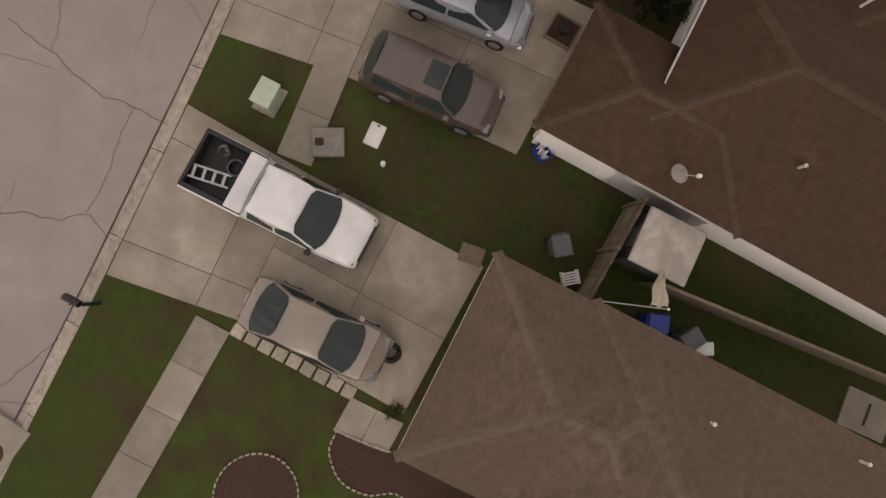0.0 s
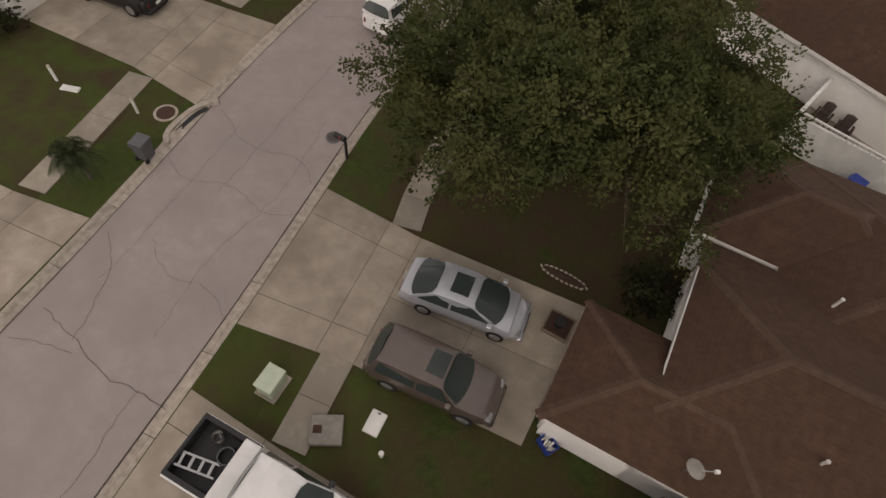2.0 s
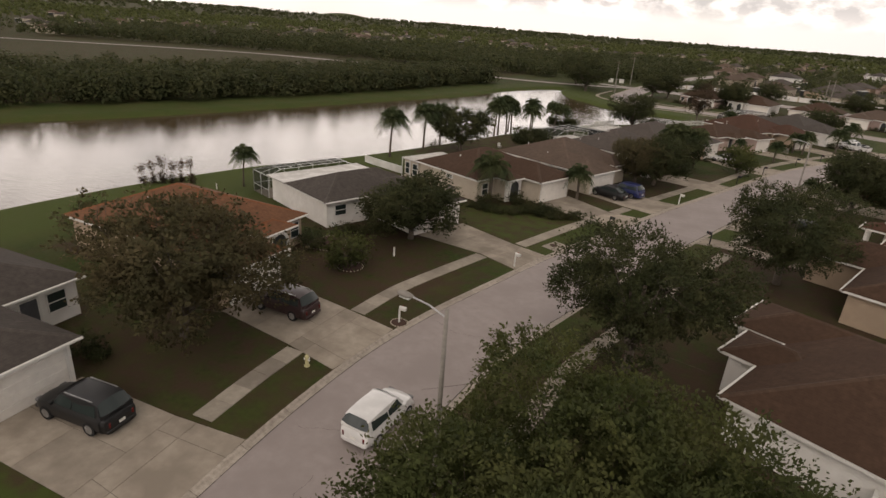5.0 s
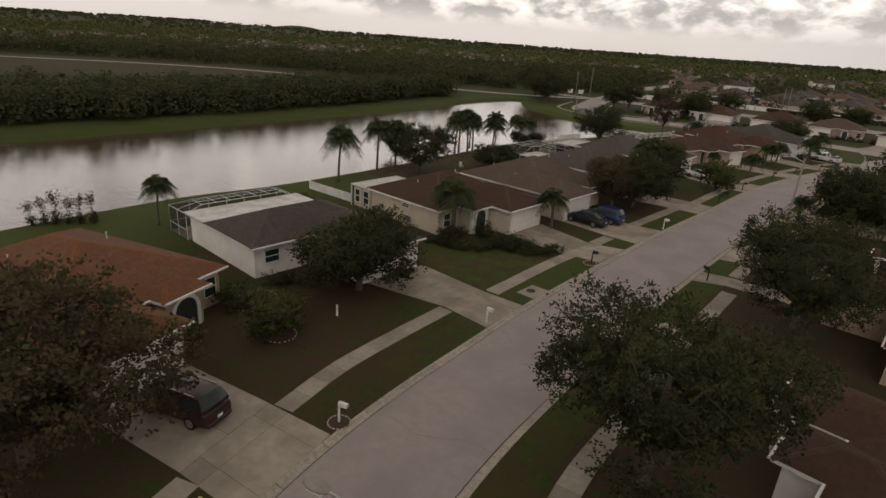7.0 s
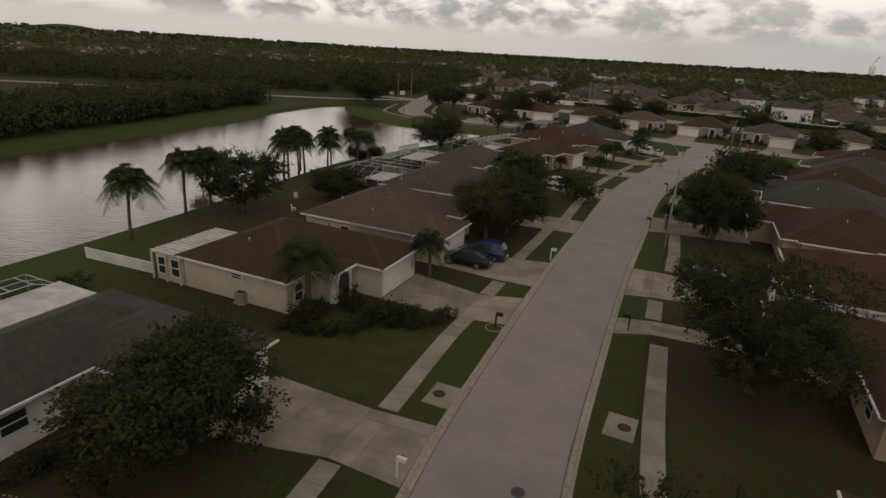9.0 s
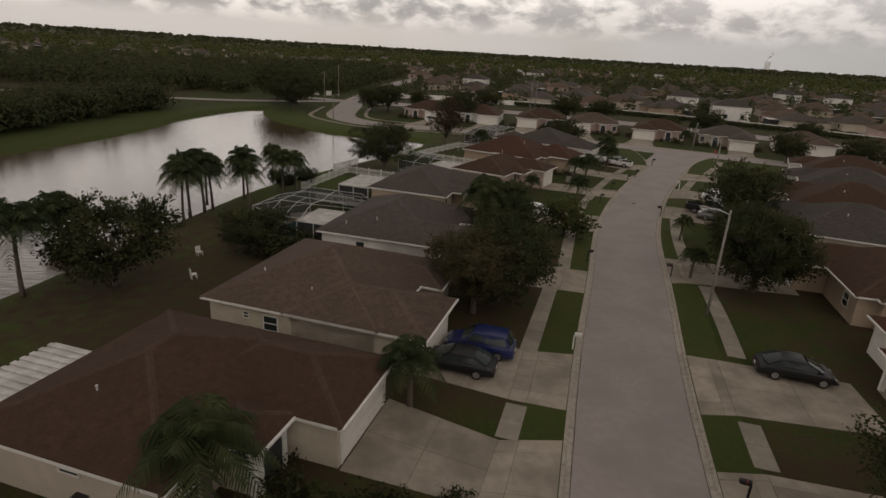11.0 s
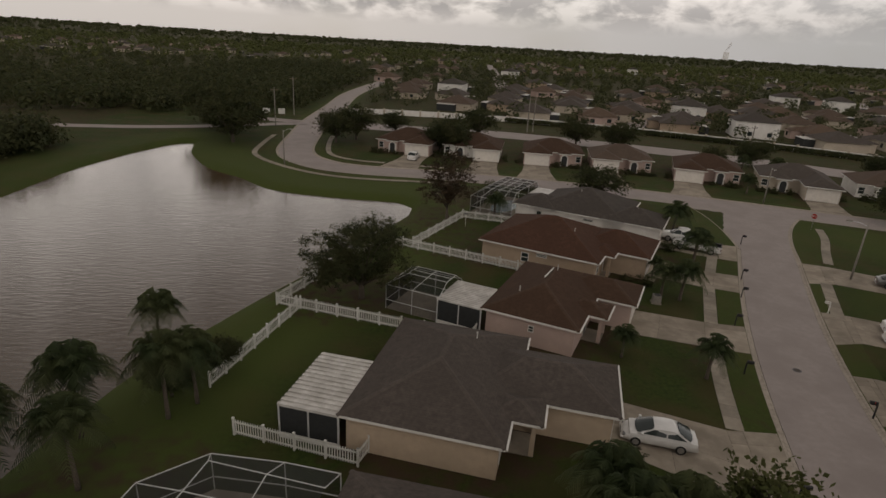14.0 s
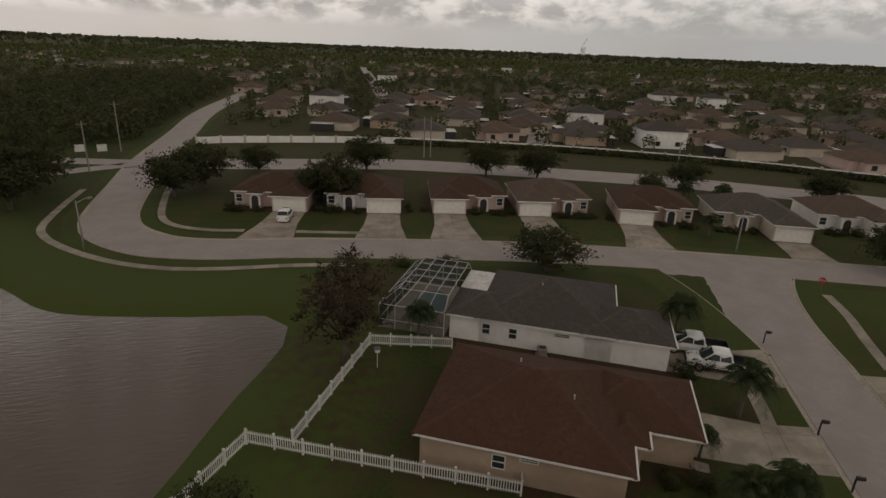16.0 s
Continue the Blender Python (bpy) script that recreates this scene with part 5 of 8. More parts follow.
def palm_tree(seed, height, fronds, length, label, group="palms", skirt=True):
    rng = random.Random(seed)
    t = thing("palm_tree", Matrix(), label, "palm tree", group)
    lean = (rng.uniform(-0.3, 0.3), rng.uniform(-0.3, 0.3))
    pts = [(lean[0] * (z / height) ** 2, lean[1] * (z / height) ** 2, z) for z in np.linspace(-0.2, height, 7)]
    vs, fs = tube(pts, [0.2, 0.17, 0.15, 0.14, 0.14, 0.15, 0.13], 8)
    place("trunk", mesh("trunk", vs, fs, M["bark"], smooth=True), t, label="slender ringed trunk")
    top = Vector(pts[-1])
    for k in range(fronds):
        a = k * 2.399 + rng.uniform(-0.2, 0.2)
        up = 1.38 - 1.6 * (k / fronds) + rng.uniform(-0.15, 0.15)
        d = Vector((math.cos(a), math.sin(a), 0))
        n = 24
        spine = []
        for j in range(n + 1):
            s = j / n
            spine.append(top + d * length * (s * math.cos(up) * 0.9 + 0.05) + Vector((0, 0, length * (s * math.sin(up) - (0.44 + 0.30 * math.cos(up)) * s**2.3))))
        vs, fs = tube(spine[::6], [0.03, 0.022, 0.015, 0.01, 0.006], 3)
        side = d.cross(Vector((0, 0, 1)))
        for j in range(1, n + 1):
            p = spine[j]
            ll = length * 0.30 * math.sin(math.pi * min(0.97, 0.16 + 0.84 * j / n)) ** 0.7 + 0.06
            ahead = (spine[j] - spine[j - 1]).normalized()
            for sgn in (-1, 1):
                tip = p + (side * sgn + ahead * 0.55).normalized() * ll + Vector((0, 0, -ll * rng.uniform(0.4, 1.0)))
                w = ahead * (length / n) * 0.36
                q = len(vs)
                mid = p.lerp(tip, 0.5) + Vector((0, 0, ll * 0.09))
                vs += [p - w, p + w, mid + w * 0.8, tip, mid - w * 0.8]
                fs.append((q, q + 1, q + 2, q + 3, q + 4))
        place("frond", mesh("frond", vs, fs, F["palm"]), t)
    return t


def shrub(seed, rx, ry, h, count, material, label, category="shrub", size=0.2, group="garden shrubs"):
    rng = random.Random(seed)
    lobes = []
    for k in range(7):
        a, q = rng.uniform(0, 6.28), rng.uniform(0.1, 0.55)
        lobes.append(((math.cos(a) * rx * q, math.sin(a) * ry * q, h * rng.uniform(0.35, 0.55)), (rx * 0.55, ry * 0.55, h * 0.48)))
    t = thing("shrub", Matrix(), label, category, group)
    vs, fs, ns = leaf_cloud(rng, lobes, count, size)
    vs = [Vector((v[0], v[1], max(0.02, v[2]))) for v in vs]
    place("foliage", mesh("foliage", vs, fs, material, normals=ns), t)
    sv, sf = [], []
    for k in range(5):
        v, f = tube([(0, 0, -0.1), (rng.uniform(-0.5, 0.5) * rx, rng.uniform(-0.5, 0.5) * ry, h * 0.6)], [0.03, 0.01], 4)
        q = len(sv)
        sv += v
        sf += [tuple(i + q for i in g) for g in f]
    place("stem", mesh("stem", sv, sf, M["bark"]), t)
    return t

# ---------------------------------------------------------------- footpaths and driveways
footpath([(-19.0, -20), (-19.1, -2.2)])
footpath([(-19.3, 4.6), (-20.3, 9.5), (-20.75, 11.6)])
footpath([(-21.0, 17.9), (-21.4, 21.5), (-21.6, 25.0)])
footpath([(-21.4, 30.8), (-21.15, 35.4), (-20.15, 40.4), (-18.95, 45.4)])
footpath([(-17.1, 49.9), (-14.85, 58.2), (-13.6, 61.9)])
footpath([(-12.3, 66.4), (-11.3, 69.4)])
footpath([(-9.65, 75.4), (-5.9, 86.3)])
footpath([(-3.6, 91.3), (0.0, 103.2)])
footpath([(2.6, 110.6), (5.0, 116.4), (7.4, 121.4)])
footpath([(9.6, 126.0), (14.2, 134.6)])
footpath([(16.6, 138.6), (19.7, 143.6)])
footpath([(-4.2, -40), (-4.3, -12), (-4.4, -3.9)])
footpath([(-4.85, 1.9), (-5.3, 5.2)])
footpath([(-6.15, 11.0), (-6.6, 12.7), (-7.3, 17.5), (-7.7, 23), (-7.5, 28.2), (-7.05, 33.1), (-5.4, 40), (-3.2, 49.6), (-0.2, 60.4)])
footpath([(0.4, 64.6), (1.5, 68.3)])
footpath([(4.7, 75.6), (6.6, 81.5), (8.5, 88.2)])
footpath([(9.6, 95.0), (12.4, 103.5), (15.2, 110.6)])
footpath([(23.6, 127.2), (29.0, 135.8)])
footpath([(34.2, 142.0), (37.6, 146.8), (41.4, 151.8), (44.2, 156.6)], width=1.1)
footpath([(-8, 178.0), (-15.8, 179.4), (-23.3, 180.0), (-29.6, 181.3), (-34.9, 184.0), (-39.3, 187.5), (-43.5, 192), (-46.8, 196.8), (-48.6, 202.3), (-48.9, 214), (-48.6, 224)], width=1.1)

footpath([(-34.6, 226), (-34.5, 216), (-33.5, 204.4), (-31.0, 199.0), (-26.2, 195.9), (-21.4, 194.7)], width=1.1)
footpath([(-14.3, 192.8), (-4.2, 190.0)], width=1.1)

driveway([(2.3, 1.9), (2.3, -3.55), (-3.8, -3.45), (-4.2, 1.75)], 2, 2, [(-4.2, 1.75), (-3.8, -3.45), (-7.75, -4.1), (-8.25, 1.8)])
driveway([(1.4, 11.6), (1.45, 5.75), (-4.7, 5.2), (-5.4, 10.9)], 2, 2, [(-5.4, 10.9), (-4.7, 5.2), (-8.4, 4.45), (-9.2, 10.9)])
driveway([(-28.4, 11.3), (-28.7, 16.8), (-22.2, 17.35), (-21.4, 11.8)], 2, 2, [(-21.4, 11.8), (-22.2, 17.35), (-18.0, 18.0), (-17.0, 11.5)])
driveway([(-28.6, 25.8), (-28.6, 31.4), (-22.3, 30.8), (-22.3, 25.2)], 2, 2, [(-22.3, 25.2), (-22.3, 30.8), (-18.2, 30.3), (-18.5, 24.6)])
driveway([(-28.0, -2.0), (-28.0, 3.4), (-19.8, 4.2), (-19.6, -1.9)], 2, 3, [(-19.6, -1.9), (-19.8, 4.2), (-16.1, 4.9), (-15.4, -2.3)])
driveway([(-26.3, 46.3), (-24.1, 52.0), (-17.9, 49.8), (-19.2, 45.7)], 2, 2, [(-19.2, 45.7), (-17.9, 49.8), (-14.2, 48.9), (-15.7, 44.4)])
driveway([(-20.4, 63.8), (-18.5, 69.6), (-12.7, 66.3), (-14.3, 61.8)], 2, 2, [(-14.3, 61.8), (-12.7, 66.3), (-9.4, 66.4), (-11.1, 61.4)])
driveway([(-17.0, 72.2), (-15.1, 77.8), (-9.9, 75.6), (-11.7, 69.9)], 2, 2, [(-11.7, 69.9), (-9.9, 75.6), (-6.4, 75.2), (-8.6, 69.0)])
driveway([(-11.3, 87.4), (-9.6, 92.9), (-4.3, 91.5), (-6.1, 86.3)], 2, 2, [(-6.1, 86.3), (-4.3, 91.5), (-1.3, 90.6), (-3.2, 85.6)])
driveway([(-6.8, 109.2), (-4.9, 114.3), (2.0, 110.6), (-0.3, 104.0)], 2, 2, [(-0.3, 104.0), (2.0, 110.6), (5.1, 110.2), (2.6, 103.4)])
driveway([(-0.8, 124.6), (1.8, 129.2), (9.0, 126.2), (6.7, 121.6)], 2, 2, [(6.7, 121.6), (9.0, 126.2), (12.1, 125.4), (9.6, 120.6)])
driveway([(7.0, 138.2), (10.3, 143.0), (16.0, 139.0), (13.2, 134.6)], 2, 2, [(13.2, 134.6), (16.0, 139.0), (19.6, 137.6), (16.8, 133.0)])
driveway([(13.6, 147.4), (17.2, 152.8), (22.6, 148.6), (19.2, 143.7)], 2, 2, [(19.2, 143.7), (22.6, 148.6), (26.0, 148.0), (22.6, 142.2)])
# right-hand side of the street
driveway([(9.4, 67.4), (10.6, 72.8), (3.1, 75.2), (1.2, 69.0)], 2, 2, [(1.2, 69.0), (3.1, 75.2), (0.6, 75.9), (-1.3, 69.0)])
driveway([(6.0, 60.4), (6.6, 62.6), (0.2, 64.3), (-0.4, 62.0)], 3, 1, [(-0.4, 62.0), (0.2, 64.3), (-2.8, 64.4), (-3.5, 61.6)])
driveway([(16.4, 87.0), (18.2, 92.6), (9.2, 95.0), (7.2, 88.8)], 2, 2, [(7.2, 88.8), (9.2, 95.0), (6.9, 95.4), (4.7, 88.6)])
driveway([(21.4, 106.8), (25.0, 112.8), (18.0, 116.6), (15.0, 110.6)], 2, 2, [(15.0, 110.6), (18.0, 116.6), (16.0, 117.2), (13.2, 110.8)])
driveway([(29.6, 118.2), (32.6, 123.2), (25.2, 127.6), (22.0, 122.2)], 2, 2, [(22.0, 122.2), (25.2, 127.6), (22.4, 128.6), (19.0, 122.0)])
driveway([(38.6, 130.4), (41.4, 135.4), (33.4, 141.0), (30.0, 135.6)], 2, 2, [(30.0, 135.6), (33.4, 141.0), (30.6, 142.2), (27.0, 135.8)])

# ---------------------------------------------------------------- houses: left side of the street
WH = "stucco_white"
house("white stucco house with a grey shingle roof and closed garage", -27.65, 10.8, 5, [(-20, -3, -6.3, 10.9), (-9.5, 0, 0, 6.1)], "grey", WH, 1, 1,
      wins=[(-6.72, 9.2, 0, 1.2, 1.3, 0.8)], door=(-6.70, 7.6, 0), vents=[(-12, 2, 4.2)])
h = house("tan house with an orange-brown shingle roof behind an oak", -28.2, 25.9, 1.5, [(-18.4, 1.0, -4.0, 12.9), (-9, 0, 0, 6.0), (-5.5, 6.6, -2.8, 10.2)], "orange", "stucco_tan", 1, 1,
          wins=[(-4.42, 11.6, 0, 1.1, 1.4, 0.7)], door=(-4.42, 6.6, 0), vents=[(-13, 4.6, 4.0), (-11, 9.6, 4.4)])
arch_entry(h, -3.2, 8.4, 0, 1.7, 2.2)
h = house("white stucco house with a grey roof and flat white patio roof", -33.32, 41.9, -18.5, [(-7.7, 0, 0, 12.3), (-4, 5.6, 5.9, 12.3)], "grey", WH, 1, 1,
          wins=[(-0.42, 1.9, 0, 1.3, 1.1, 1.0)], vents=[])
part("patio_roof", bx(-11.4, 0.0, 2.5, -7.72, 11.3, 2.66, 0.02), M["metal_roof"], h, "flat white patio roof")
part("side_wall", bx(-11.0, 0.42, 0, -7.3, 0.62, 2.5), M[WH], h)
pool_cage(h, -14.9, 0.2, -11.45, 11.2, 2.4, 3.0, 2, 6, pool=False)
h = house("cream house with a brown hip roof and arched entry", -26.13, 59.27, -18.5, [(-10.7, 0, 0, 12.4), (-5, 5.8, 4.3, 12.4), (-1.5, 3.0, 1.9, 6.2)], "brown", "stucco_cream", 1, 1,
          wins=[(-5.0, 0.40, -90, 1.1, 0.5, 1.7), (-0.41, 1.7, 0, 1.0, 1.4, 0.6), (-10.4, 9.5, 180, 1.4, 1.2, 0.9)], door=(0.0, 4.6, 0), vents=[(-6, 3, 3.8)])
for s in (3.5, 5.7):
    part("column", bx(1.2, s - 0.16, 0, 1.5, s + 0.16, 2.45, 0.02), M["trim"], h)
arch_entry(h, 1.52, 4.6, 0, 1.5, 2.3)
patio_roof(h, -13.6, 0.15, -10.5, 7.2, along_x=True, screened=False)
part("sun_room", bx(-13.3, 0.4, 0, -10.4, 7.0, 2.3), M["stucco_cream"], h)
window(h, -12.6, 0.385, -90, 1.0, 1.5, 0.5)
window(h, -11.2, 0.385, -90, 1.0, 1.5, 0.5)
house("cream house with a brown shingle roof beside oaks", -31.3, 76.5, -18.7, [(0, 0, 12.6, 13.2), (6, 0, 15.6, 6.6), (9, 7.6, 14.2, 11.4)], "umber", "stucco_cream", 1, 1,
      wins=[(5.0, 0.40, -90, 1.1, 1.1, 0.9), (3.2, 0.40, -90, 0.5, 0.5, 1.5)], door=(13.72, 9.4, 0), vents=[(3, 3, 3.8), (7, 2.2, 3.4)])
h = house("white stucco house with a grey-brown roof and pool enclosure", -26.6, 91.5, -17, [(0, 0, 11.6, 13.8), (6, 0, 15.4, 6.3), (8, 8, 13.2, 12.4)], "drab", WH, 1, 1, porch=2,
          wins=[(4.2, 0.40, -90, 0.9, 1.2, 0.8)], door=(11.2, 7.2, 0), vents=[(5, 2.4, 3.6), (2.4, 1.4, 3.2)])
patio_roof(h, -3.3, 2.4, 0.3, 7.3, along_x=True)
hex_cage(h)
h = house("peach-beige house with a grey roof and ribbed metal patio", -14.26, 106.0, -19, [(-10, 0, 0, 13.2), (-3, 4.9, 6.45, 11.3), (-1.5, 2.6, 1.9, 5.6)], "drab", "stucco_peach", 1, 1, porch=2,
          wins=[(-0.41, 1.4, 0, 0.9, 1.4, 0.7)], door=(-0.40, 4.1, 0), vents=[(-3.4, 9, 4.4), (-6, 4, 3.9)])
patio_roof(h, -13.9, 0.1, -9.9, 6.6, along_x=True)
h = house("pinkish house with a dark brown roof and screened patio", -5.7, 119.4, -30.5, [(-8.4, 0, 0, 12.7), (-4, 7.4, 3.4, 12.7), (-2.5, 3.4, 1.6, 6.6)], "brown", "stucco_pink", 1, 1, porch=2,
          wins=[(-4.0, 0.40, -90, 0.5, 0.6, 1.3)], door=(-0.40, 5.0, 0), vents=[(-4, 8, 4.5), (-6, 3, 3.8)])
patio_roof(h, -12.5, 0.0, -8.3, 4.8, along_x=True)
pool_cage(h, -17.8, 0.3, -12.4, 5.2, 2.4, 3.3, 2, 2, pool=False)
house("salmon stucco house with a rust-brown shingle roof", 1.2, 134.1, -32.5, [(-13.8, 0, 0, 12.4), (-4, 4.8, 4.5, 12.4), (-2, 3.0, 1.0, 7.0)], "rust", "stucco_tan", 1, 1, porch=2,
      wins=[(-8.2, 0.40, -90, 0.9, 1.1, 0.9), (-6.3, 0.40, -90, 1.2, 0.4, 1.8), (-0.41, 1.8, 0, 0.9, 1.3, 0.8)], door=(-0.40, 5.4, 0), vents=[(-4, 4.6, 4.3), (-8, 8, 4.4)])
h = house("white stucco house with a grey roof and screened pool", 14.1, 146.5, -32.5, [(-17.6, 0, -4.8, 12.6), (-8, 0, 0, 7.1), (-20.4, 0, -14, 6.4)], "grey", WH, 1, 1,
          wins=[(-16.5, 0.40, -90, 0.8, 1.1, 0.9), (-14.0, 0.40, -90, 0.8, 1.1, 0.8), (-9.6, 0.40, -90, 1.4, 0.4, 1.7)], vents=[(-12, 5, 4.6)])
part("patio_roof", bx(-20.4, 6.5, 2.44, -17.4, 11.6, 2.58, 0.02), M["metal_roof"], h, "flat white patio roof")
pool_cage(h, -27.0, 0.2, -20.5, 12.2, 2.5, 3.7, 4, 5)

# right side of the street
h = house("house with a taupe shingle hip roof beside the parked pickup", 2.1, 2.2, 2.0, [(3.2, -16, 17, 0.1), (0, -6.4, 8, 0.0)], "taupe", WH, -1, 1, gutter=False,
          vents=[(7.4, -1.6, 3.25), (12.2, -0.6, 3.0), (9.0, -5, 4.8)])
h = house("white stucco house with a dark brown roof and satellite dish", 1.28, 5.97, 1.3, [(5.4, 5.6, 17.2, 14.8), (0, 0, 7, 4.3), (1.15, 0.0, 17, 8.8, 2.75), (2.4, 9.0, 10, 14.6)], "brown", WH, -1, 1, gutter=False,
          wins=[(5.32, 11, 180, 1.2, 1.3, 0.8)], vents=[(7.2, 2.3, 3.6), (6.5, 7.0, 4.4)])
dish = thing("satellite_dish", pose(5.35, 6.5, 2.92, 0, 0, 20), "grey satellite dish on a roof bracket", "satellite dish")
bm = bmesh.new()
cyl(bm, 0, 0, -0.1, 0.45, 0.025, 0.025, 6)
part("mast", bm, M["chrome"], dish)
bm = bmesh.new()
bmesh.ops.create_uvsphere(bm, u_segments=16, v_segments=8, radius=0.34, matrix=pose(0.12, 0, 0.55, 0, 22, 0) @ Matrix.Diagonal((1, 0.8, 0.16, 1)))
part("reflector", bm, M["pole"], dish, smooth=True)
v, f = tube([(0.1, 0, 0.45), (0.62, 0, 0.62)], [0.015, 0.015], 5)
place("feed_arm", mesh("feed_arm", v, f, M["chrome"]), dish)
part("feed_horn", bx(0.58, -0.05, 0.58, 0.70, 0.05, 0.72, 0.015), M["trim"], dish)
h = house("white stucco house with a dark brown roof and fenced patio", 0.55, 30.4, -21, [(0, 0, 15, 13.6), (-3.2, 8.4, 6, 13.6), (-2.0, 4.4, 3, 8.2)], "brown", WH, -1, 1,
          wins=[(0.42, 2.2, 180, 1.2, 1.3, 0.8)], door=(-1.6, 6.2, 180), vents=[(8, 3, 3.9)])
house("tan house with a brown shingle roof", 7.4, 50.0, -19, [(0, 0, 14, 13.4), (-4.4, 6.8, 5, 13.4)], "brown", "stucco_tan", -1, 1, wins=[(0.42, 3.0, 180, 1.2, 1.2, 0.8)], vents=[(6, 5, 4.5)])
house("white-trimmed house with a rust-brown roof and white porch", 11.9, 65.0, -18, [(0, 0, 15, 13.0), (-1.2, 7.0, 6, 13.0), (-2.6, 4.6, 3.4, 7.4)], "rust", WH, -1, 1, porch=2, wins=[(0.42, 2.2, 180, 1.2, 1.2, 0.8)], door=(0.40, 6.0, 180), vents=[(6, 4, 4.2)])
house("tan stucco house with a brown shingle roof under oaks", 16.4, 81.2, -18, [(0, 0, 15, 13.2), (-2.5, 6.6, 6, 13.2), (1.5, -0.6, 8, 4.4)], "brown", "stucco_tan", -1, 1, wins=[(0.42, 2.4, 180, 1.2, 1.2, 0.8)], vents=[(6, 4, 4.2)])
house("cream house with a grey-brown roof", 21.6, 98.4, -24, [(0, 0, 15, 13.2), (-2.0, 6.6, 6, 13.2)], "grey", "stucco_cream", -1, 1, wins=[(0.42, 2.4, 180, 1.2, 1.2, 0.8)], vents=[(6, 4, 4.2)])
house("cream house with a brown shingle roof", 30.2, 111.6, -29, [(0, 0, 15, 13.2), (-2.0, 6.6, 6, 13.2)], "brown", "stucco_cream", -1, 1, wins=[(0.42, 2.4, 180, 1.2, 1.2, 0.8)], vents=[(6, 4, 4.2)])
house("white stucco house with a grey shingle roof", 39.8, 124.6, -31, [(0, 0, 15, 13.2), (-2.0, 6.6, 6, 13.2)], "grey", WH, -1, 1, wins=[(0.42, 2.4, 180, 1.2, 1.2, 0.8)], vents=[(6, 4, 4.2)])
house("white stucco house with a brown shingle roof", 49.0, 138.0, -31, [(0, 0, 15, 12.6), (-2.0, 6.4, 6, 12.6)], "brown", WH, -1, 1, wins=[(0.42, 2.4, 180, 1.2, 1.2, 0.8)], vents=[(6, 4, 4.2)])

# across the cross street, facing it
# garage corner, heading, wall, roof, side of the garage, how far the garage stands out
ROW = [(-17.2, 204.3, -17, "stucco_pink", "brown", 1, 0.4), (-2.5, 200.5, -14, "stucco_white", "brown", 1, 0.8), (8.1, 198.3, -14, "stucco_pink", "brown", -1, 0.8), (21.8, 194.3, -15, "stucco_pink", "umber", -1, 0.4),
       (36.3, 187.2, -25, "stucco_pink", "brown", -1, 1.0), (55.1, 174.6, -27, "stucco_cream", "drab", 1, 3.6), (73.0, 172.5, -27, "stucco_white", "umber", 1, 0.8), (81.6, 169.0, -28, "stucco_pink", "brown", -1, 0.8), (102.4, 158.6, -29, "stucco_cream", "grey", 1, 0.8)]
ROW_AT = []
for x, y, a, wall, roof, hand, out in ROW:
    # own +x points down to the cross street
    gy = (0.0, 6.4) if hand < 0 else (6.8, 13.2)
    ey = (7.6, 10.4) if hand < 0 else (2.8, 5.6)
    ca, sa = math.cos(radians(a - 90)), math.sin(radians(a - 90))
    x, y = x - out * ca + (gy[0] + 0.5) * sa, y - out * sa - (gy[0] + 0.5) * ca
    ROW_AT.append((x, y, a, hand))
    h = house("%s house with a %s roof facing the cross street" % (wall.split("_")[1], roof), x, y, a - 90, [(-13, 0, -1.8, 13.2), (-8, gy[0], out + 0.4, gy[1]), (-4, ey[0], -0.4, ey[1])], roof, wall, 1, 1,
          wins=[(-2.22, 1.2 if hand > 0 else 12.0, 0, 1.1, 1.3, 0.7)], door=(-0.85, sum(ey) / 2, 0), group="houses across the cross street")
    arch_entry(h, -0.80, sum(ey) / 2, 0, 1.15, 2.2)
    to = lambda u, v: (x + (u + out) * ca - v * sa, y + (u + out) * sa + v * ca)
    driveway([to(0.2, gy[0] + 0.6), to(0.2, gy[1] - 0.6), to(6.4, gy[1] - 0.4), to(6.4, gy[0] + 0.4)], 2, 1, [to(6.4, gy[0] + 0.4), to(6.4, gy[1] - 0.4), to(10, gy[1] + 0.1), to(10, gy[0] - 0.1)])

slabs(place("garden_path", mesh("garden_path", [(5.4, 138.0, 0.004), (8.4, 135.6, 0.004), (9.0, 136.4, 0.004), (6.0, 138.8, 0.004)], [(0, 1, 2, 3)], M["dark_tar"]), label="pale concrete path beside a hedge", category="path", kind="structure"),
      [(5.4, 138.0), (8.4, 135.6), (9.0, 136.4), (6.0, 138.8)], 3, 1, M["drive"])

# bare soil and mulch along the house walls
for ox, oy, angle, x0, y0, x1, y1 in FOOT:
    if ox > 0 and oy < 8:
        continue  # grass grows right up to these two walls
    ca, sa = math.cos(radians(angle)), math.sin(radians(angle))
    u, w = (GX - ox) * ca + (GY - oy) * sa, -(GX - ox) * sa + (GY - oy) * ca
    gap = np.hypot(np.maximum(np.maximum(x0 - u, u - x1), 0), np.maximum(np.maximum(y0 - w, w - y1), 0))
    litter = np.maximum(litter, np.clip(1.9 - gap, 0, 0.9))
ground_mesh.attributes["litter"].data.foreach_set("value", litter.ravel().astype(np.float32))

# ---------------------------------------------------------------- trees
def stand(t, x, y, turn=0.0, s=1.0, sz=None, z=0.0):
    t.matrix_basis = pose(x, y, z, 0, 0, turn) @ Matrix.Diagonal((s, s, sz or s, 1))
    return t


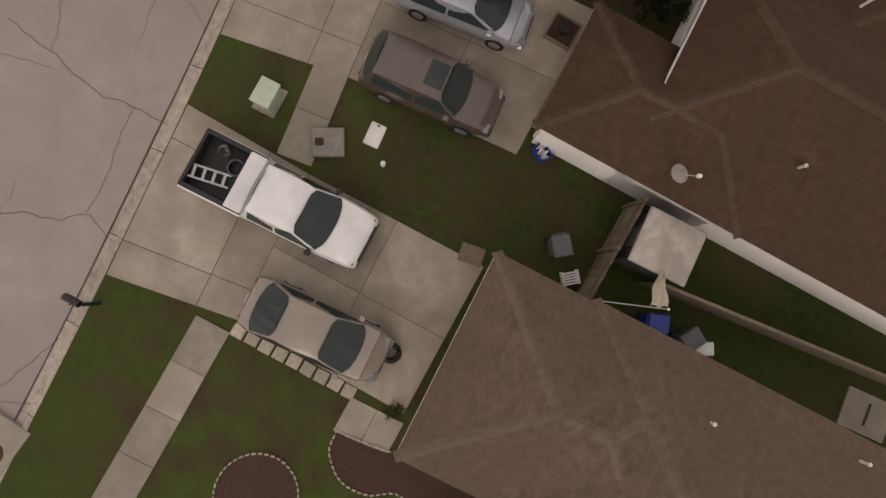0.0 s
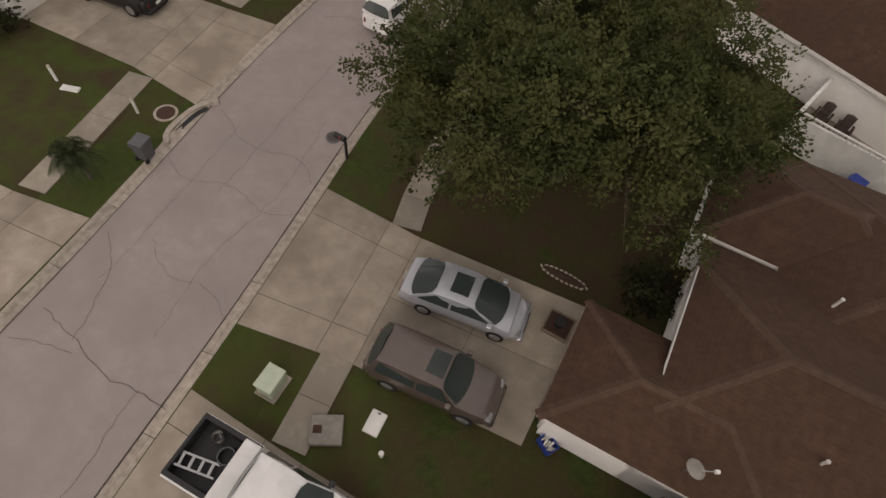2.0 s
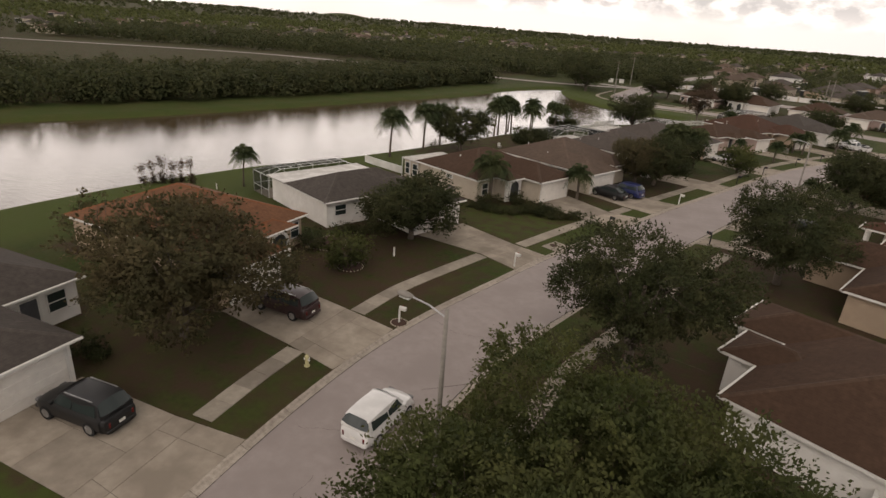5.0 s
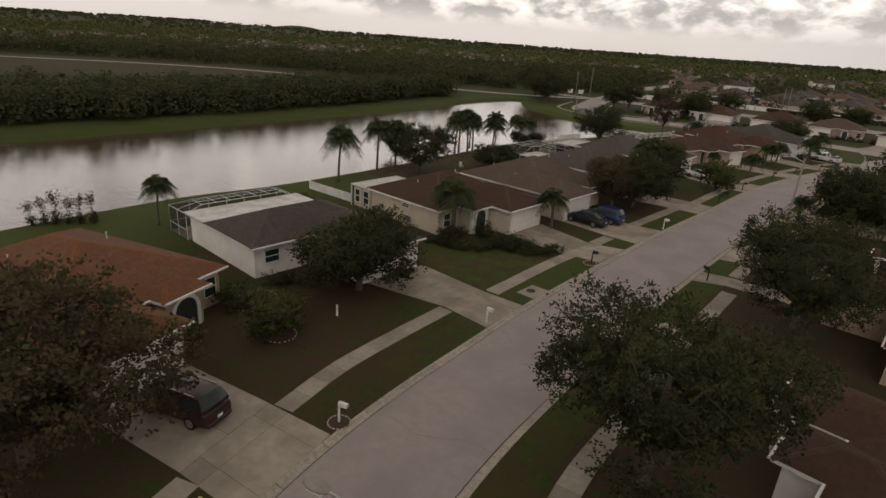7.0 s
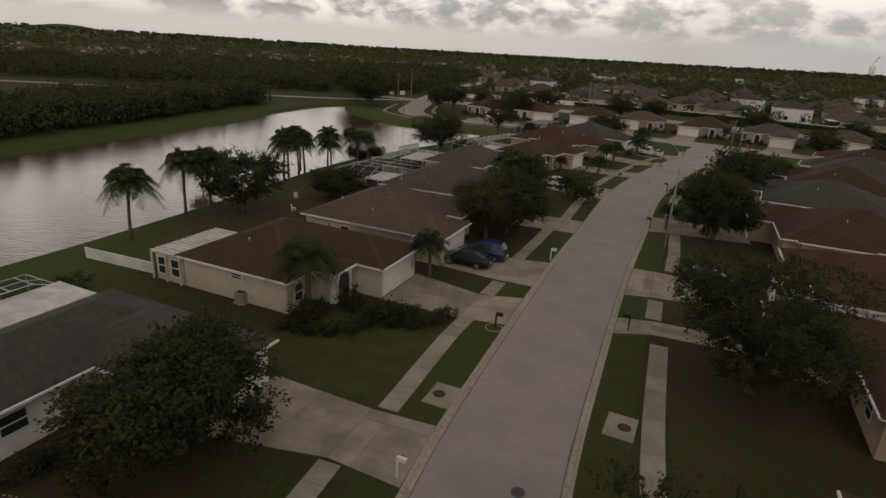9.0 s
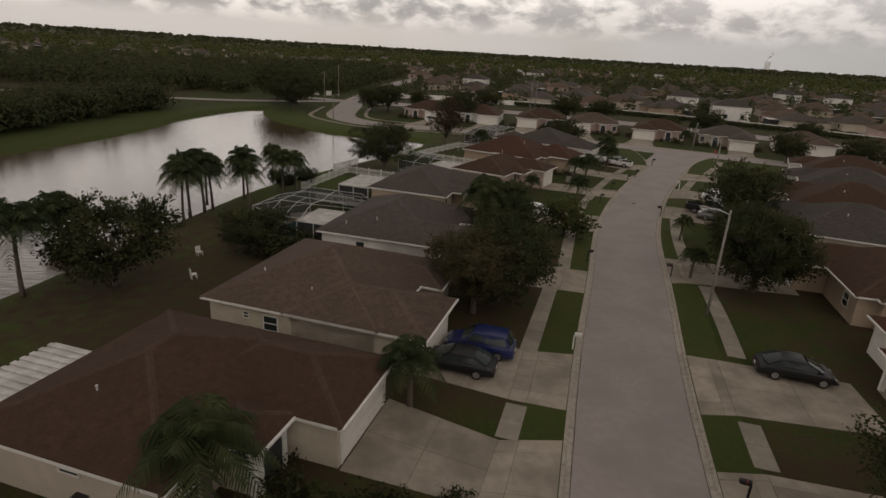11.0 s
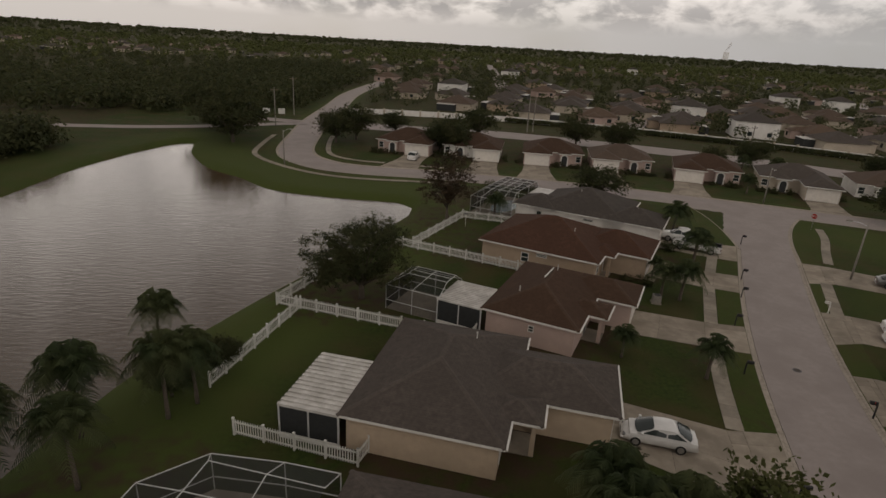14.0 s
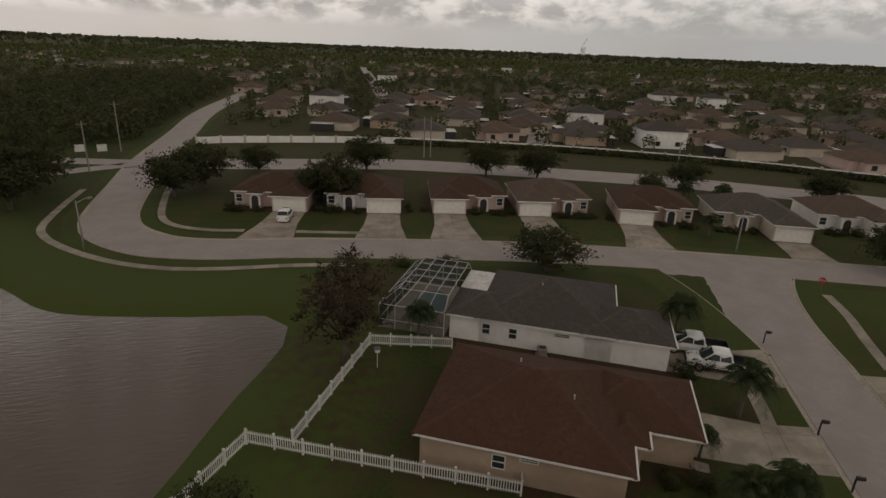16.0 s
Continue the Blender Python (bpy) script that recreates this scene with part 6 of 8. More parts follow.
def again(t, x, y, turn=0.0, s=1.0, sz=None, z=0.0, label=""):
    c = copy_thing(t, Matrix())
    if label:
        c["label"] = label
    return stand(c, x, y, turn, s, sz, z)


stand(broad_tree(3, 6.4, 9.2, 150000, 0.3, F["oak"], "broad live oak with a low spreading crown on the lawn", trunk_h=1.5, size=0.145, lobes_n=22,
                           extra=(((-6.6, -3.0, 4.2), (1.7, 1.3, 0.8)), ((-5.0, -1.8, 4.6), (1.9, 1.7, 1.1)), ((-5.2, 5.6, 5.4), (1.6, 1.5, 0.9)), ((5.2, 2.6, 4.6), (1.6, 1.4, 0.9)), ((4.6, -3.6, 4.2), (1.5, 1.3, 0.8)))), -2.2, 16.8)
oak_a = stand(broad_tree(5, 5.6, 9.4, 50000, 0.3, F["dark"], "dense dark oak beside the footpath", trunk_h=1.9, size=0.165, lobes_n=18), -4.3, 34.2, 0, 0.9, 1.0)
oak_b = stand(broad_tree(9, 5.2, 7.6, 32000, 0.3, F["dry"], "rounded brownish oak in a front lawn", trunk_h=1.5, size=0.185, lobes_n=18), -27.8, 22.4, 40, 1.18)
oak_c = stand(broad_tree(12, 4.0, 6.5, 30000, 0.3, F["dark"], "low dense dark tree with a full crown", trunk_h=0.9, size=0.19, squash=0.9, lobes_n=14), -26.0, 45.0, 0, 1.14, 0.98)
round_far = stand(broad_tree(15, 5.2, 8.2, 7200, 0.3, F["dark"], "rounded dark tree among the houses", trunk_h=1.5, size=0.38, lobes_n=18), 14.6, 170.8, 20, 0.95, 0.7)
tall_far = stand(broad_tree(16, 4.2, 7.4, 7500, 0.3, F["dark"], "narrow dark tree among the houses", trunk_h=1.5, size=0.36, squash=0.9, lobes_n=14), 22.4, 109.4, 160, 1.0)
mid_tree = stand(broad_tree(23, 4.2, 7.0, 15000, 0.3, F["dark"], "bushy dark tree behind the houses", trunk_h=1.2, size=0.25, squash=0.85, lobes_n=15), -40.5, 83.5, 10, 1.1, 1.0)
again(oak_a, 3.9, 55.4, 120, 0.94)
again(oak_c, 12.4, 87.5, 200, 1.12, 1.25)
again(oak_b, -12.9, 81.0, 75, 0.76, 0.9)
again(oak_c, -10.8, 83.6, 10, 1.12, 1.1)
again(mid_tree, -9.0, 96.2, 300, 0.85, 0.8)
again(mid_tree, -32.4, 92.6, 33, 0.8, 0.55)
again(oak_a, -23.2, 130.8, 60, 0.90, 0.86)
stand(broad_tree(17, 3.4, 10.6, 9000, 0.3, F["brown"], "thin brownish tree with a sparse tall crown", trunk_h=2.6, size=0.22, squash=1.1, lobes_n=16), -12.7, 155.3)
again(mid_tree, -35.2, 115.0, 150, 0.45, 0.45)
again(mid_tree, -33.0, 118.0, 230, 0.42, 0.42)
again(round_far, 33.0, 121.0, 220, 0.6)
small_tree = stand(broad_tree(21, 1.9, 2.7, 2600, 0.3, F["oak"], "small clipped round tree", trunk_h=0.6, size=0.24, lobes_n=8), -26.4, 36.6)
again(small_tree, -1.2, 101.6, 50, 1.5)
again(round_far, -55.4, 211.5, 10, 1.45, 1.3)
for x, y, s, r, o in ((-59, 224, 1.5, 90, round_far), (-66, 236, 1.5, 200, round_far), (-33, 216, 0.95, 60, round_far), (-28.5, 221, 1.05, 130, round_far), (-19, 232.5, 0.75, 75, round_far), (-6.6, 206.5, 1.1, 30, tall_far), (-9.0, 209.5, 0.8, 140, round_far), (3.0, 231, 1.0, 60, round_far),
                      (27.5, 223.5, 0.95, 10, round_far), (37.5, 219, 0.9, 95, round_far), (51, 199, 0.7, 15, tall_far), (64, 205, 0.8, 150, round_far), (84, 190, 0.8, 70, round_far), (60.5, 160.5, 0.8, 10, round_far), (69, 150, 0.9, 50, round_far),
                      (62, 125, 0.8, 80, tall_far), (17.5, 99, 0.7, 20, tall_far), (41, 95, 0.8, 50, round_far), (51, 107, 0.8, 10, round_far), (32, 60, 0.7, 10, tall_far), (-52, 96, 0.4, 0, tall_far)):
    again(o, x, y, r, s)

palm_a = stand(palm_tree(2, 5.6, 30, 3.1, "tall feather palm with an arching crown"), -46.0, 71.6)
palm_b = stand(palm_tree(7, 3.2, 22, 2.3, "short feather palm in a front lawn"), -17.3, 69.0)
for x, y, s, r in ((-45.8, 80.9, 1.0, 40), (-45.2, 85.2, 0.95, 100), (-42.2, 100.6, 0.92, 10), (-42.3, 102.6, 1.0, 80), (-41.4, 104.4, 1.0, 150), (-41.0, 105.8, 0.9, 200), (-42.3, 107.6, 0.85, 40), (-39.0, 110.9, 0.92, 270), (-37.1, 106.6, 0.8, 110), (-37.9, 120.4, 0.74, 30), (-34.6, 112.6, 0.85, 75), (-33.3, 114.2, 0.8, 190), (-10.7, 96.6, 1.0, 60), (-10.4, 101.2, 0.9, 10), (-7.4, 99.6, 0.9, 200), (-49.4, 47.2, 0.66, 20), (-10.3, 98.7, 0.95, 20), (-55, 10, 1.1, 10)):
    again(palm_a, x, y, r, s)
for x, y, s, r in ((12.0, 89.6, 0.9, 50), (8.0, 90.2, 0.75, 10), (11.9, 101.6, 0.7, 80), (4.0, 116.8, 0.9, 30), (9.0, 131.0, 1.05, 70), (7.4, 131.9, 0.9, 15), (15.2, 140.2, 1.15, 20), (18.2, 151.5, 1.2, 60), (-1.6, 120.0, 0.7, 10), (8.9, 137.2, 0.6, 20), (-25.1, 60.7, 1.35, 30), (-5.6, 157.6, 0.95, 40),
                   (31.5, 128.0, 0.9, 0), (46, 178, 0.9, 0), (61, 192, 1.1, 0), (-17.9, 6.2, 0.5, 0), (56, 196, 1.0, 20)):
    again(palm_b, x, y, r, s)
bush = shrub(31, 1.5, 1.5, 1.5, 1150, F["dark"], "rounded dark green shrub")
stand(bush, -31.6, 42.6, 0, 0.8, 0.6)
for x, y, s, sz in ((-30.4, 43.6, 0.7, 0.5), (-29.6, 45.0, 0.8, 0.5), (-22.5, 62.6, 0.9, 0.8), (-20.8, 61.2, 0.9, 0.7), (-19.2, 60.8, 1.0, 0.8), (-17.6, 60.9, 0.9, 0.6), (-24.6, 59.6, 1.0, 0.9), (-31.6, 38.4, 1.1, 0.9), (-30.6, 33.2, 0.7, 0.7), (-30.2, 18.2, 0.8, 0.9), (-28.6, 9.6, 1.2, 0.9), (-29.8, 7.8, 1.3, 0.9), (-52.0, 31.5, 0.9, 1.0),  (-43, 60, 1.0, 0.9),
                    (-29.0, 93.2, 1.8, 1.4), (-30.6, 91.4, 1.6, 1.3), (-5.8, 108.0, 0.6, 0.5), (0.8, 128.8, 0.5, 0.5), (5.2, 135.6, 0.6, 0.5), (7.0, 134.9, 0.7, 0.7), (17.6, 146.6, 1.0, 0.9), (15.2, 146.2, 0.9, 0.7), (3.4, 13.2, 0.9, 0.7), (-2.6, 176.6, 1.0, 0.8), (3.2, 175.4, 1.1, 0.8)):
    again(bush, x, y, x * 37 % 360, s, sz)

# curving low hedge before the cream house
for k, (x, y) in enumerate(curve_points([(-26.0, 57.6), (-23.4, 57.4), (-20.9, 58.6), (-20.0, 60.6), (-18.4, 59.6), (-16.2, 60.2), (-15.0, 61.8)], 1.15)):
    again(bush, x, y, k * 71 % 360, 0.55, 0.5 + 0.06 * (k % 3), label="low clipped dark hedge plant in a curving row")

# planting before the houses across the cross street
rs = random.Random(41)
for x, y, a, hand in ROW_AT:
    ca, sa = math.cos(radians(a - 90)), math.sin(radians(a - 90))
    for u, w in (((1.0, 0.8), (0.9, 2.4), (0.6, 4.9), (-0.6, 14.0)) if hand > 0 else ((1.0, 12.0), (0.8, 10.6), (0.6, 7.6), (-0.6, -0.9))):
        u, w = u + rs.uniform(-0.3, 0.3), w + rs.uniform(-0.4, 0.4)
        again(bush, x + u * ca - w * sa, y + u * sa + w * ca, rs.uniform(0, 360), rs.uniform(0.5, 1.0), rs.uniform(0.5, 1.0))

# dark upright columns by the pond
spire = shrub(52, 0.42, 0.42, 2.9, 700, F["brown"], "dark upright columnar shrub on the pond bank", size=0.17)
stand(spire, -56.6, 42.3, 0)
for dx, dy, k in ((0.75, 0.75, 0.8), (1.5, 1.4, 0.9), (2.2, 2.1, 0.95), (-0.75, -0.6, 0.85), (-1.4, -1.3, 0.7)):
    again(spire, -56.6 + dx, 42.3 + dy, dx * 90, 0.9, k)

# ---------------------------------------------------------------- cars
PAINT = {"white": paint("white_car_paint", (0.66, 0.65, 0.63)), "tan": paint("champagne_car_paint", (0.27, 0.225, 0.19), 0.32, 0.6, 0.35), "brown": paint("bronze_car_paint", (0.105, 0.078, 0.066), 0.3, 0.7, 0.35),
         "silver": paint("silver_car_paint", (0.40, 0.41, 0.44), 0.28, 0.7, 0.4), "black": paint("black_car_paint", (0.006, 0.006, 0.0065), 0.45, 0.05), "blue": paint("blue_car_paint", (0.010, 0.017, 0.085), 0.35, 0.3),
         "maroon": paint("dark_maroon_car_paint", (0.026, 0.009, 0.009), 0.4, 0.2), "grey": paint("grey_car_paint", (0.16, 0.155, 0.15), 0.3, 0.6, 0.4)}
c = car("pickup", PAINT["white"], pose(-4.28, 0.52, 0.03, 0, 0, 2.2), "white crew-cab pickup with a loaded black bed on the driveway", category="pickup truck")
part("tonneau", bx(-1.42, -0.93, 1.13, -0.86, 0.93, 1.24, 0.03), PAINT["white"], c, "white cross-bed toolbox")
# load in the bed
ld = thing("step_ladder", pose(-6.55, 0.12, 0.94, 0, 8, 12), "aluminium step ladder lying in the truck bed", "ladder")
for s in (-0.19, 0.19):
    part("rail", bx(-0.62, s - 0.03, 0.0, 0.62, s + 0.03, 0.06), M["chrome"], ld)
for k in range(4):
    part("rung", bx(-0.50 + k * 0.30, -0.16, 0.01, -0.42 + k * 0.30, 0.16, 0.05), M["chrome"], ld)
hose = thing("cable_coil", pose(-5.98, 0.72, 0.74), "coiled black cable in the truck bed", "cable coil")
for k in range(5):
    pts = [((0.30 - 0.012 * k) * math.cos(a), (0.30 - 0.012 * k) * math.sin(a), 0.03 + 0.05 * k) for a in np.linspace(0, 2 * math.pi, 22)]
    v, f = tube(pts, [0.03] * 22, 5)
    place("loop", mesh("loop", v, f, M["rubber"] if k % 2 else M["grey"], smooth=True), hose)
bk = thing("bucket", pose(-6.55, 1.02, 0.72), "pale round bucket in the truck bed", "bucket")
bm = bmesh.new()
bmesh.ops.create_cone(bm, cap_ends=False, segments=16, radius1=0.14, radius2=0.17, depth=0.34, matrix=Matrix.Translation((0, 0, 0.17)))
part("shell", bm, M["pole"], bk)
bm = bmesh.new()
cyl(bm, 0, 0, 0.0, 0.10, 0.13, 0.13, 14)
part("base", bm, M["grey"], bk)
v, f = tube([(-0.15, 0, 0.33), (0, 0.10, 0.40), (0.15, 0, 0.33)], [0.012] * 3, 5)
place("handle", mesh("handle", v, f, M["chrome"]), bk)

car("sedan", PAINT["tan"], pose(-1.42, -2.45, 0.03, 0, 0, 3.5), "champagne compact sedan on the driveway")
c = car("suv", PAINT["brown"], pose(-2.05, 6.15, 0.03, 0, 0, 6.5), "bronze compact crossover on the driveway")
sunroof(c, "suv", -0.25, 0.35, 1.70)
c = car("sedan", PAINT["silver"], pose(-2.55, 9.2, 0.03, 0, 0, 9.0), "silver sedan with a sunroof on the driveway")
sunroof(c, "sedan", -0.55, 0.12, 1.45)
car("box", PAINT["white"], pose(-13.75, 22.3, -0.06, 0, 0, 89.0), "white boxy hatchback driving up the street", group="cars on the street")
c = car("suv", PAINT["black"], pose(-25.5, 15.1, 0.03, 0, 0, 188), "black crossover parked facing a garage")
roof_rails(c, -1.5, 0.2, 0.66, 1.68)
c = car("suv", PAINT["maroon"], pose(-25.4, 28.3, 0.03, 0, 0, 181), "dark maroon crossover parked under an oak")
roof_rails(c, -1.5, 0.2, 0.66, 1.68)
car("suv", PAINT["blue"], pose(-12.9, 75.2, 0.03, 0, 0, 163), "dark blue minivan on a driveway")
car("sedan", PAINT["black"], pose(-14.4, 73.0, 0.03, 0, 0, 163), "black sedan beside a blue minivan")
car("sedan", PAINT["white"], pose(-3.4, 109.6, 0.03, 0, 0, 160), "white sedan on a driveway")
car("pickup", PAINT["white"], pose(18.9, 146.2, 0.03, 0, 0, 147), "white pickup parked beside a palm", category="pickup truck")
car("pickup", PAINT["white"], pose(18.8, 149.4, 0.03, 0, 0, 147), "white pickup close to the garage", category="pickup truck")
car("sedan", PAINT["white"], pose(27.9, 123.5, 0.03, 0, 0, -31), "white sedan on a shaded driveway")
car("sedan", PAINT["white"], pose(26.2, 121.4, 0.03, 0, 0, -31), "white sedan beside another on a driveway")
car("pickup", PAINT["black"], pose(21.2, 114.0, 0.03, 0, 0, -28), "black pickup parked under an oak", category="pickup truck")
car("sedan", PAINT["grey"], pose(20.6, 110.7, 0.03, 0, 0, -28), "grey-tan sedan at the lawn's edge")
car("sedan", PAINT["black"], pose(7.2, 73.4, 0.03, 0, 0, -18), "black sedan half hidden under an oak")
car("sedan", PAINT["grey"], pose(37.0, 134.6, 0.03, 0, 0, -31), "grey sedan on a driveway")
car("suv", PAINT["white"], pose(-15.4, 199.4, 0.03, 0, 0, 75), "white crossover before a house across the cross street")


# ---------------------------------------------------------------- street furniture
def mailbox(x, y, facing, colour, label, post=1.05):
    m = thing("mailbox", pose(x, y, 0, 0, 0, facing), label, "mailbox", "kerbside mailboxes")
    part("post", bx(-0.05, -0.05, -0.2, 0.05, 0.05, post, 0.01), colour, m)
    part("arm", bx(-0.05, -0.04, post - 0.08, 0.40, 0.04, post, 0.01), colour, m)
    bm = bmesh.new()
    box(bm, 0.0, -0.10, post, 0.50, 0.10, post + 0.13)
    cyl(bm, 0, 0, -0.25, 0.25, 0.10, 0.10, 12, Matrix.Translation((0.25, 0, post + 0.13)) @ Matrix.Rotation(radians(90), 4, "Y"))
    part("box", bm, colour, m)
    part("flag", bx(0.18, 0.105, post + 0.08, 0.22, 0.12, post + 0.26), M["red"], m, "small red flag")
    return m


for x, y, a, dark in ((-18.35, 31.25, 0, 0), (-10.2, 12.7, 180, 1), (-7.75, -5.0, 180, 1), (-11.5, 60.75, -18, 1), (-6.5, 76.0, -18, 0), (-1.9, 62.4, 160, 1), (6.2, 90.3, 160, 1), (-0.8, 93.4, -18, 1), (7.5, 117.4, -24, 1), (16.2, 131.8, -31, 1), (13.8, 111.8, 152, 1), (2.5, 104.3, -18, 1), (23.3, 128.3, 150, 0), (-15.7, 44.9, -16, 0),
                      (11.7, 125.6, -30, 1), (19.4, 136.9, -32, 1), (27.0, 149.2, -32, 1)):
    mailbox(x, y, a, M["dark"] if dark else M["vinyl"], "black mailbox on a post at the kerb" if dark else "white mailbox on a post at the kerb")


def street_lamp(x, y, facing, height, arm=1.6, label="grey street lamp with a short arm"):
    s = thing("street_lamp", pose(x, y, 0, 0, 0, facing), label, "street lamp", "street lamps")
    v, f = tube([(0, 0, -0.3), (0, 0, height * 0.5), (0, 0, height)], [0.13, 0.105, 0.08], 10)
    place("pole", mesh("pole", v, f, M["pole"], smooth=True), s)
    v, f = tube([(0, 0, height - 0.35), (arm * 0.5, 0, height - 0.08), (arm, 0, height)], [0.035] * 3, 6)
    place("arm", mesh("arm", v, f, M["chrome"]), s)
    bm = bmesh.new()
    bmesh.ops.create_uvsphere(bm, u_segments=12, v_segments=8, radius=0.5, matrix=Matrix.Translation((arm + 0.25, 0, height)) @ Matrix.Diagonal((0.75, 0.34, 0.22, 1)))
    head = part("lamp_head", bm, M["pole"], s, smooth=True)
    part("lens", bx(arm + 0.02, -0.11, height - 0.15, arm + 0.48, 0.11, height - 0.06, 0.02), M["lamp"], head)
    return s


street_lamp(-9.2, 19.6, 176, 8.9)
street_lamp(5.75, 82.2, 160, 8.6)
street_lamp(33.2, 137.2, 150, 6.9)
street_lamp(45.0, 171.4, 250, 6.3)
street_lamp(-40.4, 189.7, 50, 6.6)


def power_pole(x, y, h, cross=True):
    p = thing("utility_pole", pose(x, y, 0, 0, 0, 20), "tall wooden utility pole with a crossarm", "utility pole", "utility poles")
    v, f = tube([(0, 0, -0.3), (0, 0, h)], [0.17, 0.12], 8)
    place("pole", mesh("pole", v, f, M["pole"]), p)
    part("crossarm", bx(-1.0, -0.06, h - 0.7, 1.0, 0.06, h - 0.55), M["wood"], p)
    for s in (-0.9, 0.9):
        part("insulator", bx(s - 0.05, -0.05, h - 0.55, s + 0.05, 0.05, h - 0.35, 0.01), M["grey"], p)


for x, y, h in ((-51.0, 238.8, 10), (-49.7, 262.0, 11.4), (20.0, 246.0, 10), (21.8, 246.5, 10), (69.0, 214.0, 8.5), (110, 186, 9)):
    power_pole(x, y, h)

sg = thing("stop_sign", pose(42.7, 156.4, 0, 0, 0, 205), "red octagonal stop sign on a post", "road sign")
bm = bmesh.new()
cyl(bm, 0, 0, -0.2, 2.3, 0.035, 0.035, 6)
part("post", bm, M["chrome"], sg)
bm = bmesh.new()
cyl(bm, 0, 0, -0.012, 0.012, 0.40, 0.40, 8, Matrix.Translation((0.06, 0, 2.1)) @ Matrix.Rotation(radians(90), 4, "Y") @ Matrix.Rotation(radians(22.5), 4, "Z"))
part("plate", bm, M["red"], sg)
txt = bpy.data.curves.new("stop_word", "FONT")
txt.body, txt.size, txt.align_x, txt.align_y, txt.extrude = "STOP", 0.26, "CENTER", "CENTER", 0.002
txt.materials.append(M["trim"])
tx = new("stop_word", txt)
tx.parent, tx.matrix_basis = sg, pose(0.075, 0, 2.1, 90, 0, 90)

hy = thing("fire_hydrant", pose(-19.9, 24.1, 0), "pale yellow fire hydrant on the verge", "fire hydrant")
bm = bmesh.new()
cyl(bm, 0, 0, -0.1, 0.06, 0.17, 0.17, 12)
cyl(bm, 0, 0, 0.06, 0.58, 0.115, 0.105, 12)
part("barrel", bm, M["yellow"], hy)
bm = bmesh.new()
bmesh.ops.create_uvsphere(bm, u_segments=12, v_segments=6, radius=0.13, matrix=Matrix.Translation((0, 0, 0.60)))
cyl(bm, 0, 0, 0.70, 0.78, 0.035, 0.03, 6)
part("bonnet", bm, M["yellow"], hy)
for a in (0, 90, 180):
    bm = bmesh.new()
    cyl(bm, 0, 0, 0.08, 0.20, 0.055, 0.055, 10, Matrix.Rotation(radians(a), 4, "Z") @ Matrix.Translation((0, 0, 0.42)) @ Matrix.Rotation(radians(90), 4, "Y"))
    part("outlet", bm, M["trim"], hy)


def wheelie_bin(x, y, a, body, lid, label):
    b = thing("wheelie_bin", pose(x, y, 0.0, 0, 0, a), label, "waste bin", "bins")
    v, f = loft([[(-0.24, -0.22, 0.05), (0.24, -0.22, 0.05), (0.24, 0.22, 0.05), (-0.24, 0.22, 0.05)], [(-0.31, -0.29, 0.95), (0.31, -0.29, 0.95), (0.31, 0.29, 0.95), (-0.31, 0.29, 0.95)]])
    place("body", mesh("body", v, f, body), b)
    part("lid", bx(-0.34, -0.31, 0.95, 0.36, 0.31, 1.03, 0.03), lid, b)
    part("handle", bx(-0.40, -0.22, 0.90, -0.35, 0.22, 0.95, 0.01), body, b)
    for s in (-0.24, 0.24):
        bm = bmesh.new()
        cyl(bm, 0, 0, -0.03, 0.03, 0.11, 0.11, 12, Matrix.Translation((-0.27, s, 0.11)) @ Matrix.Rotation(radians(90), 4, "X"))
        part("wheel", bm, M["rubber"], b)
    return b


wheelie_bin(4.05, 3.62, -50, M["grey"], M["grey"], "dark grey wheelie bin on the side lawn")
wheelie_bin(-16.95, 8.2, 100, M["grey"], M["grey"], "dark grey wheelie bin at the kerb")
wheelie_bin(8.0, 2.95, 20, M["blue"], M["blue"], "blue wheelie bin beside a house wall")
wheelie_bin(9.35, 23.25, -20, M["blue"], M["blue"], "blue wheelie bin by a white patio wall")
wheelie_bin(9.25, 3.05, 60, M["grey"], M["grey"], "grey bin with a rounded lid beside a house")

cr = thing("recycling_crate", pose(2.15, 6.2, 0.0, 0, 0, -30), "open blue recycling crate full of bottles", "crate")
for a, b, cc, d in ((-0.30, -0.22, 0.30, -0.19), (-0.30, 0.19, 0.30, 0.22), (-0.30, -0.19, -0.27, 0.19), (0.27, -0.19, 0.30, 0.19)):
    part("side", bx(a, b, 0, cc, d, 0.34), M["blue"], cr)
part("base", bx(-0.28, -0.2, 0.0, 0.28, 0.2, 0.04), M["blue"], cr)
for k in range(7):
    bm = bmesh.new()
    cyl(bm, 0, 0, -0.12, 0.12, 0.045, 0.03, 8, pose(-0.2 + 0.07 * k, 0.08 * math.sin(k * 2.1), 0.20 + 0.03 * (k % 3), 70, k * 40, 0))
    part("bottle", bm, M["lamp"] if k % 2 else M["trim"], cr)


def cabinet(x, y, a, w, d, h, material, label, plinth=True):
    c = thing("utility_box", pose(x, y, 0, 0, 0, a), label, "utility box", "utility boxes")
    part("body", bx(-w / 2, -d / 2, 0.06, w / 2, d / 2, h, 0.05), material, c)
    part("lid", bx(-w / 2 - 0.02, -d / 2 - 0.02, h, w / 2 + 0.02, d / 2 + 0.02, h + 0.06, 0.025), material, c)
    part("plinth", bx(-w / 2 - 0.08, -d / 2 - 0.08, -0.1, w / 2 + 0.08, d / 2 + 0.08, 0.06), M["slab"], c)


